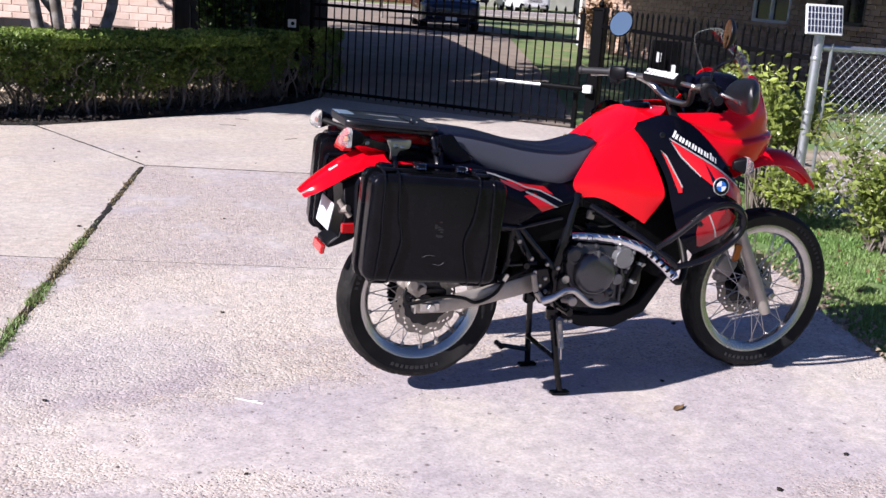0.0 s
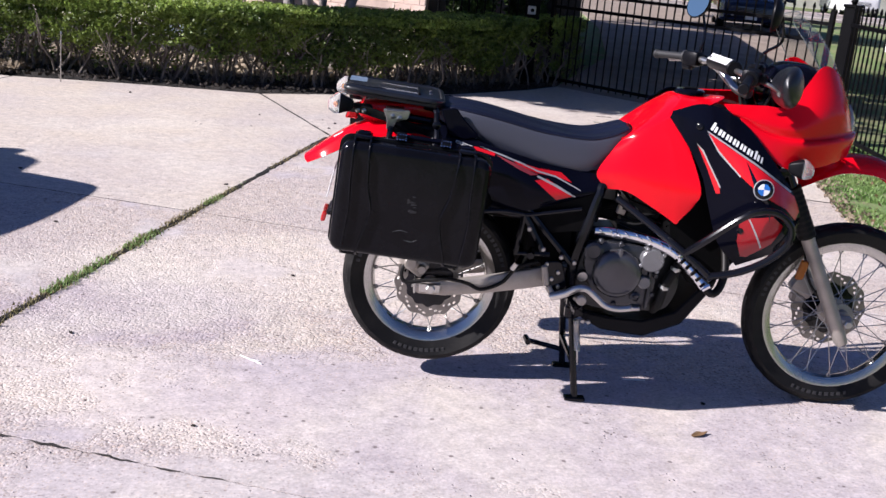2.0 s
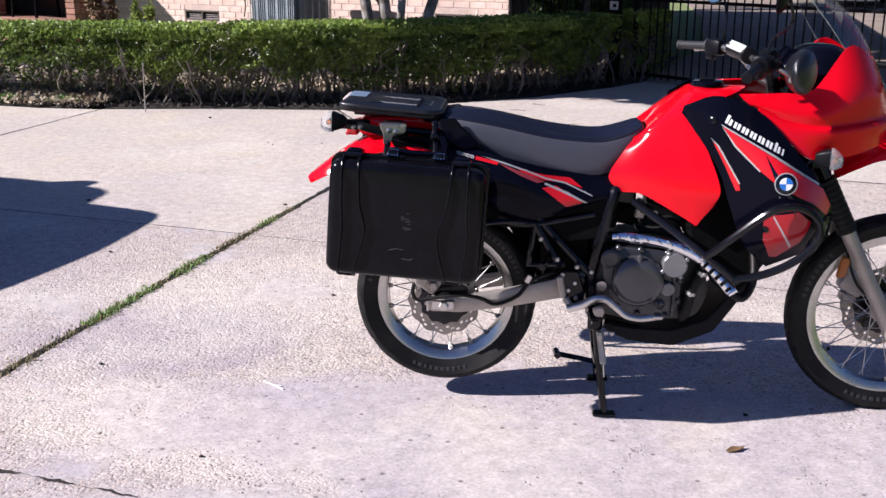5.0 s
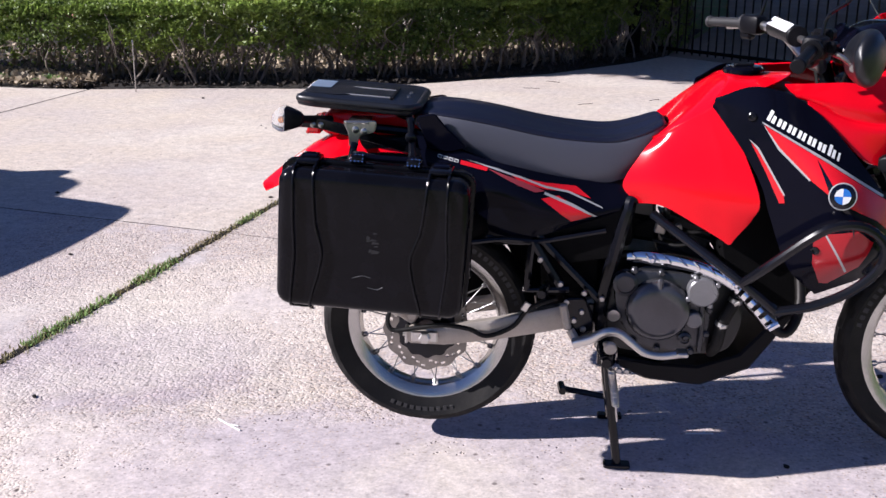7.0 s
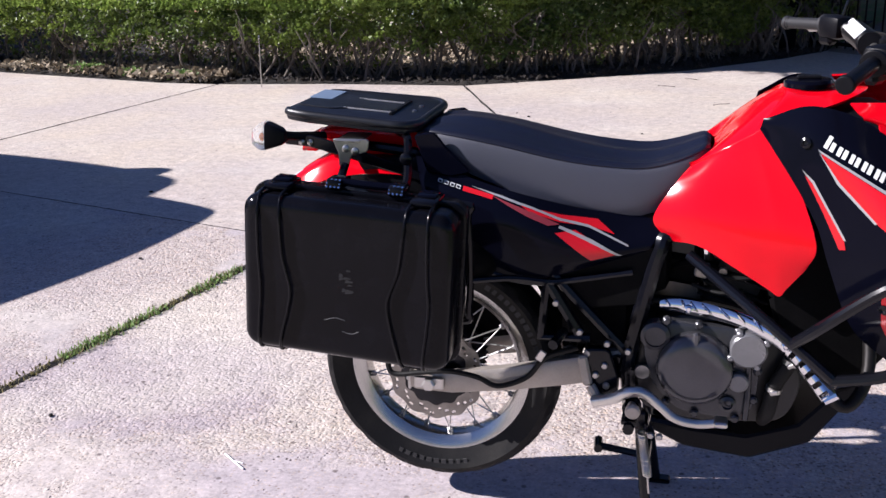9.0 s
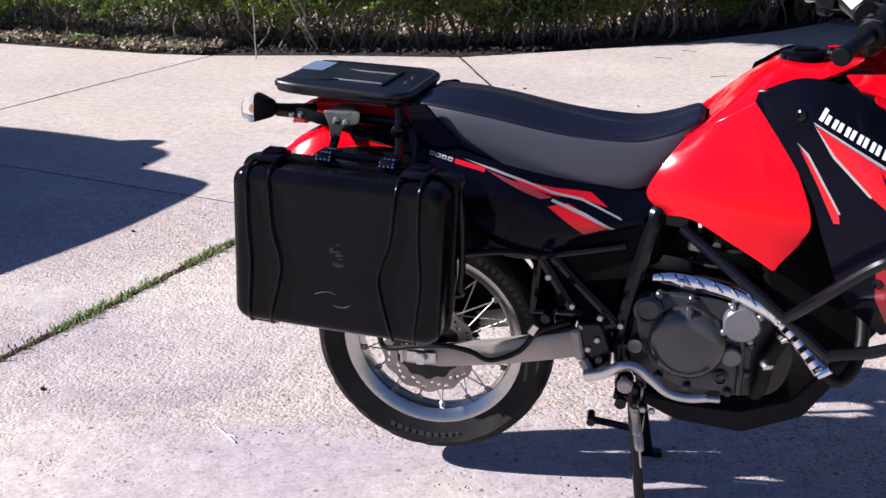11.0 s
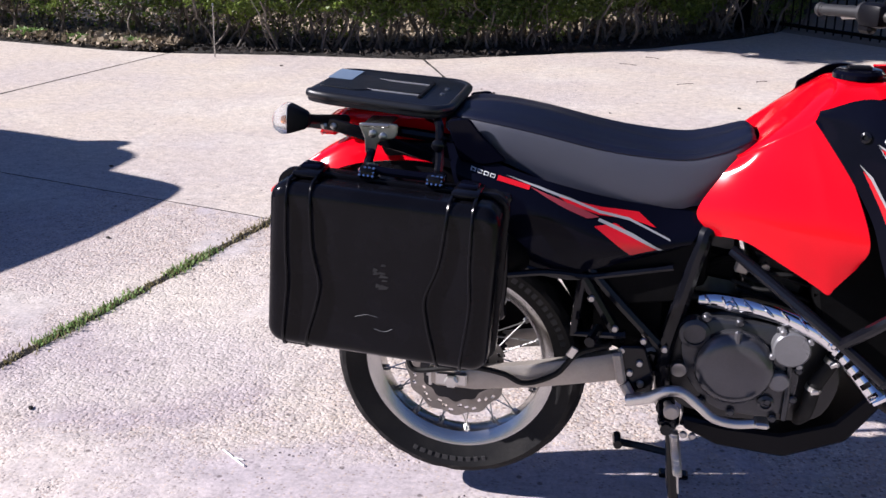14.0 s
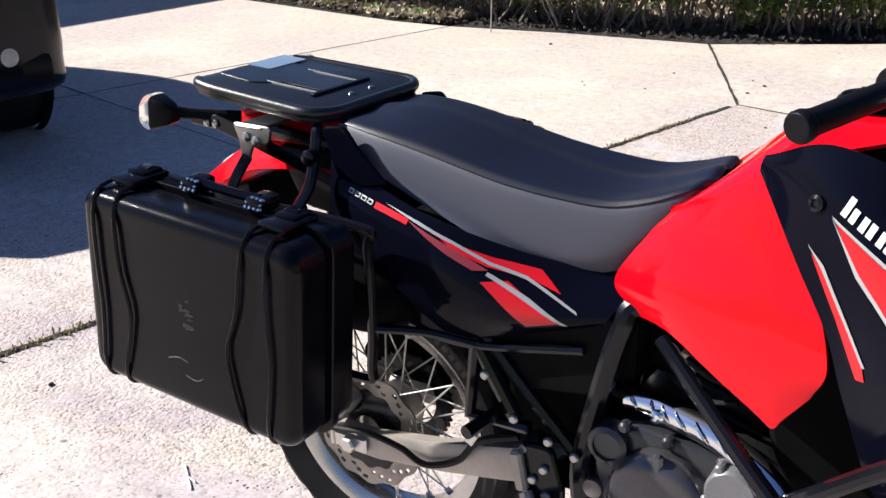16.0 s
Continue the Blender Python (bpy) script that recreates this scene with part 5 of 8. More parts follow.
SHROUD = [[(0.705, -0.177, 1.056), (0.80, -0.217, 1.092), (0.925, -0.235, 1.043), (1.06, -0.275, 0.895), (1.150, -0.25, 0.775), (1.165, -0.21, 0.66)],
          [(0.702, -0.180, 1.048), (0.79, -0.228, 1.030), (0.885, -0.278, 0.950), (0.985, -0.330, 0.845), (1.065, -0.320, 0.715), (1.09, -0.25, 0.625)],
          [(0.700, -0.174, 1.036), (0.768, -0.226, 0.940), (0.820, -0.240, 0.853), (0.850, -0.240, 0.770), (0.905, -0.235, 0.640), (0.985, -0.215, 0.562)]]
COVER = [[(-0.055, -0.120, 0.945), (0.08, -0.150, 0.900), (0.20, -0.166, 0.872), (0.33, -0.140, 0.838), (0.43, -0.120, 0.822), (0.515, -0.112, 0.815)],
         [(-0.030, -0.158, 0.870), (0.10, -0.186, 0.822), (0.20, -0.190, 0.785), (0.30, -0.182, 0.757), (0.40, -0.168, 0.752), (0.49, -0.148, 0.765)],
         [(0.005, -0.150, 0.770), (0.10, -0.166, 0.695), (0.19, -0.166, 0.672), (0.27, -0.160, 0.682), (0.36, -0.156, 0.712), (0.465, -0.146, 0.745)]]
for side in (-1, 1):
    sh, tree = panel("shroud", SHROUD, 40, 26, BLACK_GLOSS, "black plastic tank shroud with red and silver graphics", side)
    decal("red_flash", [(0.812, 1.004), (0.96, 0.922), (1.118, 0.826), (1.150, 0.772), (1.135, 0.745), (1.08, 0.79), (1.045, 0.835), (0.978, 0.838), (0.92, 0.882), (0.85, 0.95)], tree, RED_DEC, sh, side)
    decal("silver_line", [(0.806, 1.012), (0.96, 0.930), (1.125, 0.830), (1.122, 0.825), (0.957, 0.925), (0.812, 1.005)], tree, SILVER, sh, side, 0.002)
    decal("silver_line", [(0.806, 1.010), (0.85, 0.951), (0.92, 0.883), (0.917, 0.880), (0.846, 0.947)], tree, SILVER, sh, side, 0.002)
    decal("black_flash", [(0.93, 0.935), (0.985, 0.845), (1.02, 0.80), (1.03, 0.745), (1.01, 0.80), (0.965, 0.845)], tree, NAVY, sh, side, 0.0022)
    decal("red_dart", [(0.786, 0.958), (0.806, 0.938), (0.868, 0.835), (0.873, 0.815), (0.862, 0.812), (0.826, 0.885)], tree, RED_DEC, sh, side)
    decal("silver_line", [(0.780, 0.968), (0.804, 0.948), (0.872, 0.835), (0.868, 0.834), (0.802, 0.942)], tree, SILVER, sh, side, 0.002)
    decal("red_flash", [(0.945, 0.738), (0.975, 0.750), (1.036, 0.766), (1.078, 0.735), (1.06, 0.665), (1.005, 0.60), (0.985, 0.600), (0.955, 0.66)], tree, RED_SHADED, sh, side)
    decal("silver_line", [(0.968, 0.745), (0.973, 0.745), (1.036, 0.647), (1.032, 0.643)], tree, SILVER, sh, side, 0.002)
    # the maker's name: eight plain bars
    word = new("name_bars")
    word.parent = sh
    w0, w1 = Vector((0.820, 1.026)), Vector((1.004, 0.928))
    run = (w1 - w0).normalized()
    upd = Vector((-run.y, run.x))
    for k in range(8):
        wd_, tall = (0.018, 0.026) if k == 0 else (0.006, 0.025) if k == 7 else (0.019, 0.025 if k == 6 else 0.018)
        a = w0 + run * (0.0262 * k) - upd * 0.010
        strokes = [(0.0, 0.008, 0.0, tall), (0.0115, 0.008, 0.0, min(tall, 0.018))] if k < 7 else [(0.0, 0.006, 0.0, 0.018)]
        for off, wd, b0, b1 in strokes:
            c0 = a + run * off
            q = [c0 + upd * b0, c0 + run * wd + upd * b0, c0 + run * (wd - 0.0015) + upd * b1, c0 - run * 0.0015 + upd * b1]
            decal("name_bar", [(p.x, p.y) for p in q], tree, WHITE, sh, side, 0.002, 1)
    bpy.data.objects.remove(word)
    hit = tree.ray_cast(Vector((0.99, side, 0.851)), Vector((0, -side, 0)))
    badge = new("round_badge")
    badge.parent = sh
    badge.matrix_basis = Matrix.Translation(hit[0] + hit[1] * 0.001 * (1 if hit[1].y * side > 0 else -1)) @ (hit[1] if hit[1].y * side > 0 else -hit[1]).to_track_quat("Z", "Y").to_matrix().to_4x4()
    b = bmesh.new()
    add_lathe(b, [(0.032, 0.0), (0.032, 0.003), (0.030, 0.004), (0.001, 0.004)], (0, 0, 0), "z", 32)
    part("badge_rim", b, NAVY, badge)
    b = bmesh.new()
    add_lathe(b, [(0.0325, 0.001), (0.0335, 0.003), (0.0325, 0.0045), (0.0305, 0.0045)], (0, 0, 0), "z", 32, True)
    part("badge_edge", b, SILVER, badge)
    for k in range(4):
        b = bmesh.new()
        a = [(0, 0)] + [(0.019 * math.cos(t), 0.019 * math.sin(t)) for t in np.linspace(k * math.pi / 2, (k + 1) * math.pi / 2, 8)]
        add_prism(b, a, 0.004, 0.0055, axis="z")
        part("badge_quarter", b, (BLUE, WHITE)[k % 2], badge)
    sc = finish(add_lathe(bmesh.new(), [(0.011, 0.0), (0.011, 0.004), (0.006, 0.006), (0.004, 0.003)], axis="z", n=14), BLACK_STEEL, "panel_screw")
    for x, z in ((0.785, 1.021), (0.955, 0.70)):
        hit = tree.ray_cast(Vector((x, side, z)), Vector((0, -side, 0)))
        if hit[0]:
            nn = hit[1] if hit[1].y * side > 0 else -hit[1]
            piece("panel_screw", sc, sh, Matrix.Translation(hit[0]) @ nn.to_track_quat("Z", "Y").to_matrix().to_4x4())
    cv, tree = panel("side_cover", COVER, 40, 22, BLACK_GLOSS, "black side cover with red stripes", side)
    decal("red_stripe", [(0.20, 0.850), (0.29, 0.828), (0.369, 0.817), (0.408, 0.786), (0.36, 0.801), (0.285, 0.813), (0.22, 0.836)], tree, RED_DEC, cv, side)
    decal("faded_stripe", [(0.135, 0.868), (0.18, 0.852), (0.235, 0.832), (0.288, 0.808), (0.262, 0.806), (0.215, 0.826), (0.17, 0.849)], tree, RED_FADED, cv, side)
    decal("silver_line", [(0.085, 0.886), (0.16, 0.863), (0.225, 0.842), (0.288, 0.816), (0.35, 0.801), (0.440, 0.761), (0.437, 0.766), (0.35, 0.806), (0.288, 0.821), (0.225, 0.847), (0.16, 0.868)], tree, SILVER, cv, side, 0.002)
    decal("silver_line", [(0.288, 0.806), (0.36, 0.776), (0.426, 0.741), (0.416, 0.741), (0.355, 0.770), (0.285, 0.801)], tree, SILVER, cv, side, 0.002)
    decal("red_patch", [(0.278, 0.790), (0.322, 0.796), (0.412, 0.743), (0.358, 0.728)], tree, RED_DEC, cv, side)
    for k in range(4):
        u, w = 0.008 + 0.0145 * k, 0.8985 - 0.0035 * k
        decal("model_bar", [(u, w), (u + 0.0105, w - 0.0027), (u + 0.009, w - 0.0097), (u - 0.0015, w - 0.007)], tree, WHITE, cv, side, 0.002, 1)
        decal("bar_filling", [(u + 0.0012, w - 0.0018), (u + 0.0088, w - 0.0038), (u + 0.0078, w - 0.0081), (u + 0.0002, w - 0.0062)], tree, NAVY, cv, side, 0.0026, 1)
    decal("model_bar", [(0.068, 0.8850), (0.139, 0.8690), (0.136, 0.8600), (0.066, 0.8755)], tree, RED_DEC, cv, side, 0.0022, 1)
    b = bmesh.new()
    add_prism(b, rounded([(0.26, 0.69), (0.45, 0.74), (0.50, 0.77), (0.51, 0.70), (0.47, 0.62), (0.33, 0.60)], 0.02), side * 0.135, side * 0.15, 0.004)
    part("lower_cover", b, SHADED_BLACK, bike)

# front fairing
GALV_EDGE = material("pale acrylic edge", (0.14, 0.16, 0.15), 0.2, vary=0.1)
b = bmesh.new()
F = [[(0.865, -0.185, 1.092), (0.99, -0.188, 1.098), (1.085, -0.178, 1.108), (1.182, -0.150, 1.236), (1.262, -0.105, 1.203), (1.300, 0, 1.194)],
     [(0.885, -0.205, 1.072), (1.00, -0.216, 1.050), (1.11, -0.214, 1.045), (1.222, -0.178, 1.100), (1.302, -0.120, 1.100), (1.345, 0, 1.100)],
     [(0.92, -0.216, 1.045), (1.02, -0.230, 1.000), (1.13, -0.226, 0.988), (1.25, -0.184, 1.000), (1.338, -0.112, 1.010), (1.380, 0, 1.015)],
     [(0.985, -0.240, 0.985), (1.070, -0.246, 0.912), (1.17, -0.212, 0.910), (1.26, -0.165, 0.925), (1.338, -0.098, 0.945), (1.372, 0, 0.950)]]
F[2:3] = [[(x - 0.004, y + 0.012, z + 0.016) for x, y, z in F[2]], [(x + 0.004, y - 0.006, z - 0.004) for x, y, z in F[2]]]
add_grid(b, surface(both(F), 81, 40), 0.005)
part("fairing", b, RED, bike, "glossy red front fairing", smooth=60)
b = bmesh.new()
add_lathe(b, [(0.075, 0.0), (0.073, 0.015), (0.055, 0.03), (0.001, 0.038)], (1.342, 0, 1.035), "x", 32)
part("headlamp", b, LENS_CLEAR, bike)
b = bmesh.new()
W = [[(1.082, -0.085, 1.368), (1.112, -0.05, 1.392), (1.122, 0, 1.398)],
     [(1.125, -0.128, 1.300), (1.185, -0.078, 1.322), (1.210, 0, 1.328)],
     [(1.176, -0.143, 1.228), (1.258, -0.095, 1.212), (1.296, 0, 1.204)],
     [(1.212, -0.160, 1.105), (1.292, -0.104, 1.100), (1.335, 0, 1.095)]]
add_grid(b, surface(both(W), 31, 16), 0.003)
part("windscreen", b, SCREEN, bike, "smoked clear windscreen", smooth=60)
b = bmesh.new()
edge = [(1.177, -0.146, 1.226), (1.125, -0.131, 1.300), (1.082, -0.088, 1.368), (1.112, -0.05, 1.394)]
add_tube(b, edge + [(1.122, 0, 1.400)] + [(x, -y, z) for x, y, z in edge[::-1]], 0.0014, n=6)
part("windscreen_edge", b, GALV_EDGE, bike)
b = bmesh.new()
rows = []
for f in np.linspace(-1, 1, 25):
    w = (1 - abs(f) ** 3.2) ** 0.42
    ring = []
    for q in np.linspace(0, 2 * math.pi, 33)[:-1]:
        cq, sq = math.cos(q), math.sin(q)
        ring.append((1.128 + 0.086 * w * math.copysign(abs(cq) ** 0.75, cq) + 0.02 * sq, 0.126 * f, 1.150 + 0.084 * w * math.copysign(abs(sq) ** 0.75, sq)))
    rows.append(ring)
add_grid(b, np.array(rows), 0.0, True)
part("dashboard", b, BLACK_GLOSS, bike, "black instrument housing", smooth=60)
for y, r in ((-0.055, 0.042), (0.055, 0.042)):
    b = bmesh.new()
    add_lathe(b, [(r, 0.0), (r, 0.02), (r * 0.92, 0.024), (r * 0.9, 0.016), (0.001, 0.016)], (0, 0, 0), "z", 28)
    o = part("gauge", b, [BLACK_GLOSS], bike)
    o.matrix_basis = Matrix.Translation((1.05, y, 1.175)) @ Vector((-0.8, 0, 0.6)).to_track_quat("Z", "Y").to_matrix().to_4x4()
b = bmesh.new()
add_box(b, (1.02, 0, 1.0), (0.30, 0.30, 0.09), 0.02)
part("fairing_core", b, BLACK_MATT, bike)

# front mudguard
b = bmesh.new()
rows = []
for x, z, w, d in ((1.215, 0.845, 0.055, 0.020), (1.285, 0.890, 0.072, 0.022), (1.36, 0.926, 0.078, 0.024), (1.45, 0.934, 0.075, 0.026), (1.525, 0.918, 0.068, 0.026), (1.595, 0.868, 0.055, 0.020), (1.668, 0.795, 0.030, 0.010)):
    rows.append([(x - 0.01, -w, z - d * 2.1), (x, -w * 0.85, z - d), (x, -w * 0.45, z - d * 0.2), (x, 0, z), (x, w * 0.45, z - d * 0.2), (x, w * 0.85, z - d), (x - 0.01, w, z - d * 2.1)])
add_grid(b, surface(rows, 25, 36), 0.004)
part("front_mudguard", b, RED, bike, "high red front mudguard", smooth=60)

# fork
rake = Vector((-0.46, 0, 0.888)).normalized()
for s in (-1, 1):
    low = Vector((1.421, s * 0.098, 0.343))
    leg = new("fork_leg")
    leg.parent = bike
    b = bmesh.new()
    add_tube(b, [tuple(low - rake * 0.088), tuple(low - rake * 0.06), tuple(low + rake * 0.02), tuple(low + rake * 0.30), tuple(low + rake * 0.36)], [0.021, 0.025, 0.0262, 0.0235, 0.0265], n=16, steps=16)
    add_box(b, (1.448, s * 0.095, 0.343), (0.075, 0.036, 0.050), 0.010)
    part("slider", b, ALU_DULL, leg, "bare alloy fork slider")
    b = bmesh.new()
    steps = 20
    rr = [0.031 + 0.002 * (k % 2) for k in range(steps)]
    add_tube(b, [tuple(low + rake * (0.345 + 0.19 * k / (steps - 1))) for k in range(steps)], rr, n=16, steps=steps)
    part("gaiter", b, RUBBER, leg, "black ribbed rubber gaiter", smooth=0)
    b = bmesh.new()
    add_tube(b, [tuple(low + rake * 0.52), tuple(low + rake * 0.86)], 0.021, n=14)
    part("stanchion", b, BLACK_STEEL, leg)
b = bmesh.new()
for k in (0.60, 0.80):
    c = Vector((1.421, 0, 0.343)) + rake * k
    b = bmesh.new()
    add_box(b, tuple(c), (0.07, 0.25, 0.035), 0.01, (0, -27, 0))
    part("fork_yoke", b, BLACK_STEEL, bike)
b = bmesh.new()
add_tube(b, [(1.462, -0.115, 0.344), (1.462, 0.115, 0.344)], 0.011, n=10)
add_lathe(b, [(0.016, -0.112), (0.016, -0.122), (0.012, -0.125)], (1.462, 0, 0.344), "y", 6)
part("front_axle", b, STEEL, bike)
b = bmesh.new()
add_prism(b, rounded([(1.228, 0.505), (1.258, 0.505), (1.270, 0.570), (1.242, 0.577)], 0.008), -0.145, -0.130, 0.004)
part("reflector", b, material("dull amber reflector", (0.34, 0.10, 0.012), 0.2, vary=0.1), bike, "amber reflector")
b = bmesh.new()
add_box(b, (1.36, 0.085, 0.42), (0.09, 0.055, 0.075), 0.014, (0, 30, 0), 2)
add_box(b, (1.345, 0.085, 0.37), (0.05, 0.05, 0.04), 0.01, (0, 10, 0))
part("front_brake_caliper", b, ALU_DULL, bike)
b = bmesh.new()
add_tube(b, [(1.36, 0.085, 0.46), (1.30, 0.09, 0.55), (1.26, 0.09, 0.68), (1.22, 0.06, 0.85), (1.10, 0.05, 1.0)], 0.006, n=7)
part("front_brake_hose", b, RUBBER, bike)
b = bmesh.new()
add_tube(b, [(1.44, -0.07, 0.36), (1.36, -0.075, 0.42), (1.30, -0.08, 0.50), (1.25, -0.08, 0.66), (1.17, -0.06, 0.86)], 0.005, n=7)
part("speedometer_cable", b, RUBBER, bike)

# handlebar and controls
BAR = [(0.775, 0.425, 1.188), (0.865, 0.30, 1.196), (0.925, 0.17, 1.182), (0.975, 0.08, 1.122), (0.985, 0, 1.112), (0.978, -0.08, 1.122), (0.935, -0.17, 1.184), (0.892, -0.32, 1.198), (0.815, -0.50, 1.181)]
handlebar = new("handlebar")
handlebar.parent = bike
b = bmesh.new()
add_tube(b, BAR, 0.0125, n=12)
part("bar", b, ALU, handlebar, "bare alloy handlebar")
b = bmesh.new()
add_tube(b, [(0.905, 0.19, 1.196), (0.898, 0, 1.202), (0.908, -0.20, 1.196)], 0.009, n=10)
part("crossbar", b, ALU, handlebar)
b = bmesh.new()
add_tube(b, [(0.898, -0.135, 1.203), (0.894, -0.02, 1.206), (0.891, 0.09, 1.205)], 0.025, n=20)
for y, s in ((-0.136, -1), (0.091, 1)):
    add_lathe(b, [(0.001, y), (0.020, y), (0.0255, y - s * 0.006)], (0.896, 0, 1.204), "y", 20)
part("bar_pad", b, BLACK_MATT, handlebar, "black bar pad with white bars")
for k in range(9):
    b = bmesh.new()
    add_box(b, (0.877, -0.120 + 0.0245 * k, 1.2235), (0.003, 0.018, 0.028), 0.001, (0, 45, 0))
    part("pad_bar", b, WHITE, handlebar)
for s in (-1, 1):
    b = bmesh.new()
    g0, g1 = (Vector((0.815, -0.50, 1.181)), Vector((0.878, -0.355, 1.198))) if s < 0 else (Vector((0.775, 0.425, 1.188)), Vector((0.858, 0.312, 1.195)))
    add_tube(b, [tuple(g0), tuple(g0.lerp(g1, 0.08)), tuple(g0.lerp(g1, 0.12)), tuple(g0.lerp(g1, 0.9)), tuple(g1)], [0.0150, 0.0150, 0.0140, 0.0140, 0.020], n=14, steps=24)
    ax_ = (g0 - g1).normalized()
    add_tube(b, [tuple(g0 - ax_ * 0.006), tuple(g0 - ax_ * 0.003), tuple(g0 + ax_ * 0.004), tuple(g0 + ax_ * 0.008), tuple(g0 + ax_ * 0.0075), tuple(g0 + ax_ * 0.001)], [0.015, 0.0172, 0.0172, 0.0150, 0.0085, 0.0075], n=20)
    add_tube(b, [tuple(g1 + ax_ * 0.012), tuple(g1 + ax_ * 0.010), tuple(g1 + ax_ * 0.002), tuple(g1)], [0.017, 0.025, 0.025, 0.018], n=20)
    part("grip", b, BLACK_MATT if s < 0 else GRIP_GREY, handlebar)
    b = bmesh.new()
    c = Vector((0.896, -0.315, 1.198)) if s < 0 else Vector((0.872, 0.275, 1.194))
    add_box(b, tuple(c), (0.052, 0.070, 0.055), 0.014, (0, 0, s * 35), 2)
    add_box(b, tuple(c + Vector((-0.012, s * 0.012, -0.028))), (0.03, 0.045, 0.03), 0.008, (0, 0, s * 35))
    add_box(b, tuple(c + Vector((0.03, 0, 0.0))), (0.04, 0.03, 0.03), 0.006, (0, 0, s * 35))
    part("switch_pod", b, BLACK_MATT, handlebar)
    b = bmesh.new()
    rows = [(0.925, -0.29, 1.192), (0.948, -0.35, 1.180), (0.955, -0.40, 1.172), (0.948, -0.44, 1.168)] if s < 0 else [(0.905, 0.26, 1.190), (0.905, 0.32, 1.184), (0.86, 0.40, 1.176), (0.83, 0.44, 1.172)]
    add_tube(b, rows, [0.009, 0.007, 0.006, 0.0085], n=8)
    part("lever", b, ALU, handlebar)
    m = new("mirror")
    m.parent = handlebar
    at = Vector((0.868, 0.30, 1.388)) if s > 0 else Vector((0.918, -0.36, 1.395))
    face = Vector((-0.84, -0.46, 0.30)).normalized() if s > 0 else Vector((-0.93, 0.36, 0.05)).normalized()
    m.matrix_basis = Matrix.Translation(at) @ face.to_track_quat("Z", "Y").to_matrix().to_4x4()
    b = bmesh.new()
    add_lathe(b, [(0.001, -0.026), (0.030, -0.022), (0.050, -0.008), (0.054, 0.0), (0.052, 0.004), (0.050, 0.002), (0.001, 0.002)], (0, 0, 0), "z", 36)
    part("mirror_shell", b, BLACK_MATT, m)
    b = bmesh.new()
    add_lathe(b, [(0.0495, 0.0015), (0.0495, 0.0035), (0.001, 0.0035)], (0, 0, 0), "z", 36)
    part("mirror_glass", b, MIRROR, m, "round mirror glass reflecting blue sky")
    b = bmesh.new()
    foot = Vector((0.908, -0.305, 1.215)) if s < 0 else Vector((0.885, 0.265, 1.210))
    behind = at - face * 0.024
    add_tube(b, [tuple(foot), tuple(foot + Vector((0.012, 0, 0.055))), tuple(behind + Vector((0.015, -s * 0.01, -0.075))), tuple(behind)], 0.0048, n=8)
    part("mirror_stem", b, BLACK_STEEL, handlebar)
b = bmesh.new()
add_box(b, (0.925, -0.265, 1.222), (0.05, 0.06, 0.032), 0.008, (0, 0, -25))
part("brake_reservoir", b, BLACK_MATT, handlebar)
# rounded shell ahead of the throttle grip
b = bmesh.new()
rows = []
for f in np.linspace(-1, 1, 19):
    w = (1 - abs(f) ** 2.6) ** 0.45 + 0.002
    rows.append([(0.985 + 0.014 * f - 0.03 * f * f + 0.036 * w * math.cos(q), -0.42 + 0.098 * f, 1.188 - 0.008 * f + 0.064 * w * math.sin(q)) for q in np.linspace(0, 2 * math.pi, 29)[:-1]])
add_grid(b, np.array(rows), 0.0, True)
part("hand_guard", b, RACK, handlebar, "glossy black rounded hand guard", smooth=60)
b = bmesh.new()
add_tube(b, [(0.915, -0.30, 1.195), (0.955, -0.32, 1.192), (0.985, -0.36, 1.188)], 0.008, n=8)
part("guard_arm", b, BLACK_STEEL, handlebar)
for y, q in ((-0.22, (1.05, -0.14, 1.08)), (0.2, (1.05, 0.14, 1.10)), (0.24, (1.02, 0.10, 1.05)), (-0.25, (1.0, -0.12, 1.02)), (-0.28, (1.06, -0.10, 1.12))):
    b = bmesh.new()
    add_tube(b, [(0.89, y, 1.18), (0.95, y * 0.95, 1.175 + 0.05 * abs(y)), (1.01, y * 0.8, 1.16), q], 0.0045, n=6)
    part("cable", b, RUBBER, handlebar)

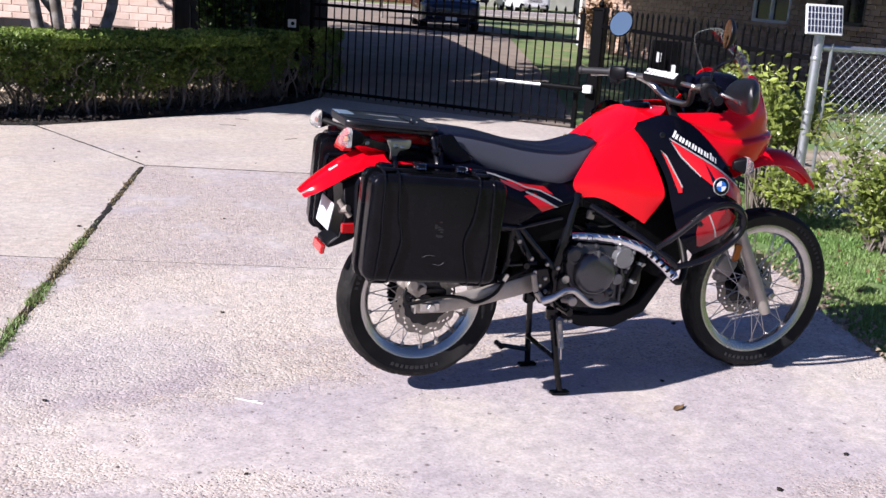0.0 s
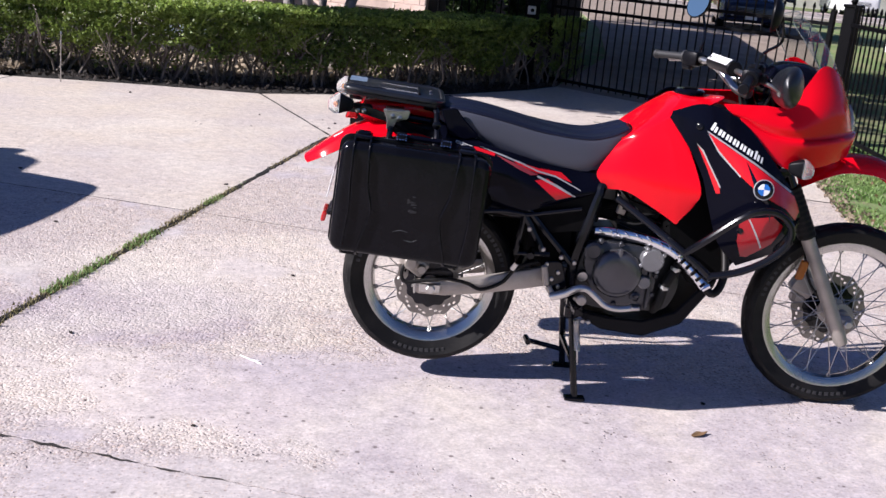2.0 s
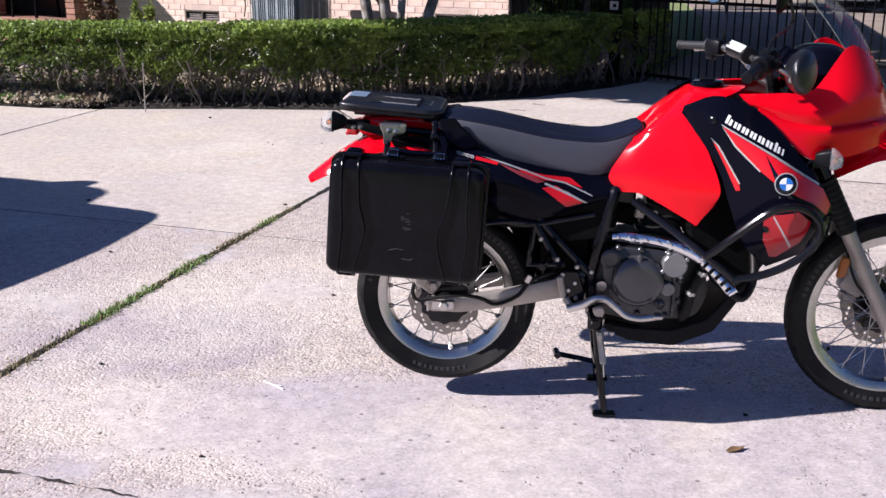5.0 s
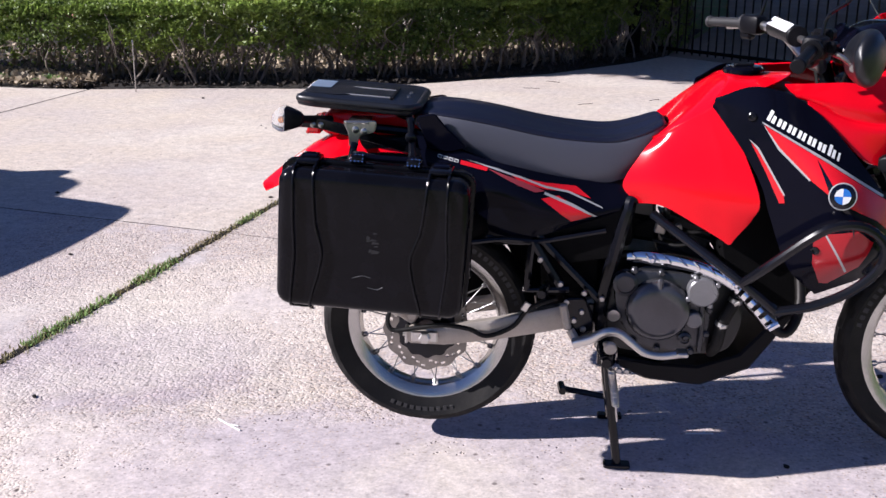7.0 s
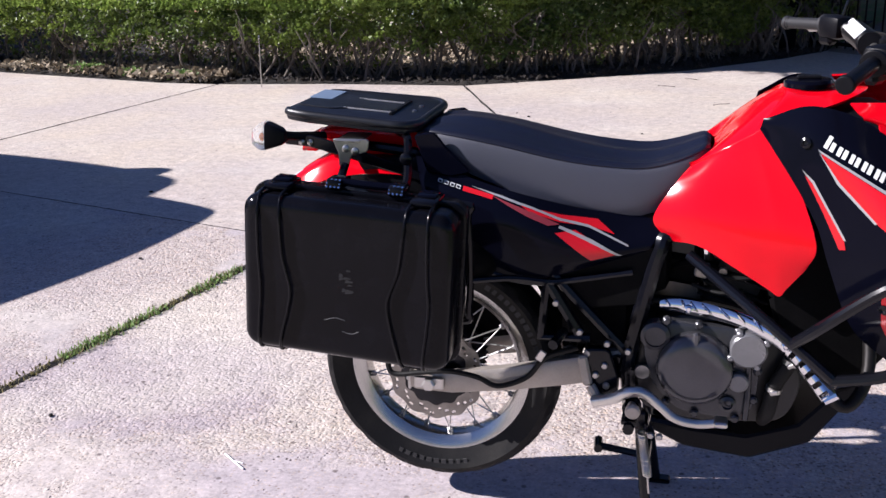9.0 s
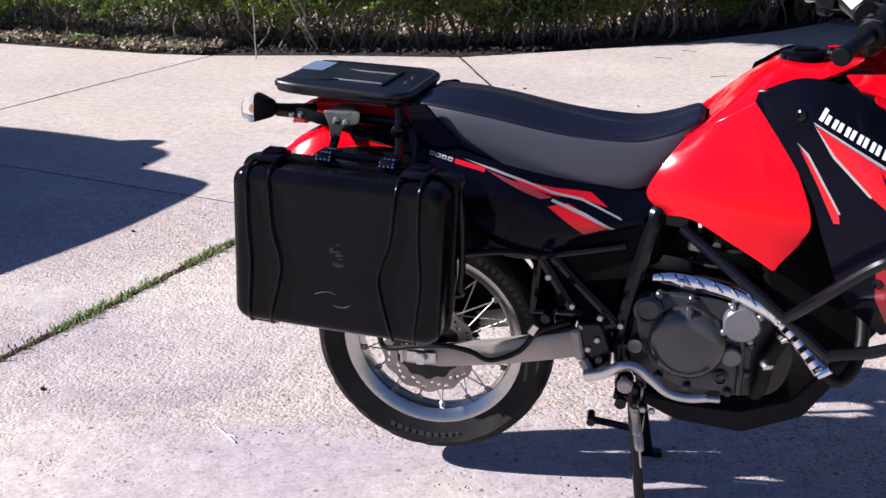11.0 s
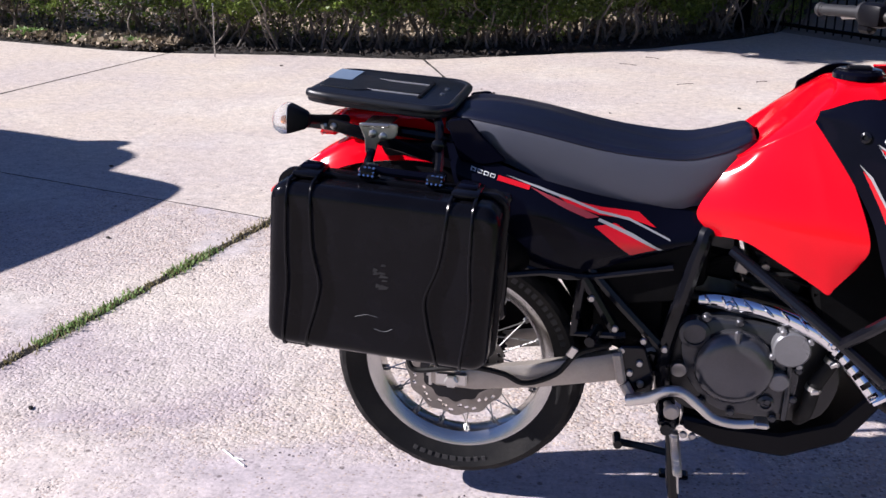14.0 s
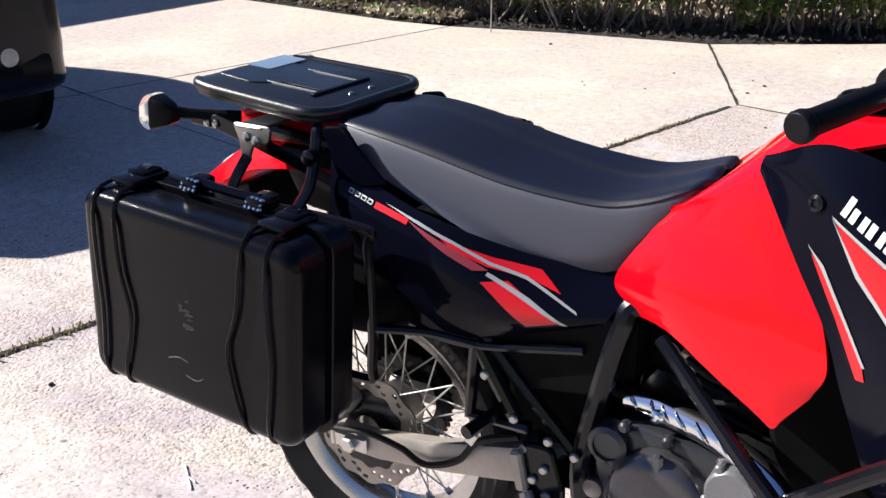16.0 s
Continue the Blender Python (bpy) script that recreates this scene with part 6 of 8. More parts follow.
# front and rear indicators
def indicator(root, tip, aim, name="indicator"):
    o = new(name)
    o.parent = bike
    root, tip, aim = Vector(root), Vector(tip), Vector(aim).normalized()
    bb = bmesh.new()
    add_tube(bb, [tuple(root), tuple(root.lerp(tip, 0.55)), tuple(tip)], [0.013, 0.010, 0.013], n=10)
    part("stalk", bb, RUBBER, o)
    mm = Matrix.Translation(tip) @ aim.to_track_quat("Z", "Y").to_matrix().to_4x4()

    def loft(stations):
        """A box-like shell: rounded sections of half width, half height and drop along the aim."""
        made = bmesh.new()
        rows_ = []
        for along, hw_, hh_, drop in stations:
            r_ = min(hw_, hh_) * 0.45
            ring_ = rounded([(-hw_, -hh_ - drop), (hw_, -hh_ - drop), (hw_ * 0.86, hh_ - drop), (-hw_ * 0.86, hh_ - drop)], r_, 4)
            rows_.append([(q_[0], q_[1], along) for q_ in ring_])
        grid_ = np.array(rows_)
        add_grid(made, grid_, wrap=True)
        for row_ in (grid_[0], grid_[-1]):
            made.faces.new([made.verts.new(q_) for q_ in row_])
        bmesh.ops.remove_doubles(made, verts=made.verts[:], dist=0.00001)
        bmesh.ops.recalc_face_normals(made, faces=made.faces[:])
        return made

    part("body", loft([(-0.046, 0.010, 0.012, 0), (-0.038, 0.016, 0.019, 0), (-0.012, 0.024, 0.028, 0), (-0.003, 0.026, 0.031, 0)]), BLACK_MATT, o, "black plastic housing", smooth=40).matrix_basis = mm
    part("reflector_bowl", loft([(-0.0028, 0.0245, 0.0295, 0), (-0.0016, 0.0245, 0.0295, 0)]), LAMP_BOWL, o, "silvery reflector").matrix_basis = mm
    part("lens", loft([(-0.0012, 0.0255, 0.0315, 0), (0.006, 0.0265, 0.0325, 0), (0.014, 0.025, 0.030, 0.001), (0.030, 0.017, 0.018, 0.005), (0.034, 0.010, 0.010, 0.006)]), LENS_GLASS, o, "clear ribbed lens", smooth=22).matrix_basis = mm
    bb = bmesh.new()
    bmesh.ops.create_icosphere(bb, subdivisions=2, radius=0.0095, matrix=Matrix.Translation((0, -0.004, 0.010)) @ Matrix.Diagonal((1, 1, 0.8, 1)))
    part("bulb", bb, LENS_AMBER, o, "amber bulb").matrix_basis = mm
    return o


for s in (-1, 1):
    indicator((-0.285, s * 0.10, 0.972), (-0.380, s * 0.214, 0.997), (-1, 0, 0.05))
    indicator((1.09, s * 0.19, 0.93), (1.135, s * 0.262, 0.915), (1, s * 0.25, 0))

# tail
b = bmesh.new()
rows = []
for x, z, w, d in ((-0.495, 0.778, 0.045, 0.012), (-0.45, 0.815, 0.070, 0.020), (-0.40, 0.852, 0.080, 0.026), (-0.34, 0.892, 0.084, 0.030), (-0.27, 0.922, 0.086, 0.034), (-0.16, 0.938, 0.088, 0.036), (-0.02, 0.930, 0.090, 0.036)):
    rows.append([(x + 0.012, -w, z - d * 1.5), (x + 0.004, -w * 0.80, z - d * 0.80), (x, -w * 0.58, z - d * 0.22), (x, 0, z), (x, w * 0.58, z - d * 0.22), (x + 0.004, w * 0.80, z - d * 0.80), (x + 0.012, w, z - d * 1.5)])
add_grid(b, surface(rows, 21, 30), 0.004)
mud = part("rear_mudguard", b, RED, bike, "red rear mudguard with a small white sticker", smooth=40)
b = bmesh.new()
add_box(b, (-0.385, -0.028, 0.864), (0.036, 0.026, 0.003), 0.001, (0, -34, 0))
part("sticker", b, WHITE, mud)
b = bmesh.new()
add_prism(b, rounded([(-0.335, 0.955), (-0.30, 0.988), (-0.05, 0.998), (-0.03, 0.925), (-0.30, 0.925)], 0.015), -0.075, 0.075, 0.012, 2)
part("tail_cowl", b, RED, bike, "red tail cowl under the rack")
b = bmesh.new()
add_prism(b, rounded([(-0.22, 0.925), (0.0, 0.93), (0.02, 0.80), (-0.16, 0.815)], 0.02), -0.085, 0.085, 0.008, 2)
part("tail_frame_cover", b, BLACK_MATT, bike)
for s in (-1, 1):
    b = bmesh.new()
    add_prism(b, rounded([(-0.050, 0.996), (0.0, 1.004), (0.030, 0.966), (0.085, 0.914), (0.035, 0.902), (-0.019, 0.911)], 0.010), s * 0.150, s * 0.158, 0.003)
    part("grab_panel", b, BLACK_GLOSS, bike)
b = bmesh.new()
add_prism(b, rounded([(-0.365, 0.925), (-0.352, 0.962), (-0.325, 0.968), (-0.325, 0.925)], 0.006), -0.055, 0.055, 0.006)
part("tail_lamp", b, LENS_RED, bike, "red tail lamp")
b = bmesh.new()
add_prism(b, [(-0.36, 0.82), (-0.30, 0.84), (-0.27, 0.70), (-0.31, 0.62), (-0.36, 0.60), (-0.405, 0.585), (-0.41, 0.60), (-0.37, 0.63), (-0.35, 0.70)], -0.075, 0.075, 0.006)
part("plate_holder", b, BLACK_MATT, bike)
b = bmesh.new()
add_box(b, (-0.40, 0.0, 0.70), (0.004, 0.17, 0.095), 0.001, (0, 12, 0))
part("number_plate", b, WHITE, bike, "white number plate")
b = bmesh.new()
add_box(b, (-0.335, -0.085, 0.66), (0.055, 0.016, 0.036), 0.004)
part("side_reflector", b, LENS_RED, bike, "red side reflector")
b = bmesh.new()
add_box(b, (-0.418, 0, 0.578), (0.016, 0.12, 0.035), 0.004, (0, 12, 0))
part("rear_reflector", b, LENS_RED, bike)
b = bmesh.new()
add_tube(b, [(-0.36, -0.06, 0.72), (-0.34, -0.09, 0.73)], 0.014, n=10)
add_tube(b, [(-0.37, -0.07, 0.755), (-0.33, -0.08, 0.70)], 0.010, n=8)
part("plate_lamp", b, ALU_DULL, bike)

# carrier plate and pannier frames
carrier = new("luggage_rack")
carrier.parent = bike
tagged(carrier, "black moulded luggage rack behind the seat")
TOP = rounded([(-0.372, -0.130), (-0.362, 0.135), (-0.32, 0.155), (-0.075, 0.172), (-0.045, 0.135), (-0.045, -0.12), (-0.075, -0.160), (-0.32, -0.148)], 0.035, 5)
# the plate rises a little towards the tail
RISE = Matrix.Translation((-0.05, 0, 1.006)) @ Matrix.Rotation(radians(4.3), 4, "Y") @ Matrix.Translation((0.05, 0, -1.006))
b = bmesh.new()
add_prism(b, TOP, 0.994, 1.020, 0.006, 2, axis="z")
part("rack_plate", b, RACK, carrier).matrix_basis = RISE
b = bmesh.new()
loop = np.array([(x * 0.985 - 0.003, y * 0.965, 1.013) for x, y in TOP[8:] + TOP[:3]])
run = np.concatenate([[0], np.cumsum(np.linalg.norm(np.diff(loop, axis=0), axis=1))])
loop = [tuple(np.interp(s, run, loop[:, k]) for k in range(3)) for s in np.linspace(0, run[-1], 90)]
add_tube(b, loop, 0.0105, n=16)
part("rack_rim", b, RACK, carrier, "glossy rounded rim").matrix_basis = RISE
b = bmesh.new()
add_prism(b, rounded([(-0.36, -0.075), (-0.36, 0.075), (-0.27, 0.085), (-0.22, 0.045), (-0.13, 0.045), (-0.13, -0.045), (-0.22, -0.045), (-0.27, -0.085)], 0.012), 1.0195, 1.0225, 0.001, axis="z")
part("rack_panel", b, RACK, carrier).matrix_basis = RISE
for y in (-0.06, 0.06):
    b = bmesh.new()
    add_prism(b, rounded([(-0.25, y - 0.0008), (-0.13, y - 0.0008), (-0.13, y + 0.0008), (-0.25, y + 0.0008)], 0.0004), 1.0195, 1.0232, 0.0003, axis="z")
    part("rack_line", b, SILVER, carrier).matrix_basis = RISE
b = bmesh.new()
add_box(b, (-0.125, 0, 1.022), (0.010, 0.17, 0.007), 0.002)
part("rack_rib", b, BLACK_MATT, carrier).matrix_basis = RISE
b = bmesh.new()
add_prism(b, rounded([(-0.362, 0.010), (-0.362, 0.120), (-0.305, 0.122), (-0.305, 0.010)], 0.004), 1.0226, 1.0236, axis="z")
part("sticker", b, material("faded blue sticker", (0.22, 0.30, 0.42), 0.3, vary=0.1), carrier, "faded blue sticker").matrix_basis = RISE
stud = finish(add_lathe(bmesh.new(), [(0.006, 0.0), (0.006, 0.003), (0.0035, 0.0045)], axis="z", n=10), STEEL, "rack_bolt")
for x, y in ((-0.085, -0.02), (-0.085, 0.04)):
    piece("rack_bolt", stud, carrier, RISE @ Matrix.Translation((x, y, 1.020)))
for s in (-1, 1):
    b = bmesh.new()
    add_prism(b, rounded([(-0.24, 0.985), (-0.15, 0.985), (-0.155, 0.955), (-0.195, 0.945), (-0.205, 0.915), (-0.225, 0.915), (-0.225, 0.95)], 0.008), s * 0.165, s * 0.172, 0.002)
    add_box(b, (-0.20, s * 0.13, 0.98), (0.06, 0.09, 0.006), 0.002)
    part("rack_bracket", b, STEEL, carrier, "bare metal bracket")
    b = bmesh.new()
    add_prism(b, [(-0.365, 0.982), (-0.30, 0.985), (-0.215, 0.965), (-0.03, 0.905), (-0.03, 0.885), (-0.225, 0.938), (-0.305, 0.958), (-0.365, 0.962)], s * 0.143, s * 0.149, 0.002)
    part("lamp_bar", b, BLACK_STEEL, carrier, "black flat bar carrying the lamps")
    for x in (-0.322, -0.301):
        piece("rack_bolt", stud, carrier, Matrix.Translation((x, s * 0.149, 0.969)) @ pose(0, 0, 0, -90 * s) @ Matrix.Diagonal((1.3, 1.3, 1.3, 1)))
    for x, z in ((-0.184, 0.957), (-0.206, 0.962)):
        piece("rack_bolt", stud, carrier, Matrix.Translation((x, s * 0.172, z)) @ pose(0, 0, 0, -90 * s) @ Matrix.Diagonal((1.5, 1.5, 1.3, 1)))
    b = bmesh.new()
    add_tube(b, [(-0.10, s * 0.10, 0.99), (-0.068, s * 0.145, 0.988), (-0.062, s * 0.16, 0.955), (-0.058, s * 0.185, 0.90), (-0.066, s * 0.215, 0.86)], 0.010, n=8)
    add_lathe(b, [(0.014, s * 0.165), (0.014, s * 0.182), (0.008, s * 0.186)], (-0.062, 0, 0.945), "y", 12)
    add_tube(b, [(-0.21, s * 0.17, 0.925), (-0.215, s * 0.20, 0.89), (-0.22, s * 0.22, 0.85)], 0.010, n=8)
    add_tube(b, [(-0.34, s * 0.225, 0.86), (0.06, s * 0.225, 0.86), (0.09, s * 0.225, 0.82), (0.09, s * 0.225, 0.62), (0.05, s * 0.225, 0.58), (-0.30, s * 0.225, 0.60), (-0.34, s * 0.225, 0.64), (-0.35, s * 0.225, 0.82), (-0.34, s * 0.225, 0.86)], 0.009, n=8)
    add_tube(b, [(0.09, s * 0.225, 0.68), (0.18, s * 0.19, 0.68), (0.26, s * 0.165, 0.668)], 0.008, n=8)
    part("pannier_frame", b, BLACK_STEEL, carrier)


# ---------------------------------------------------------------- hard cases hung on the machine
def hard_case(side):
    o = thing("hard_case", "scuffed black moulded hard case hung beside the rear wheel", "luggage case", group="hard cases on the motorcycle")
    tilt = Matrix.Translation((-0.133, 0, 0.728)) @ Matrix.Rotation(radians(4.0), 4, "Y")
    L, Hh = 0.465, 0.350

    def shell(y0, y1, grow, bev):
        """Half a case: rounded rectangle rings, drawn in over the outer edge."""
        def ring(d, y):
            l, h = L / 2 + grow - d, Hh / 2 + grow - d
            rad = max(0.036 - d, 0.008)
            return [tuple(tilt @ Vector((cx + rad * math.cos(a_), side * y, cz + rad * math.sin(a_))))
                    for cx, cz, q in ((l - rad, h - rad, 0), (-l + rad, h - rad, 1), (-l + rad, -h + rad, 2), (l - rad, -h + rad, 3))
                    for a_ in np.linspace(q * math.pi / 2, (q + 1) * math.pi / 2, 8)]
        e = max(bev, 0.003)
        rings = [ring(e, y0), ring(0, y0 + e * 0.4)] + [ring(e * (1 - math.cos(t)), y1 - e + e * math.sin(t)) for t in np.linspace(0, math.pi / 2, 7)]
        bb = bmesh.new()
        g_ = np.array(rings)
        add_grid(bb, g_, wrap=True)
        for row in (g_[0], g_[-1]):
            bb.faces.new([bb.verts.new(q) for q in row])
        bmesh.ops.remove_doubles(bb, verts=bb.verts[:], dist=0.00001)
        return bb

    part("base_shell", shell(0.280, 0.332, 0.0, 0.012), CASE, o)
    part("seam_rim", shell(0.330, 0.348, 0.008, 0.003), CASE, o)
    part("lid", shell(0.3485, 0.430, 0.0, 0.024), CASE, o, "scuffed black lid")

    def put(p):
        return tuple(tilt @ Vector((p[0], side * p[1], p[2])))

    hz = Hh / 2
    for x0, wob in ((-0.194, 0.006), (-0.146, 0.022), (0.130, -0.026), (0.178, 0.008)):
        bb = bmesh.new()
        line_ = [(x0, 0.36, hz + 0.006), (x0, 0.40, hz + 0.006), (x0, 0.423, hz - 0.006), (x0 + wob * 0.1, 0.435, hz - 0.045), (x0 + wob * 0.4, 0.436, 0.05), (x0 + wob * 1.2, 0.436, -0.02),
                 (x0 + wob, 0.436, -0.07), (x0 + wob * 0.3, 0.435, -hz + 0.04), (x0, 0.423, -hz + 0.006), (x0, 0.40, -hz - 0.006), (x0, 0.36, -hz - 0.006)]
        add_tube(bb, [put(p) for p in line_], 0.0036, n=8, steps=70)
        part("rib", bb, CASE, o)
    for x0 in (-0.170, 0.154):
        for z in (hz + 0.009, -hz - 0.009):
            bb = bmesh.new()
            tmp = bmesh.new()
            add_box(tmp, (x0, side * 0.35, z), (0.056, 0.085, 0.013), 0.005, segments=2)
            for v in tmp.verts:
                v.co = tilt @ v.co
            merge(bb, tmp)
            part("hinge_block", bb, CASE, o)
        bb = bmesh.new()
        tmp = bmesh.new()
        add_box(tmp, (x0, side * 0.337, hz + 0.017), (0.040, 0.044, 0.008), 0.003, segments=2)
        add_box(tmp, (x0, side * 0.337, hz + 0.021), (0.026, 0.012, 0.005), 0.002)
        for v in tmp.verts:
            v.co = tilt @ v.co
        merge(bb, tmp)
        part("latch", bb, BLACK_GLOSS, o)
    for x0 in (-0.054, 0.085):
        bb = bmesh.new()
        tmp = bmesh.new()
        add_box(tmp, (x0, side * 0.330, hz + 0.017), (0.036, 0.05, 0.026), 0.007, segments=2)
        for v in tmp.verts:
            v.co = tilt @ v.co
        merge(bb, tmp)
        mount = part("handle_mount", bb, CASE, o)
        for k in range(4):
            for j in range(3):
                if (k, j) != (0, 2):
                    piece("bolt", stud_mesh, mount, tilt @ Matrix.Translation((x0 - 0.0135 + 0.009 * k, side * (0.3475 + 0.0035 * (2 - j)), hz + 0.014 + 0.007 * j)) @ Matrix.Rotation(radians(-62 * side), 4, "X"))
    bb = bmesh.new()
    add_tube(bb, [put((-0.054, 0.335, hz + 0.024)), put((-0.02, 0.335, hz + 0.022)), put((0.05, 0.335, hz + 0.022)), put((0.085, 0.335, hz + 0.024))], 0.0085, n=10)
    part("handle", bb, BLACK_GLOSS, o)
    for z in (0.0, 0.006):
        bb = bmesh.new()
        add_tube(bb, [put((-0.042, 0.4302, -0.086)), put((-0.018, 0.4302, -0.078)), put((0.004, 0.4302, -0.081))] if z else [put((-0.002, 0.4302, -0.107)), put((0.020, 0.4302, -0.110)), put((0.036, 0.4302, -0.102))], 0.0006, n=5)
        part("scratch", bb, SCRATCH, o, "pale curved scratch")
    r = random.Random(41)
    for k in range(9):
        bb = bmesh.new()
        cx, cz = 0.004 + r.uniform(-0.012, 0.014), 0.004 + r.uniform(-0.030, 0.030)
        ln_, wd_ = r.uniform(0.010, 0.022), r.uniform(0.002, 0.005)
        add_prism(bb, rounded([(cx - ln_ / 2, cz - wd_), (cx + ln_ / 2, cz - wd_ * 0.4), (cx + ln_ / 2, cz + wd_ * 0.3), (cx - ln_ * 0.3, cz + wd_)], 0.0012), side * 0.4302, side * (0.4304 + 0.00006 * k))
        for v in bb.verts:
            v.co = tilt @ v.co
        part("scuff", bb, SCUFF, o, "pale grey scuff")
    return o


SCUFF = material("grey scuff", (0.020, 0.021, 0.025), 0.5, vary=0.5, scale=160, second=(0.007, 0.007, 0.009), amount=0.7, fine=700)
stud_mesh = finish(add_lathe(bmesh.new(), [(0.0034, -0.004), (0.0034, 0.0016), (0.0024, 0.0030), (0.0004, 0.0034)], axis="z", n=8), CHROME, "bolt")
hard_case(-1)
hard_case(1)

# ---------------------------------------------------------------- brickwork
BL, BH, JT = 0.245, 0.092, 0.011
brick_cache = {}


def brick_mesh(width, depth, mats):
    key = (round(width, 2), depth, mats.name)
    if key not in brick_cache:
        bb = bmesh.new()
        add_box(bb, (0, 0, 0), (round(width, 2), depth, BH - JT), 0.004)
        brick_cache[key] = finish(bb, mats, "brick", 0)
    return brick_cache[key]


def brick_wall(parent, m, length, z0, z1, mats, near, openings=(), depth=0.10, pierced=None, core=True, limit=300):
    """Running-bond bricks along local x from 0 to length, face at y = 0; near(x, z): which bricks are pieces of their own."""
    rest = bmesh.new()
    made = 0
    rows = int(round((z1 - z0) / BH))
    holes = []
    for j in range(rows):
        z = z0 + (j + 0.5) * BH
        x = -BL / 2 if j % 2 else 0.0
        k = 0
        while x < length - 0.02:
            a, b = max(x, 0.0), min(x + BL, length)
            spans = [(a, b)]
            for o0, o1, p0, p1 in openings:
                if p0 - BH * 0.5 < z < p1 + BH * 0.5:
                    cut = []
                    for s, e in spans:
                        if e <= o0 or s >= o1:
                            cut.append((s, e))
                        else:
                            if s < o0:
                                cut.append((s, o0))
                            if e > o1:
                                cut.append((o1, e))
                    spans = cut
            if pierced and pierced(j, k, (a + b) / 2):
                holes.append((a, b, z))
                spans = []
            for s, e in spans:
                if e - s < 0.045:
                    continue
                mesh = brick_mesh(e - s - JT, depth, mats)
                mm = m @ Matrix.Translation(((s + e) / 2, depth / 2 + random.uniform(-0.002, 0.002), z))
                if near((s + e) / 2, z) and made < limit:
                    piece("brick", mesh, parent, mm)
                    made += 1
                else:
                    tmp = bmesh.new()
                    tmp.from_mesh(mesh)
                    merge(rest, tmp, mm)
            x += BL
            k += 1
    if rest.verts:
        part("brickwork", rest, mats, parent, smooth=0, kind="stuff")
    else:
        rest.free()
    if core:
        xs = sorted({0.0, length} | {v for o in openings for v in o[:2]} | {v for h in holes for v in h[:2]})
        zs = sorted({z0, z1} | {v for o in openings for v in o[2:]} | {h[2] - BH / 2 for h in holes} | {h[2] + BH / 2 for h in holes})
        g = np.array([[tuple(m @ Vector((x, 0.006, z))) for x in xs] for z in zs])

        def solid(j, k):
            x, z = (xs[k] + xs[k + 1]) / 2, (zs[j] + zs[j + 1]) / 2
            return not any(o[0] < x < o[1] and o[2] < z < o[3] for o in openings) and not any(h[0] < x < h[1] and abs(z - h[2]) < BH / 2 for h in holes)
        bb = bmesh.new()
        add_holed(bb, g, depth - 0.012, solid)
        part("mortar_wall", bb, MORTAR, parent, smooth=0)


CONCRETE_TRIM = material("pale foundation concrete", (0.55, 0.49, 0.42), 0.9, vary=0.12, scale=3, fine=80, bump=0.002)
FRAME_WHITE = material("white window paint", (0.78, 0.78, 0.77), 0.4, vary=0.05)
FRAME_GREY = material("weathered window paint", (0.30, 0.29, 0.28), 0.5, vary=0.1)
FRAME_DARK = material("brown window metal", (0.10, 0.075, 0.06), 0.5, vary=0.1)
GLASS_DARK = material("dark window glass", (0.02, 0.022, 0.025), 0.05, vary=0.1, rough_vary=0.02)
SHINGLE = material("brown roof shingles", (0.11, 0.09, 0.075), 0.9, vary=0.25, scale=5, fine=40, bump=0.01)
PAINT_BROWN = material("brown painted boards", (0.085, 0.055, 0.045), 0.7, vary=0.2, scale=4, fine=60)

# the house behind the hedge: local x runs along its front, to the right; y goes inwards
house = thing("house", "low pink-tan brick house with shingled roof", "house", (0.10, 10.72, 0.0), -24.3)
S0 = -7.68
WIN1, WIN2 = (-5.80, -4.62, 1.20, 2.30), (-1.36, -0.26, 1.24, 2.30)
VENT1, VENT2 = (-5.64, -4.95, 0.40, 0.555), (-1.12, -0.50, 0.50, 0.645)
shift = lambda o: (o[0] - S0, o[1] - S0, o[2], o[3])
brick_wall(house, Matrix.Translation((S0, 0, 0)), -S0, 0.36, 2.60, BRICK, lambda x, z: z < 1.75 and x > 2.9, [shift(o) for o in (WIN1, WIN2, VENT1, VENT2)])
b = bmesh.new()
add_box(b, (S0 / 2, 0.06, 0.165), (-S0, 0.16, 0.385), 0.01)
part("foundation", b, CONCRETE_TRIM, house, "pale concrete foundation")
b = bmesh.new()
add_prism(b, [(-20.0, 0.12), (0.0, 0.12), (0.0, 4.5), (-20.0, 4.5)], 0.05, 2.5, axis="z")
part("house_body", b, PAINT_BROWN, house, "plain shaded side walls", smooth=0)
b = bmesh.new()
rows = [[(-20.6, -0.55, 2.52), (0.5, -0.55, 2.52)], [(-20.6, 2.3, 3.05), (0.5, 2.3, 3.05)], [(-20.6, 5.1, 2.52), (0.5, 5.1, 2.52)]]
add_grid(b, np.array(rows), 0.12)
part("roof", b, SHINGLE, house, "brown shingled roof", smooth=0)
b = bmesh.new()
add_prism(b, [(0.0, 2.0), (0.30, 2.0), (0.30, 4.5), (0.0, 4.5)], 0.0, 2.5, axis="z")
part("garage_wing", b, PAINT_BROWN, house, "dark brown shaded wing", smooth=0)
b = bmesh.new()
for x in (-19.9, 0.0):
    add_prism(b, [(0.15, 2.48), (4.4, 2.48), (2.3, 2.96)], x - 0.05, x + 0.05, axis="x")
part("gable", b, PAINT_BROWN, house, smooth=0)


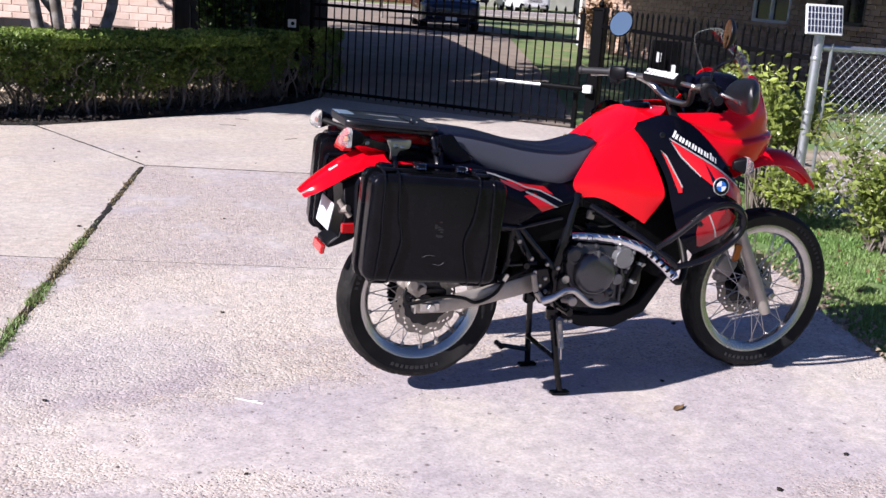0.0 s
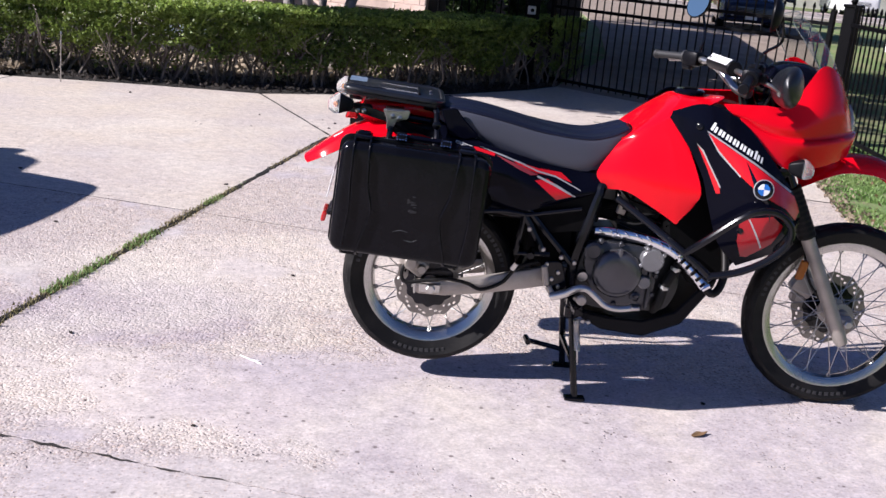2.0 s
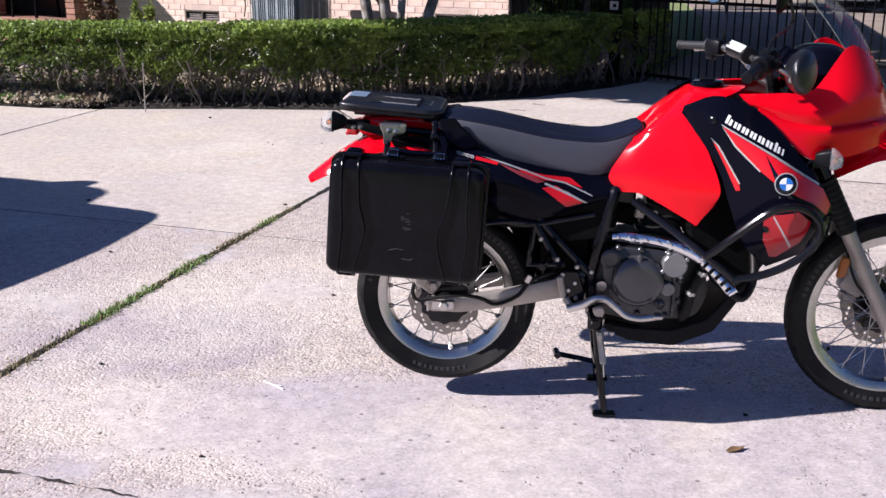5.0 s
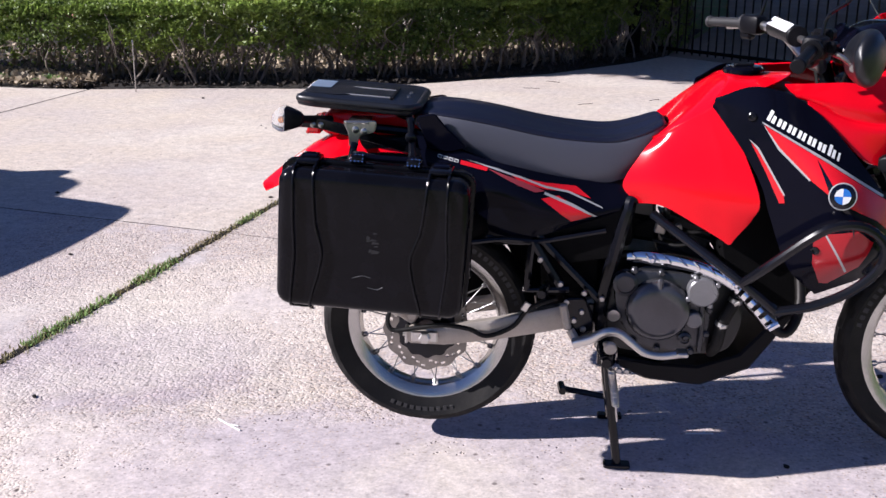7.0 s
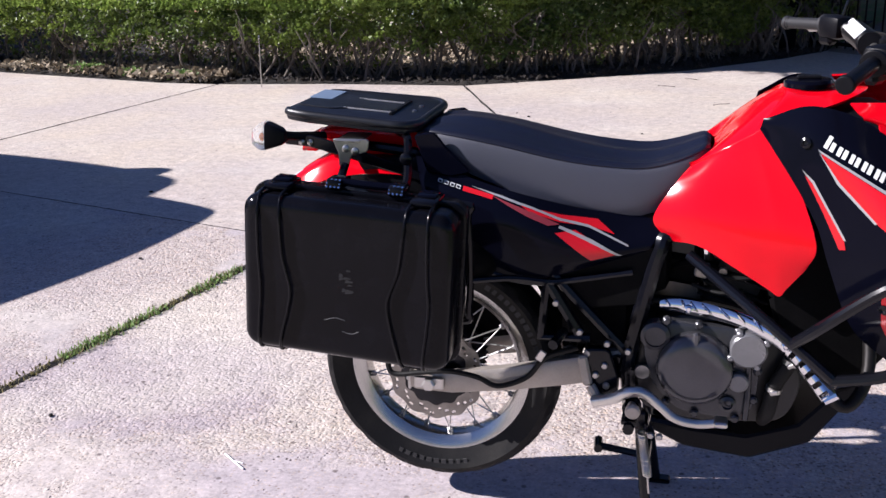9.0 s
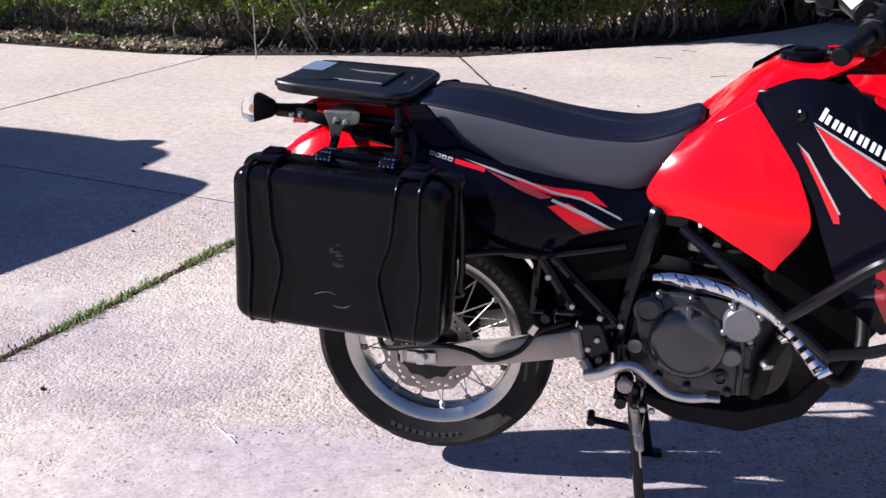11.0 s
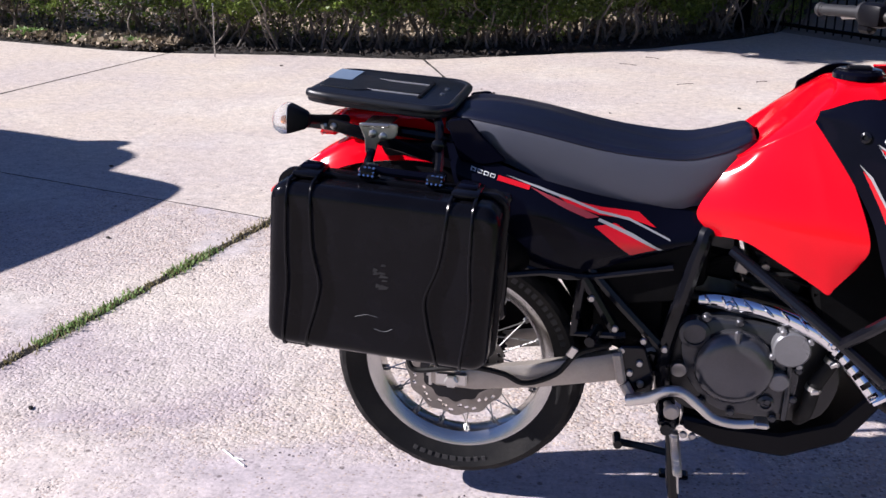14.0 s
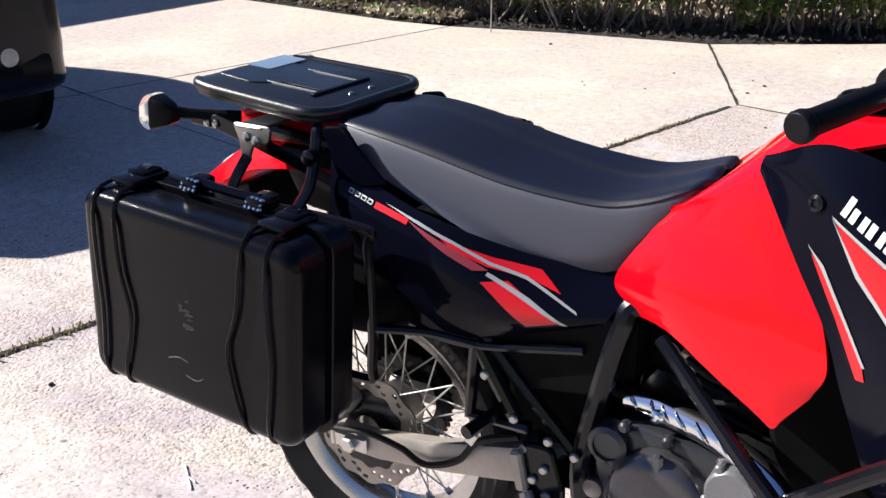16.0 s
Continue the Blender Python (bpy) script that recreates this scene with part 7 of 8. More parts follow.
def window(o, white):
    w = new("window")
    w.parent = house
    x0, x1, z0, z1 = o
    fm = FRAME_GREY
    bb = bmesh.new()
    t = 0.045
    for c, s in (((x0 + t / 2, 0.05, (z0 + z1) / 2), (t, 0.06, z1 - z0)), ((x1 - t / 2, 0.05, (z0 + z1) / 2), (t, 0.06, z1 - z0)), (((x0 + x1) / 2, 0.05, z0 + t / 2), (x1 - x0, 0.06, t)),
                 (((x0 + x1) / 2, 0.05, z1 - t / 2), (x1 - x0, 0.06, t)), (((x0 + x1) / 2, 0.055, (z0 + z1) / 2), (0.03, 0.05, z1 - z0))):
        add_box(bb, c, s, 0.004)
    part("window_frame", bb, fm, w)
    for a, c in ((x0 + t, (x0 + x1) / 2 - 0.015), ((x0 + x1) / 2 + 0.015, x1 - t)):
        bb = bmesh.new()
        add_box(bb, ((a + c) / 2, 0.07, (z0 + z1) / 2), (c - a, 0.008, z1 - z0 - 2 * t), 0.001)
        part("pane", bb, GLASS_DARK, w)
    return w


for o in (WIN1, WIN2):
    w = window(o, True)
    b = bmesh.new()
    n = 12
    for k in range(n):
        wd = (o[1] - o[0] + 0.10) / n
        add_box(b, (o[0] - 0.05 + wd * (k + 0.5), 0.0, o[2] - 0.045), (wd - 0.008, 0.17, 0.085), 0.005, (-8, 0, 0))
    part("window_sill", b, BRICK, w, "sloping brick window sill", smooth=0, kind="stuff")
    b = bmesh.new()
    add_box(b, (o[0] * 0.27 + o[1] * 0.73, 0.061, o[2] + 0.53), (o[1] * 0.45 - o[0] * 0.45, 0.012, 0.95), 0.003)
    part("blind", b, FRAME_WHITE, w)
for o in (VENT1, VENT2):
    v_ = new("foundation_vent")
    v_.parent = house
    b = bmesh.new()
    x0, x1, z0, z1 = o
    for c, s in ((((x0 + x1) / 2, 0.03, z0 + 0.012), (x1 - x0, 0.05, 0.024)), (((x0 + x1) / 2, 0.03, z1 - 0.012), (x1 - x0, 0.05, 0.024)), ((x0 + 0.012, 0.03, (z0 + z1) / 2), (0.024, 0.05, z1 - z0)),
                 ((x1 - 0.012, 0.03, (z0 + z1) / 2), (0.024, 0.05, z1 - z0)), (((x0 + x1) / 2, 0.03, (z0 + z1) / 2), (0.03, 0.05, z1 - z0))):
        add_box(b, c, s, 0.003)
    part("vent_frame", b, FRAME_DARK, v_)
    for k in range(4):
        b = bmesh.new()
        add_box(b, ((x0 + x1) / 2, 0.045, z0 + 0.035 + 0.03 * k), (x1 - x0 - 0.04, 0.03, 0.004), 0.001, (35, 0, 0))
        part("vent_slat", b, material("vent slat metal", (0.30, 0.27, 0.25), 0.5, 0.5, vary=0.1), v_)
b = bmesh.new()
add_tube(b, [(-5.95, -0.012, 2.4), (-5.92, -0.012, 1.35), (-5.86, -0.012, 1.02), (-5.6, -0.012, 0.88), (-5.0, -0.012, 0.86), (-4.5, -0.02, 0.88), (-4.36, -0.08, 0.70), (-4.34, -0.14, 0.5)], 0.009, n=6)
part("power_cable", b, IRON, house, "dark cable clipped to the wall")
b = bmesh.new()
add_tube(b, [(-3.25, -0.05, 2.5), (-3.25, -0.05, 0.4)], 0.022, n=8)
part("drain_pipe", b, FRAME_DARK, house)

# unseen open roof added behind the house to cast the shade on the drive
carport = thing("carport", "unseen flat dark roof on posts behind the house, added to shade the drive", "carport")
b = bmesh.new()
add_prism(b, [(2.42, 12.15), (4.55, 22.4), (0.2, 23.4), (-1.6, 15.6)], 2.50, 2.66, axis="z")
part("carport_roof", b, SHINGLE, carport, smooth=0)
for x, y in ((2.2, 12.9), (3.3, 21.9), (0.5, 22.8)):
    b = bmesh.new()
    add_box(b, (x, y, 1.24), (0.1, 0.1, 2.54), 0.008)
    part("carport_post", b, PAINT_BROWN, carport)

# porch walls of pierced brick
porch = thing("porch", "shaded brick porch with pierced low walls", "porch", (0.10, 10.72, 0.0), -24.3)
PF = 0.36


def checker(x0, x1, z0, n):
    """Half-brick holes, staggered row by row."""
    return [(x, x + 0.105, z0 + j * BH + 0.002, z0 + (j + 1) * BH - 0.002) for j in range(n) for x in np.arange(x0 + 0.1225 * (j % 2), x1, 0.245)]


side_m = Matrix.Translation((-7.41, -0.62, 0)) @ Matrix.Rotation(radians(90), 4, "Z")
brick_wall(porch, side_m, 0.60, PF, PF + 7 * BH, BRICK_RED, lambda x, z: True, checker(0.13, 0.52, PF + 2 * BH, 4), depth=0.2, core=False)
b = bmesh.new()
add_box(b, (-7.51, -0.32, PF + 7 * BH + 0.02), (0.25, 0.66, 0.04), 0.008)
part("wall_cap", b, BRICK_RED, porch)
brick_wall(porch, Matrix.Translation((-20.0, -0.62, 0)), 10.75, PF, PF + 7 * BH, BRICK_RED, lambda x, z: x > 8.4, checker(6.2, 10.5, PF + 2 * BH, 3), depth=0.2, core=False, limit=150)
b = bmesh.new()
add_box(b, (-14.6, -0.52, PF + 7 * BH + 0.02), (10.85, 0.26, 0.04), 0.008)
part("wall_cap", b, BRICK_RED, porch)
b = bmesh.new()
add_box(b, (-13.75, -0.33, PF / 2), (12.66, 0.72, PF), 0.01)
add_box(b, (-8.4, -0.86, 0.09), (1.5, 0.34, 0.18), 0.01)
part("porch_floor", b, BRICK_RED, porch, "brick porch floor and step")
b = bmesh.new()
add_box(b, (-14.21, -1.02, 2.36), (12.0, 2.3, 0.10), 0.01)
part("porch_roof", b, PAINT_BROWN, porch)
for x in (-15.0, -9.45):
    b = bmesh.new()
    add_box(b, (x, -0.52, 1.68), (0.14, 0.14, 1.26), 0.01)
    part("porch_post", b, FRAME_DARK, porch)

chair = thing("patio_chair", "black metal patio chair on the porch", "chair", (0.10, 10.72, 0.0), -24.3)
cx, cy, cz = -8.60, -0.36, PF
for dx in (-0.27, 0.27):
    for dy in (-0.22, 0.22):
        b = bmesh.new()
        add_tube(b, [(cx + dx * 1.05, cy + dy * 1.1, cz), (cx + dx, cy + dy, cz + 0.42)], 0.024, n=8)
        part("leg", b, IRON, chair)
    b = bmesh.new()
    add_tube(b, [(cx + dx, cy - 0.25, cz + 0.62), (cx + dx, cy + 0.24, cz + 0.66)], 0.026, n=8)
    add_tube(b, [(cx + dx, cy - 0.23, cz + 0.42), (cx + dx, cy - 0.25, cz + 0.62)], 0.022, n=8)
    part("armrest", b, IRON, chair)
b = bmesh.new()
add_box(b, (cx, cy, cz + 0.38), (0.56, 0.5, 0.16), 0.03)
part("seat", b, IRON, chair)
b = bmesh.new()
add_box(b, (cx, cy + 0.25, cz + 0.70), (0.58, 0.06, 0.62), 0.03, (-8, 0, 0), 2)
part("backrest", b, IRON, chair)

# air conditioner
ac = thing("air_conditioner", "large grey-green air conditioner condenser with vertical grille", "air conditioner", (-3.45, 10.75, 0.0), -24.3)
AC_GREY = material("grey green enamel", (0.16, 0.20, 0.21), 0.5, vary=0.1, scale=5)
AC_SLAT = material("pale grille bars", (0.33, 0.38, 0.40), 0.45, vary=0.08)
w_, h_ = 0.84, 1.24
b = bmesh.new()
add_box(b, (w_ / 2, w_ / 2, 0.04), (1.05, 1.05, 0.12), 0.02)
part("pad", b, CONCRETE_TRIM, ac, "concrete pad")
b = bmesh.new()
add_prism(b, rounded([(0.03, 0.03), (w_ - 0.03, 0.03), (w_ - 0.03, w_ - 0.03), (0.03, w_ - 0.03)], 0.08), 0.10, h_ - 0.06, axis="z")
part("cabinet", b, material("dark coil fins", (0.06, 0.075, 0.08), 0.6, vary=0.15, fine=200), ac)
b = bmesh.new()
add_prism(b, rounded([(-0.012, -0.012), (w_ + 0.012, -0.012), (w_ + 0.012, w_ + 0.012), (-0.012, w_ + 0.012)], 0.11, 6), h_ - 0.07, h_, 0.018, 2, axis="z")
part("top_cover", b, AC_GREY, ac)
b = bmesh.new()
add_prism(b, rounded([(-0.006, -0.006), (w_ + 0.006, -0.006), (w_ + 0.006, w_ + 0.006), (-0.006, w_ + 0.006)], 0.1, 6), 0.10, 0.20, 0.01, axis="z")
part("base_band", b, AC_GREY, ac)
slat = bmesh.new()
add_box(slat, (0, 0, (h_ + 0.08) / 2), (0.013, 0.012, h_ - 0.22), 0.003)
slat = finish(slat, AC_SLAT, "grille_bar")
for k in range(23):
    f = 0.06 + k * (w_ - 0.12) / 22
    piece("grille_bar", slat, ac, Matrix.Translation((f, 0.0, 0)))
    piece("grille_bar", slat, ac, pose(w_, f, 0, 0, 0, 90))
b = bmesh.new()
for k in range(1, 5):
    for c, s in (((w_ * k / 5, 0.004, (h_ + 0.08) / 2), (0.026, 0.014, h_ - 0.2)), ((w_ - 0.004, w_ * k / 5, (h_ + 0.08) / 2), (0.014, 0.026, h_ - 0.2))):
        add_box(b, c, s, 0.003)
part("grille_stay", b, AC_SLAT, ac)
b = bmesh.new()
add_box(b, (0.40, -0.014, h_ - 0.145), (0.20, 0.012, 0.06), 0.004)
part("badge", b, IRON, ac, "dark badge with a red bar")
b = bmesh.new()
add_box(b, (0.36, -0.021, h_ - 0.145), (0.09, 0.004, 0.032), 0.001)
part("badge_bar", b, RED_DEC, ac)
b = bmesh.new()
add_tube(b, [(0.92, 0.5, 0.55), (1.05, 0.55, 0.50), (1.35, 0.62, 0.36)], 0.022, n=8)
part("refrigerant_pipe", b, RUBBER, ac, "black insulated pipe")


# ---------------------------------------------------------------- trees and shrubs
def tree(where, limbs, crown, leaf, count, size, label, bark, seed, radius=0.09):
    o = thing("tree", label, "tree", where)
    r = np.random.default_rng(seed)
    for q in limbs:
        bb = bmesh.new()
        rr = radius[len(o.children)] if isinstance(radius, list) else radius
        add_tube(bb, q, [rr * 1.1, rr, rr * 0.92, rr * 0.8], n=12)
        part("trunk" if q is limbs[0] else "limb", bb, bark, o)
    pts = []
    for c, s in crown:
        m_ = count // len(crown)
        hub = r.normal(0, 1, (max(6, m_ // 45), 3)) * np.array(s) * 0.62 + c
        pick = r.integers(0, len(hub), m_)
        pts.append(hub[pick] + r.normal(0, 1, (m_, 3)) * np.array(s) * 0.2)
    cloud("crown", np.concatenate(pts), size, leaf, o, seed, label="loose leafy crown", kind="stuff")
    return o


tree((-1.25, 8.65, 0.0), [
    [(-0.16, 0, -0.05), (-0.20, 0.0, 0.35), (-0.245, 0, 0.69), (-0.296, 0.0, 1.04), (-0.345, 0.02, 1.42), (-0.55, 0.1, 2.6)],
    [(0.0, 0.03, -0.05), (-0.02, 0.03, 0.4), (-0.045, 0.03, 0.71), (-0.085, 0.03, 1.06), (-0.125, 0.05, 1.43), (-0.1, 0.2, 2.8)],
    [(0.10, -0.02, -0.05), (0.115, -0.02, 0.4), (0.126, -0.02, 0.70), (0.15, -0.02, 0.98), (0.18, -0.02, 1.10), (0.25, -0.02, 1.19), (0.45, 0.0, 1.38), (0.8, 0.1, 1.9)],
    [(0.26, 0.0, -0.05), (0.34, 0.02, 0.4), (0.43, 0.02, 0.74), (0.515, 0.02, 1.03), (0.535, 0.02, 1.45), (0.5, 0.0, 2.5)],
    [(-0.24, 0.0, 1.1), (-0.16, 0.02, 0.98), (-0.08, 0.03, 0.86)],
    [(-0.45, 0.05, 2.0), (-0.95, -0.7, 2.45), (-1.7, -1.6, 3.0)],
], [((-0.6, 0.1, 3.0), (0.9, 0.8, 0.45)), ((0.6, -0.3, 3.0), (0.9, 0.8, 0.45)), ((0.0, 0.3, 3.6), (1.1, 1.0, 0.6)), ((1.1, -0.9, 2.8), (0.7, 0.7, 0.35)), ((0.2, -1.0, 3.2), (0.9, 0.7, 0.4)), ((0.2, 0.2, 4.3), (0.9, 0.9, 0.4)),
    ((0.5, -1.5, 3.0), (0.8, 0.6, 0.4)), ((1.6, -0.3, 3.3), (0.8, 0.7, 0.4)), ((-0.2, -1.4, 2.75), (0.6, 0.5, 0.3)), ((-0.6, -1.5, 3.1), (0.7, 0.5, 0.35)), ((-1.2, -1.2, 3.0), (0.6, 0.5, 0.35)), ((-0.2, -2.1, 3.3), (0.7, 0.5, 0.35)), ((-1.9, -1.5, 3.0), (0.5, 0.45, 0.3)), ((-1.3, -2.0, 3.1), (0.5, 0.45, 0.3)), ((-1.6, -0.9, 3.3), (0.5, 0.45, 0.3)), ((-0.9, -1.3, 2.8), (0.5, 0.45, 0.3)), ((-1.8, -2.1, 3.4), (0.4, 0.4, 0.3)),
    ((-2.2, -1.7, 3.0), (0.5, 0.35, 0.25)), ((-1.5, -1.6, 3.1), (0.5, 0.35, 0.25)), ((-0.9, -1.8, 3.0), (0.5, 0.35, 0.25)), ((-2.6, -1.9, 3.1), (0.5, 0.35, 0.25)), ((-0.4, -1.9, 3.0), (0.5, 0.35, 0.25)), ((-1.9, -1.2, 3.2), (0.5, 0.35, 0.25)), ((-2.4, -1.3, 3.0), (0.5, 0.35, 0.25))], TREE_LEAF, 72000, 0.085, "crape myrtle with several pale smooth trunks", BARK, 51, [0.066, 0.070, 0.046, 0.064, 0.03, 0.03])
# the old tree behind the gate: its broad crown shades the gate, the lawn and the neighbour's wall
tree((1.93, 11.3, 0.0), [[(0, 0, -0.1), (0.0, 0, 0.8), (0.04, 0.05, 1.8), (0.2, 0.1, 3.2)], [(0.05, 0, 1.9), (0.7, -0.2, 2.6), (2.0, -0.8, 3.6)], [(0, 0, 2.0), (-0.3, 0.3, 2.6), (-0.8, 0.8, 3.6)], [(0.1, 0, 2.3), (1.3, 1.0, 3.2), (3.0, 2.5, 4.6)]],
     [((0.2, 0.0, 4.2), (1.5, 1.4, 0.6)), ((1.5, -1.2, 3.9), (1.3, 1.2, 0.5)), ((2.4, -2.6, 3.8), (1.1, 1.1, 0.45)), ((2.9, -0.4, 4.3), (1.3, 1.3, 0.6)), ((1.6, 1.4, 4.8), (1.5, 1.3, 0.6)), ((3.2, 1.8, 5.2), (1.5, 1.4, 0.7)),
      ((3.2, 4.0, 5.4), (1.5, 1.4, 0.7)), ((0.8, -2.6, 3.9), (1.0, 1.0, 0.45)), ((4.6, 3.2, 5.9), (1.3, 1.2, 0.6)), ((3.8, -1.8, 4.4), (1.1, 1.0, 0.5)), ((5.2, 0.5, 4.6), (1.2, 1.3, 0.5)), ((5.4, 2.5, 4.8), (1.2, 1.3, 0.5)), ((5.6, 5.0, 5.0), (1.1, 1.2, 0.5)), ((5.0, -1.5, 4.4), (1.1, 1.2, 0.5)), ((5.6, 1.5, 4.1), (1.0, 1.2, 0.4)), ((5.8, 3.8, 4.2), (1.0, 1.1, 0.4))], TREE_LEAF, 90000, 0.135, "dark old tree with a thick trunk behind the iron gate", BARK_DARK, 52, [0.37, 0.13, 0.13, 0.14])
tree((13.6, 26.0, 0.0), [[(0.4, 0, -0.1), (0.2, 0, 1.0), (0.0, 0.05, 1.9), (-0.6, 0.1, 3.2)], [(0.0, 0, 1.8), (-1.0, -0.1, 2.5), (-1.8, -0.3, 3.2)]],
     [((-1.3, -0.3, 2.5), (0.8, 0.9, 0.45)), ((-2.1, 0.0, 2.9), (0.9, 1.0, 0.45)), ((0.6, -0.4, 3.5), (1.2, 1.0, 0.8)), ((-1.0, 0.2, 3.8), (1.6, 1.2, 0.8)), ((-0.6, 0.2, 2.2), (0.45, 0.5, 0.4)), ((-1.5, 0.0, 1.95), (0.5, 0.5, 0.3)), ((-2.2, 0.0, 2.2), (0.5, 0.5, 0.3))], TREE_LEAF, 12000, 0.10, "dark leafy tree beyond the neighbouring brick house", BARK, 53, 0.10)
# Unseen tree added so that its crown shades the car beyond the gate.
tree((0.8, 23.5, 0.0), [[(0, 0, -0.1), (0.0, 0, 1.4), (0.2, 0.1, 3.0), (0.4, 0.1, 4.6)], [(0.1, 0, 2.6), (1.2, 0.2, 3.6), (2.2, 0.4, 5.0)]],
     [((0.4, 0, 5.6), (1.7, 1.6, 0.8)), ((2.0, 0.6, 5.6), (1.5, 1.4, 0.7)), ((1.0, 1.8, 6.2), (1.5, 1.4, 0.7)), ((2.6, 2.4, 6.0), (1.3, 1.3, 0.6)), ((1.4, 0.4, 7.0), (1.5, 1.4, 0.7))], TREE_LEAF, 12000, 0.16, "tall dark tree behind the house", BARK_DARK, 55, 0.28)
tree((9.7, 33.5, 0.0), [[(0, 0, -0.1), (-0.05, 0, 0.9), (0.1, 0.1, 2.0), (0.2, 0.1, 3.4)], [(0.0, 0, 0.8), (0.35, 0.1, 1.5), (1.0, 0.1, 2.6)], [(0.0, 0, 0.9), (-0.4, 0.1, 1.6), (-1.0, 0.1, 2.6)]],
     [((-1.0, 0, 2.6), (0.8, 0.8, 0.55)), ((0.2, 0, 2.9), (0.9, 0.9, 0.6)), ((1.2, 0, 2.5), (0.8, 0.8, 0.55)), ((2.2, 0.2, 2.9), (0.8, 0.7, 0.5)), ((0.2, 0, 3.8), (1.5, 1.2, 0.7)), ((-0.6, 0, 1.9), (0.5, 0.4, 0.4)), ((0.7, 0, 1.8), (0.5, 0.4, 0.4)), ((-1.6, 0, 2.1), (0.5, 0.4, 0.35)), ((0.1, 0, 2.2), (0.5, 0.4, 0.4))], BUSH_LEAF, 9500, 0.10, "small sunlit tree with drooping light leaves", BARK, 56, 0.05)
tree((13.5, 50.0, 0.0), [[(0, 0, -0.1), (0.1, 0, 1.5), (0.2, 0.1, 3.5)], [(0.1, 0, 1.5), (1.0, 0, 3.0)]],
     [((0, 0, 3.6), (1.8, 1.6, 1.0)), ((1.5, 0, 3.0), (1.4, 1.2, 0.9)), ((-1.5, 0, 3.2), (1.3, 1.2, 0.9)), ((0.2, 0, 4.8), (1.5, 1.3, 0.8))], BUSH_LEAF, 5000, 0.22, "bright leafy tree across the street", BARK, 54, 0.14)
for k, (x, y, s) in enumerate(((19.5, 52, 1.0), (24, 55, 1.2), (30, 58, 1.3), (8, 63, 1.3), (1, 66, 1.4), (-8, 62, 1.3), (38, 60, 1.4))):
    tree((x, y, 0.0), [[(0, 0, -0.1), (0.1, 0, 1.5 * s), (0.2, 0.1, 3.5 * s)]], [((0, 0, 4.2 * s), (2.0 * s, 1.6, 1.2 * s)), ((1.2, 0, 3.2 * s), (1.6 * s, 1.2, 0.9 * s)), ((-1.4, 0, 3.3 * s), (1.6 * s, 1.2, 0.9 * s))], TREE_LEAF, 2600, 0.34, "dark leafy tree across the street", BARK_DARK, 60 + k, 0.2)


def shrub(where, size, count, leaf, leaf_size, label, seed, stems=12, long=1.8, droop=0.0, bare=0.15):
    o = thing("shrub", label, "shrub", where)
    r = np.random.default_rng(seed)
    tips = []
    bb = bmesh.new()
    for k in range(stems):
        a, l = r.uniform(0, 2 * math.pi), r.uniform(0.5, 1.0)
        tip = np.array([math.cos(a) * size[0] * l * 0.8, math.sin(a) * size[1] * l * 0.8, size[2] * r.uniform(0.55, 1.0) * (1.15 - 0.35 * l)])
        mid = tip * (0.45, 0.45, 0.6) + r.normal(0, 0.04, 3)
        add_tube(bb, [(r.normal(0, 0.05), r.normal(0, 0.05), -0.03), tuple(mid), tuple(tip)], [0.009, 0.006, 0.003], n=5, steps=8)
        tips += [(mid, tip)] * 1
    part("stem", bb, TWIG, o, kind="stuff")
    pts = []
    for k in range(count):
        a, c = tips[int(r.integers(0, len(tips)))]
        f = r.uniform(bare if bare < 0.5 else -0.1, 1.08)
        q = a * (1 - f) + c * f + r.normal(0, 1, 3) * np.array(size) * (0.09, 0.09, 0.06)
        if bare < 0.5 or q[2] > size[2] * (bare - 0.25 + 0.2 * noise.noise((q[0] * 3, q[1] * 3, seed))):
            pts.append(q)
    cloud("leaves", pts, leaf_size, leaf, o, seed, long=long, droop=droop, kind="stuff", up=0.2)
    return o


shrub((3.46, 2.62, 0.0), (0.42, 0.78, 1.12), 6500, BUSH_LEAF, 0.026, "lanky light green shrub with glossy pointed leaves against the iron fence", 71, 26, 2.3, bare=0.78)
shrub((3.50, 2.30, 0.0), (0.32, 0.34, 0.55), 900, BUSH_LEAF, 0.028, "small sparse light green shrub on the lawn by the fence", 73, 12, 2.2, bare=-0.3)
shrub((3.72, 1.72, 0.0), (0.50, 0.46, 0.95), 3000, BUSH_LEAF, 0.026, "light green shrub in front of the chain-link fence", 72, 30, 2.2, bare=-0.75)
shrub((0.72, 10.35, 0.0), (0.5, 0.45, 1.65), 5200, TREE_LEAF, 0.045, "tall dark green shrub beside the house corner", 75, 24)
shrub((1.45, 10.7, 0.0), (0.5, 0.45, 1.55), 4200, TREE_LEAF, 0.045, "tall dark green shrub behind the iron fence", 76, 22)
shrub((-6.0, 12.0, 0.0), (0.35, 0.35, 1.05), 700, DRY_LEAF, 0.05, "reddish young shrub in the bed by the porch", 77, 12)
shrub((-5.2, 11.7, 0.0), (0.28, 0.28, 0.85), 500, BUSH_LEAF, 0.045, "small green shrub in front of the house", 78, 10)
shrub((11.0, 19.6, 0.0), (0.5, 0.5, 1.45), 1100, DRY_LEAF, 0.06, "tall brownish shrub at the neighbour's corner", 79, 14)


# ---------------------------------------------------------------- iron gate and fences
def spear(h):
    bb = bmesh.new()
    add_box(bb, (0, 0, h / 2), (0.014, 0.014, h), 0.002)
    add_lathe(bb, [(0.012, h - 0.01), (0.016, h + 0.005), (0.004, h + 0.045)], (0, 0, 0), "z", 6)
    return finish(bb, IRON, "picket", 0)


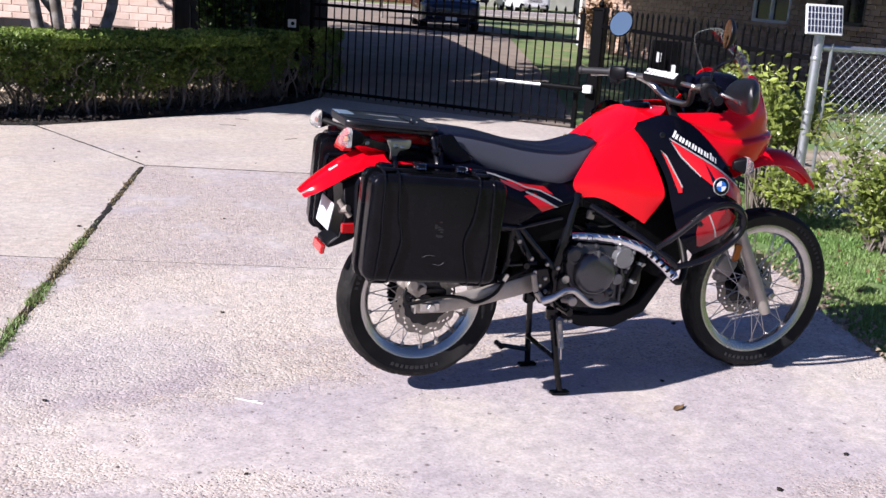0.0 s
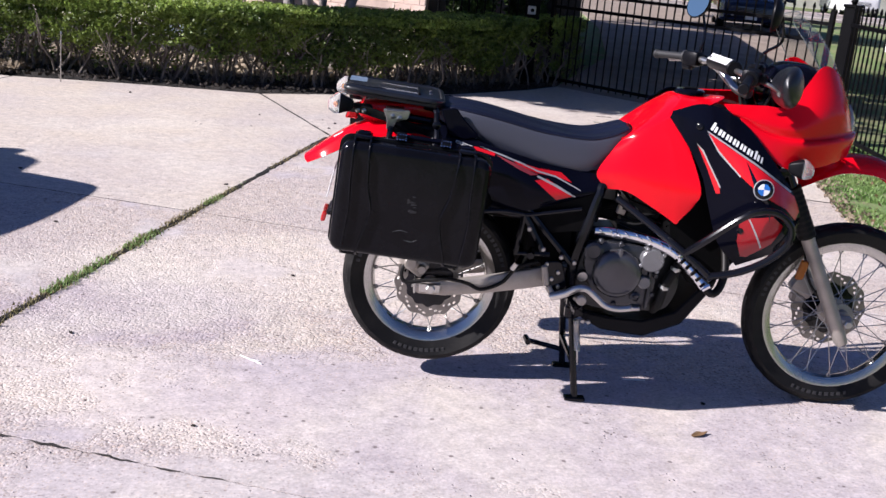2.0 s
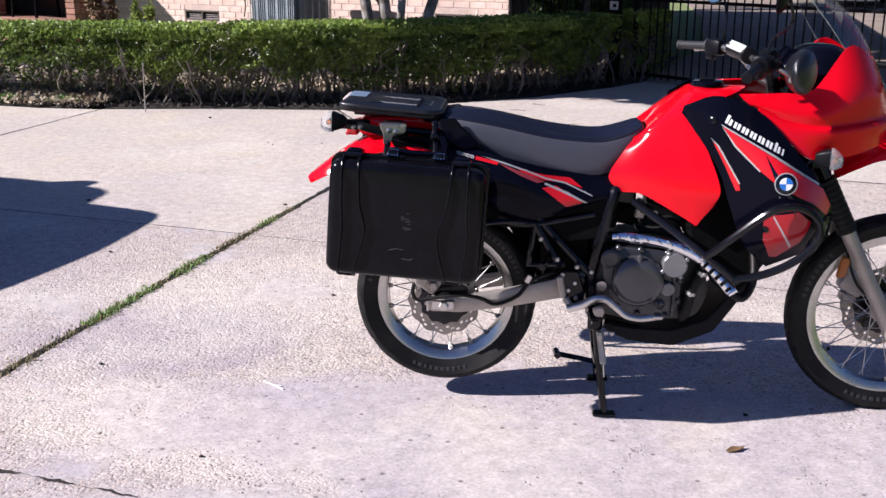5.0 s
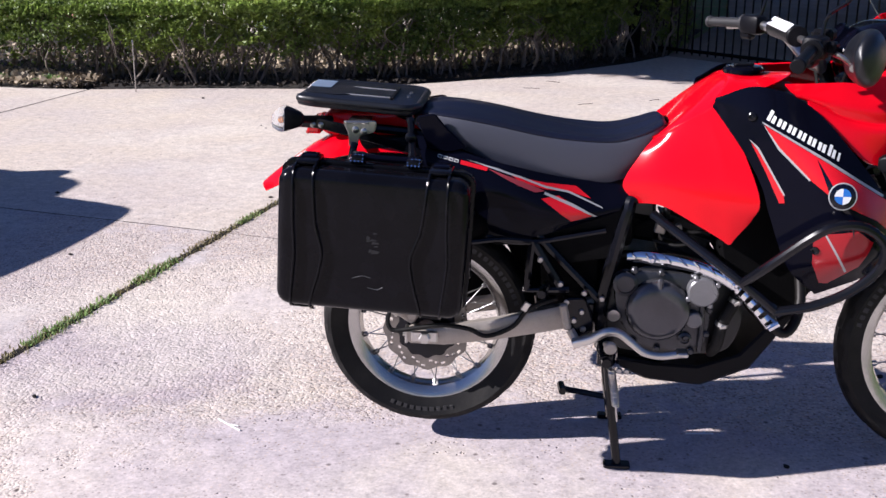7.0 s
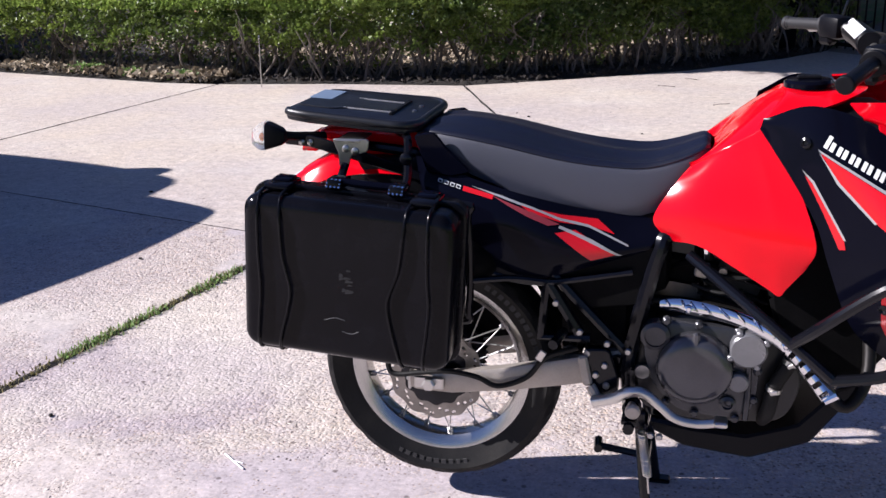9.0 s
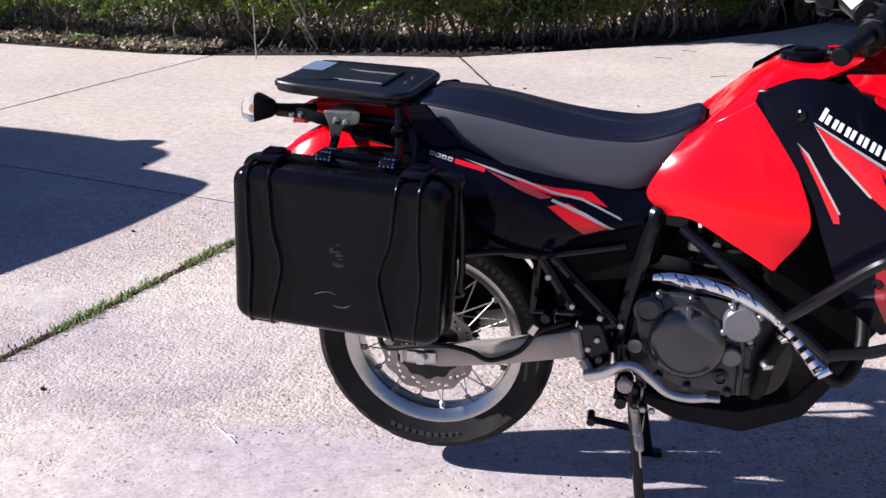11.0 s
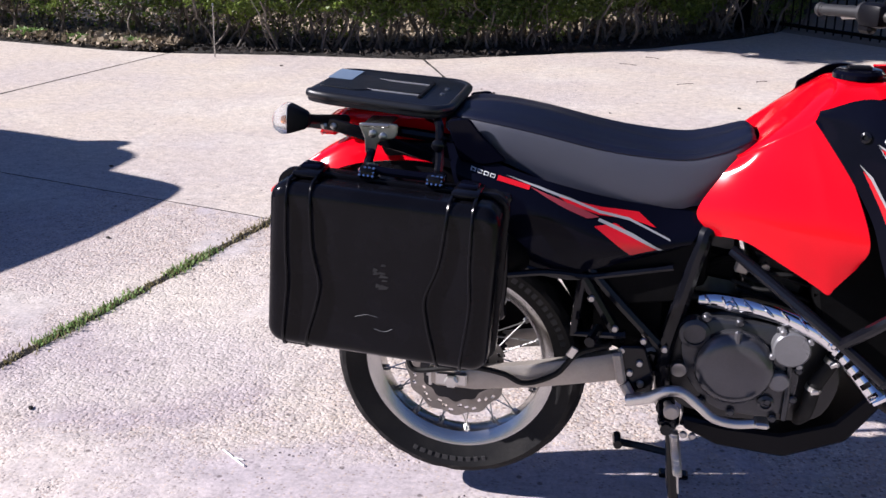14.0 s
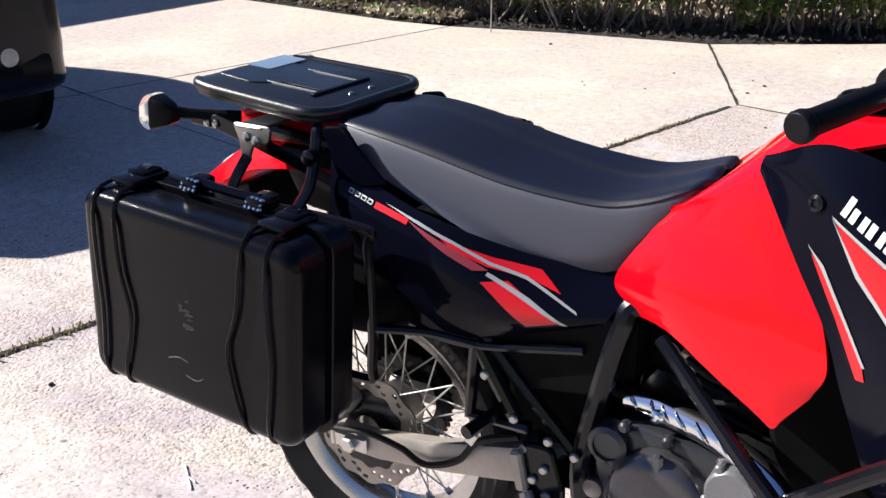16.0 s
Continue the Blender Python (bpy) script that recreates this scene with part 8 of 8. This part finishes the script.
def iron_run(name, label, category, a, b_, height, pitch, rails, gate=False):
    a, b_ = Vector(a), Vector(b_)
    d = b_ - a
    o = thing(name, label, category, (a.x, a.y, 0), math.degrees(math.atan2(d.y, d.x)))
    mesh = spear(height - 0.045)
    n = int(d.length / pitch)
    for k in range(n + 1):
        piece("picket", mesh, o, Matrix.Translation((d.length * k / n, 0, 0.045 if gate else 0.02)))
    for z in rails:
        bb = bmesh.new()
        add_box(bb, (d.length / 2, 0, z), (d.length, 0.036, 0.036), 0.004)
        part("rail", bb, IRON, o)
    if gate:
        for x in (0, d.length):
            bb = bmesh.new()
            add_box(bb, (x, 0, height / 2), (0.05, 0.05, height - 0.03), 0.005)
            part("stile", bb, IRON, o)
    return o, d.length


def iron_post(where, h, w, label):
    bb = bmesh.new()
    add_box(bb, (0, 0, h / 2), (w, w, h), 0.006)
    add_prism(bb, [(-w / 2 - 0.01, -w / 2 - 0.01), (w / 2 + 0.01, -w / 2 - 0.01), (w / 2 + 0.01, w / 2 + 0.01), (-w / 2 - 0.01, w / 2 + 0.01)], h, h + 0.03, 0.006, axis="z")
    add_lathe(bb, [(0.02, h + 0.03), (0.035, h + 0.06), (0.02, h + 0.10), (0.002, h + 0.11)], (0, 0, 0), "z", 12)
    o = thing("gate_post", label, "post", where, -46, data=finish(bb, IRON, "gate_post"))
    return o


gate, gl = iron_run("driveway_gate", "black iron driveway gate with spear-topped pickets, closed", "gate", (1.62, 9.22), (4.02, 6.72), 1.27, 0.105, (0.09, 0.95, 1.12), True)
iron_post((1.36, 9.12, 0), 1.42, 0.12, "black square iron gate post with a keypad plate")
iron_post((4.14, 6.56, 0), 1.30, 0.13, "black square iron gate post holding the gate opener")
iron_run("iron_fence", "black iron fence with spear-topped pickets beside the lawn", "fence", (4.10, 6.42), (3.74, 2.55), 1.31, 0.115, (0.12, 1.14))
iron_run("iron_fence", "short black iron fence beside the house corner", "fence", (0.25, 10.0), (1.28, 9.2), 1.36, 0.11, (0.12, 1.2))
pl = thing("keypad", "small pale metal keypad plate on the gate post", "keypad", (1.335, 9.045, 0.885), -24)
b = bmesh.new()
add_box(b, (0, 0, 0), (0.10, 0.02, 0.10), 0.006)
part("plate", b, ALU, pl)
b = bmesh.new()
add_lathe(b, [(0.022, -0.010), (0.022, -0.018), (0.001, -0.019)], (0.012, 0, 0.0), "y", 14)
part("knob", b, IRON, pl)
op = thing("gate_opener", "pale metal gate opener arm bolted to the post", "gate opener", (4.08, 6.50, 0.47), 134)
b = bmesh.new()
add_tube(b, [(0.0, 0.06, 0), (0.55, 0.06, 0.0)], 0.032, n=12)
part("motor_tube", b, IRON, op)
b = bmesh.new()
add_tube(b, [(0.5, 0.06, 0.0), (1.16, 0.055, 0.0)], 0.020, n=10)
part("ram", b, GALV, op, "bright galvanised ram")
b = bmesh.new()
add_box(b, (0.02, 0.06, 0.0), (0.10, 0.07, 0.085), 0.01)
part("bracket", b, FRAME_WHITE, op, "white end bracket")
bx = thing("control_box", "black gate control box with white labels on a post", "control box", (4.80, 6.25, 0.0), -25)
b = bmesh.new()
add_box(b, (0, 0, 0.80), (0.30, 0.18, 0.46), 0.012)
part("box", b, IRON, bx)
b = bmesh.new()
add_box(b, (0, 0.03, 0.29), (0.08, 0.08, 0.60), 0.006)
part("post", b, IRON, bx)
for x, z, w2, h2 in ((-0.08, 0.86, 0.05, 0.10), (0.09, 0.74, 0.06, 0.10)):
    b = bmesh.new()
    add_box(b, (x, -0.094, z), (w2, 0.004, h2), 0.001)
    part("label", b, WHITE, bx)

# chain-link fence and solar panel
link = thing("chain_link_fence", "galvanised chain-link fence with a top rail", "fence", (3.56, 2.37, 0.0), -8)
for x in (0.0, 2.4):
    b = bmesh.new()
    add_tube(b, [(x, 0, -0.05), (x, 0, 1.26)], 0.034, n=14)
    add_lathe(b, [(0.037, 1.25), (0.037, 1.275), (0.022, 1.30), (0.002, 1.31)], (x, 0, 0), "z", 14)
    part("post", b, GALV, link)
b = bmesh.new()
add_tube(b, [(0, 0, 1.17), (2.4, 0, 1.17)], 0.022, n=10)
part("top_rail", b, GALV, link)
b = bmesh.new()
add_tube(b, [(0.10, -0.01, 1.2), (0.10, -0.01, 0.1)], 0.012, n=8)
for z in (0.35, 0.75, 1.1):
    add_lathe(b, [(0.037, z - 0.012), (0.040, z), (0.037, z + 0.012)], (0, 0, 0), "z", 14)
part("tension_bar", b, GALV, link)
b = bmesh.new()
cell = 0.062
for sgn in (1, -1):
    k = -20
    while k * cell < 2.4 + 1.2:
        x0 = k * cell
        t0, t1 = max(0.0, (0.10 - x0) / 1.13), min(1.0, (2.4 - x0) / 1.13)
        if t1 > t0:
            z_a, z_b = 0.04 + 1.13 * t0, 0.04 + 1.13 * t1
            if sgn < 0:
                z_a, z_b = 1.21 - z_a, 1.21 - z_b
            add_tube(b, [(x0 + 1.13 * t0, 0.003 * sgn, z_a), (x0 + 1.13 * t1, 0.003 * sgn, z_b)], 0.0022, n=3)
        k += 1
part("mesh_wire", b, GALV, link, kind="stuff")
link.scale = (1, 1, 1.05)
solar = thing("solar_panel", "small solar panel tilted on a fence post", "solar panel", (3.545, 2.33, 1.415), -8)
b = bmesh.new()
add_box(b, (0, 0, 0), (0.27, 0.02, 0.20), 0.003, (-12, 0, 0))
part("panel_frame", b, FRAME_WHITE, solar, "white frame and backing")
CELL = material("dark glossy solar cells", (0.035, 0.04, 0.075), 0.12, vary=0.1)
cellm = bmesh.new()
add_box(cellm, (0, 0, 0), (0.0165, 0.004, 0.038), 0.0)
cellm = finish(cellm, CELL, "solar_cell", 0)
for i in range(10):
    for j in range(4):
        piece("solar_cell", cellm, solar, pose(0, 0, 0, -12) @ Matrix.Translation((-0.1165 + 0.0259 * i, -0.011, -0.066 + 0.044 * j)))
b = bmesh.new()
add_tube(b, [(0.02, 0.03, -0.19), (0.02, 0.02, 0.0)], 0.012, n=8)
part("mount", b, GALV, solar)

# ---------------------------------------------------------------- the neighbouring house
nb = thing("neighbour_house", "tan brick neighbouring house with dark eaves", "house", (11.70, 21.36, 0.0), -90)
NB_BRICK = material("brown tan brick", (0.42, 0.275, 0.19), 0.85, vary=0.15, scale=8, second=(0.50, 0.35, 0.26), fine=110, bump=0.002, spread=0.2)
b = bmesh.new()
add_prism(b, [(0.02, 0.02), (17, 0.02), (17, 8), (0.02, 8)], -0.05, 2.2, axis="z")
part("wall", b, MORTAR, nb, smooth=0)
brick_wall(nb, Matrix.Translation((0, -0.09, 0)), 12.6, 0.0, 2.2, NB_BRICK, lambda x, z: 0.9 < z and x < 3.4, [(7.15, 8.3, 1.1, 2.1), (9.25, 10.3, 1.18, 2.1)], core=False, limit=200)
b = bmesh.new()
add_grid(b, np.array([[(-0.05, -0.62, 2.54), (17.4, -0.62, 2.54)], [(-0.05, 4.0, 3.6), (17.4, 4.0, 3.6)], [(-0.05, 8.7, 2.54), (17.4, 8.7, 2.54)]]), 0.10)
part("roof", b, SHINGLE, nb, smooth=0)
b = bmesh.new()
add_box(b, (8.65, -0.61, 2.32), (17.4, 0.04, 0.30), 0.005)
part("fascia", b, PAINT_BROWN, nb, "dark brown fascia board")
b = bmesh.new()
add_box(b, (8.65, -0.31, 2.185), (17.3, 0.58, 0.03), 0.003)
part("soffit", b, PAINT_BROWN, nb)
b = bmesh.new()
add_tube(b, [(-0.05, -0.16, 2.15), (-0.05, -0.16, 0.05)], 0.045, n=10)
part("downpipe", b, FRAME_WHITE, nb, "white downpipe at the corner")
for x0, x1, z0, z1, fm in ((7.15, 8.3, 1.1, 2.1, FRAME_WHITE), (9.25, 10.3, 1.18, 2.1, FRAME_DARK)):
    wn_ = new("window")
    wn_.parent = nb
    b = bmesh.new()
    xm, zm = (x0 + x1) / 2, (z0 + z1) / 2
    for c, s in (((xm, -0.04, z1 - 0.03), (x1 - x0, 0.08, 0.06)), ((xm, -0.04, z0 + 0.03), (x1 - x0, 0.08, 0.06)), ((x0 + 0.03, -0.04, zm), (0.06, 0.08, z1 - z0)), ((x1 - 0.03, -0.04, zm), (0.06, 0.08, z1 - z0)), ((xm, -0.04, zm), (0.05, 0.08, z1 - z0))):
        add_box(b, c, s, 0.004)
    part("window_frame", b, fm, wn_)
    for x in ((x0 + xm) / 2, (x1 + xm) / 2):
        b = bmesh.new()
        add_box(b, (x, -0.02, zm), ((x1 - x0) / 2 - 0.07, 0.01, z1 - z0 - 0.1), 0.001)
        part("pane", b, GLASS_DARK, wn_)
    b = bmesh.new()
    add_box(b, (xm, -0.13, z0 - 0.04), (x1 - x0 + 0.1, 0.12, 0.07), 0.006)
    part("window_sill", b, NB_BRICK, wn_)

# ---------------------------------------------------------------- across the street
fence = thing("board_fence", "tall red-brown wooden board fence across the street", "fence", (6.0, 56.0, 0.0), 0)
WOOD_RED = material("red brown fence boards", (0.20, 0.075, 0.045), 0.8, vary=0.2, scale=3, fine=30, spread=0.2)
b = bmesh.new()
add_box(b, (0, 0, 0.95), (0.142, 0.02, 1.9), 0.004)
board = finish(b, WOOD_RED, "board", 0)
for k in range(86):
    piece("board", board, fence, Matrix.Translation((0.15 * k, random.uniform(-0.004, 0.004), 0)))
for z in (0.4, 1.5):
    b = bmesh.new()
    add_box(b, (6.4, 0.04, z), (13, 0.04, 0.09), 0.004)
    part("rail", b, WOOD_RED, fence)
far = thing("far_house", "pale house with dark roof across the street", "house", (20.0, 60.0, 0.0), 0)
b = bmesh.new()
add_prism(b, [(0, 0), (14, 0), (14, 8), (0, 8)], -0.05, 2.6, axis="z")
part("wall", b, material("pale siding", (0.62, 0.60, 0.56), 0.8, vary=0.1, scale=2, fine=20), far, smooth=0)
b = bmesh.new()
add_grid(b, np.array([[(-0.6, -0.6, 2.5), (14.6, -0.6, 2.5)], [(-0.6, 4, 4.6), (14.6, 4, 4.6)], [(-0.6, 8.6, 2.5), (14.6, 8.6, 2.5)]]), 0.15)
part("roof", b, SHINGLE, far, smooth=0)
for x in (1.5, 5.0, 10.0):
    b = bmesh.new()
    add_box(b, (x, -0.03, 1.5), (1.3, 0.06, 1.1), 0.01)
    part("window", b, GLASS_DARK, far)


# unseen house added beside the driveway: its eaves throw the shade at the far end of the slabs
own = thing("house", "unseen brick house beside the driveway, its eaves added to shade the slabs", "house", (-11.25, -5.0, 0.0), 0)
b = bmesh.new()
add_prism(b, [(-6, 0), (0, 0), (0, 13.0), (-6, 13.0)], -0.1, 2.55, axis="z")
part("wall", b, material("pale brick wall far off", (0.50, 0.36, 0.29), 0.9, vary=0.2, scale=3, fine=12), own, smooth=0)
b = bmesh.new()
add_grid(b, np.array([[(0.6, -0.6, 2.58), (0.6, 13.6, 2.58)], [(-3.0, -0.6, 4.1), (-3.0, 13.6, 4.1)], [(-6.6, -0.6, 2.58), (-6.6, 13.6, 2.58)]]), 0.12)
part("roof", b, SHINGLE, own, smooth=0)

# ---------------------------------------------------------------- parked cars
def car(where, turn, paint, label, scale=1.0):
    o = thing("car", label, "car", where, turn)
    o.scale = (1, 1, scale)
    X = [(2.20, 0.58, 0.42, 0.58, 0.86, 0.55), (2.16, 0.76, 0.36, 0.62, 1.02, 0.66), (2.00, 0.88, 0.30, 0.66, 1.13, 0.74), (1.55, 0.93, 0.26, 0.70, 1.19, 0.80), (1.05, 0.93, 0.26, 0.72, 1.27, 0.82), (0.35, 0.93, 0.26, 0.74, 1.82, 0.73),
         (-0.4, 0.93, 0.26, 0.74, 1.94, 0.76), (-1.3, 0.93, 0.26, 0.76, 1.94, 0.76), (-1.95, 0.92, 0.28, 0.78, 1.84, 0.74), (-2.25, 0.88, 0.32, 0.80, 1.15, 0.70), (-2.36, 0.75, 0.40, 0.70, 0.95, 0.60)]
    rows = []
    for x, w, lo, mid, top, wt in X:
        belt = min(1.02, top - 0.06)
        half = [(x, 0, lo), (x, -w * 0.9, lo), (x, -w, (lo + mid) / 2), (x, -w, mid + 0.1), (x, -w * 0.98, belt), (x, -wt, top - 0.03), (x, -wt * 0.6, top), (x, 0, top + 0.02)]
        rows.append(half + flip(half[1:-1])[::-1])
    ring = np.array(rows)
    long_ = np.stack([curve_points(ring[:, k], 60) for k in range(ring.shape[1])], axis=1)
    grid = np.array([curve_points(np.vstack([r, r[:1]]), 57)[:-1] for r in long_])
    bb = bmesh.new()
    add_grid(bb, grid, wrap=True)
    for row in (grid[0], grid[-1]):
        bb.faces.new([bb.verts.new(p) for p in row])
    bmesh.ops.remove_doubles(bb, verts=bb.verts[:], dist=0.0005)
    bmesh.ops.recalc_face_normals(bb, faces=bb.faces[:])
    tree_ = BVHTree.FromBMesh(bb)
    part("body", bb, paint, o, smooth=40)
    for s in (-1, 1):
        for q in ([(0.80, 1.06), (0.42, 1.06), (-0.25, 1.08), (-0.25, 1.60), (0.20, 1.56)], [(-0.33, 1.08), (-1.15, 1.09), (-1.15, 1.61), (-0.33, 1.61)], [(-1.24, 1.09), (-1.95, 1.12), (-1.80, 1.52), (-1.24, 1.60)]):
            decal("side_window", q, tree_, GLASS_DARK, o, s, 0.004, 4)
        bb = bmesh.new()
        add_box(bb, (0.82, s * 1.17, 1.21), (0.16, 0.28, 0.24), 0.06, segments=2)
        add_box(bb, (0.80, s * 1.0, 1.13), (0.07, 0.24, 0.06), 0.015)
        part("door_mirror", bb, paint, o)
        bb = bmesh.new()
        add_box(bb, (2.03, s * 0.60, 0.80), (0.20, 0.30, 0.14), 0.04, (0, 0, s * -18), 2)
        part("headlamp", bb, LENS_CLEAR, o)
        bb = bmesh.new()
        add_lathe(bb, [(0.058, 0.0), (0.058, 0.03), (0.045, 0.05), (0.001, 0.055)], (2.15, s * 0.52, 0.53), "x", 20)
        part("fog_lamp", bb, LENS_CLEAR, o)
        bb = bmesh.new()
        add_box(bb, (-2.26, s * 0.72, 0.98), (0.12, 0.18, 0.22), 0.03)
        part("tail_lamp", bb, LENS_RED, o)
        for x in (1.42, -1.42):
            w = new("wheel")
            w.parent = o
            w.matrix_basis = Matrix.Translation((x, s * 0.80, 0.355))
            bb = bmesh.new()
            add_lathe(bb, [(0.24, -0.115), (0.335, -0.115), (0.355, -0.09), (0.355, 0.09), (0.335, 0.115), (0.24, 0.115)], n=40, closed=True)
            part("tyre", bb, RUBBER, w)
            bb = bmesh.new()
            add_lathe(bb, [(0.245, -0.09), (0.245, 0.09), (0.20, s * 0.06), (0.001, s * 0.06)], n=24)
            for k in range(5):
                a = k * 2 * math.pi / 5
                add_tube(bb, [(0.03 * math.cos(a), s * 0.09, 0.03 * math.sin(a)), (0.23 * math.cos(a), s * 0.085, 0.23 * math.sin(a))], [0.035, 0.022], n=6)
            part("rim", bb, ALU, w)
            bb = bmesh.new()
            add_lathe(bb, [(0.385, s * 0.06), (0.40, s * 0.10), (0.375, s * 0.105)], (x, s * 0.80, 0.36), "y", 32, True)
            part("wheel_arch", bb, BLACK_MATT, o)
    bb = bmesh.new()
    add_grid(bb, surface([[(1.00, -0.70, 1.275), (1.08, 0, 1.295), (1.00, 0.70, 1.275)], [(0.72, -0.70, 1.56), (0.80, 0, 1.58), (0.72, 0.70, 1.56)], [(0.42, -0.66, 1.80), (0.48, 0, 1.83), (0.42, 0.66, 1.80)]], 15, 10), -0.02)
    part("windscreen", bb, GLASS_DARK, o, smooth=60)
    bb = bmesh.new()
    add_box(bb, (2.13, 0, 0.46), (0.14, 1.50, 0.16), 0.05, segments=2)
    part("bumper", bb, BLACK_MATT, o)
    bb = bmesh.new()
    for k in range(4):
        add_box(bb, (2.185, 0, 0.62 + 0.05 * k), (0.05, 0.80, 0.018), 0.004)
    part("grille", bb, BLACK_GLOSS, o)
    bb = bmesh.new()
    add_box(bb, (2.21, 0, 0.46), (0.02, 0.34, 0.13), 0.004)
    part("number_plate", bb, WHITE, o)
    return o


BLUE_BLACK = material("blue black car paint", (0.005, 0.006, 0.013), 0.2, vary=0.05)
BLUE_BLACK.node_tree.nodes["Principled BSDF"].inputs["Specular IOR Level"].default_value = 0.25
DARK_BLUE = material("dark blue car paint", (0.012, 0.022, 0.065), 0.2, vary=0.05, coat=0.8)
car((-5.63, 1.55, 0.0), -12, BLUE_BLACK, "blue-black sport utility car parked on the driveway")
car((10.25, 28.4, 0.0), -104, DARK_BLUE, "dark blue sport utility car parked beyond the gate", 0.80)
car((22.6, 50.0, 0.0), -96, material("white car paint", (0.7, 0.7, 0.7), 0.25, vary=0.03, coat=0.6), "white car parked across the street")

# ---------------------------------------------------------------- small things on the driveway
bm = bmesh.new()
add_grid(bm, surface([[(-0.03, -0.006, 0.004), (0.0, -0.014, 0.009), (0.03, -0.004, 0.008)], [(-0.03, 0.0, 0.003), (0, 0, 0.004), (0.035, 0.0, 0.014)], [(-0.03, 0.006, 0.006), (0.0, 0.014, 0.010), (0.03, 0.005, 0.006)]], 11, 9), 0.0008)
leaf = thing("dry_leaf", "curled dry brown leaf lying on the concrete", "leaf", (0.905, -0.378, 0.0), 25, data=finish(bm, DRY_LEAF, "dry_leaf"))
for x, y, a, l in ((-0.655, 0.0, -38, 0.115), (0.776, 0.062, 4, 0.085)):
    bm = bmesh.new()
    add_box(bm, (0, 0, 0.003), (l, 0.006, 0.005), 0.002)
    add_box(bm, (l * 0.1, 0.006, 0.0035), (l * 0.35, 0.004, 0.004), 0.001, (0, 0, 24))
    thing("wood_splinter", "thin white wood splinter lying on the concrete", "splinter", (x, y, 0.0), a, data=finish(bm, WHITE, "wood_splinter"))
r = random.Random(90)
for k in range(34):
    x, y = r.uniform(-2.6, 1.9), r.uniform(-1.3, 6.0)
    if abs(x + 1.62 - 0.2125 * (y - 0.25)) < 0.05:
        continue
    bm = bmesh.new()
    s_ = r.uniform(0.006, 0.014)
    bmesh.ops.create_icosphere(bm, subdivisions=1, radius=s_)
    for v in bm.verts:
        v.co = Vector((v.co.x * r.uniform(0.8, 1.6), v.co.y * r.uniform(0.6, 1.1), v.co.z * 0.5 + s_ * 0.35))
    thing("debris", "small dark crumb of bark on the concrete", "debris", (x, y, 0.0), r.uniform(0, 360), data=finish(bm, SOIL, "debris", 0), group="crumbs on the driveway")
for k in range(9):
    x, y = r.uniform(-0.4, 2.4), r.uniform(5.2, 7.4)
    bm = bmesh.new()
    l = r.uniform(0.03, 0.08)
    add_tube(bm, [(-l, 0, 0.004), (0, r.uniform(-0.01, 0.01), 0.006), (l, 0, 0.004)], 0.002, n=5)
    thing("twig", "thin dark twig lying on the concrete", "twig", (x, y, 0.0), r.uniform(-40, 40), data=finish(bm, BARK_DARK, "twig"), group="twigs on the driveway")
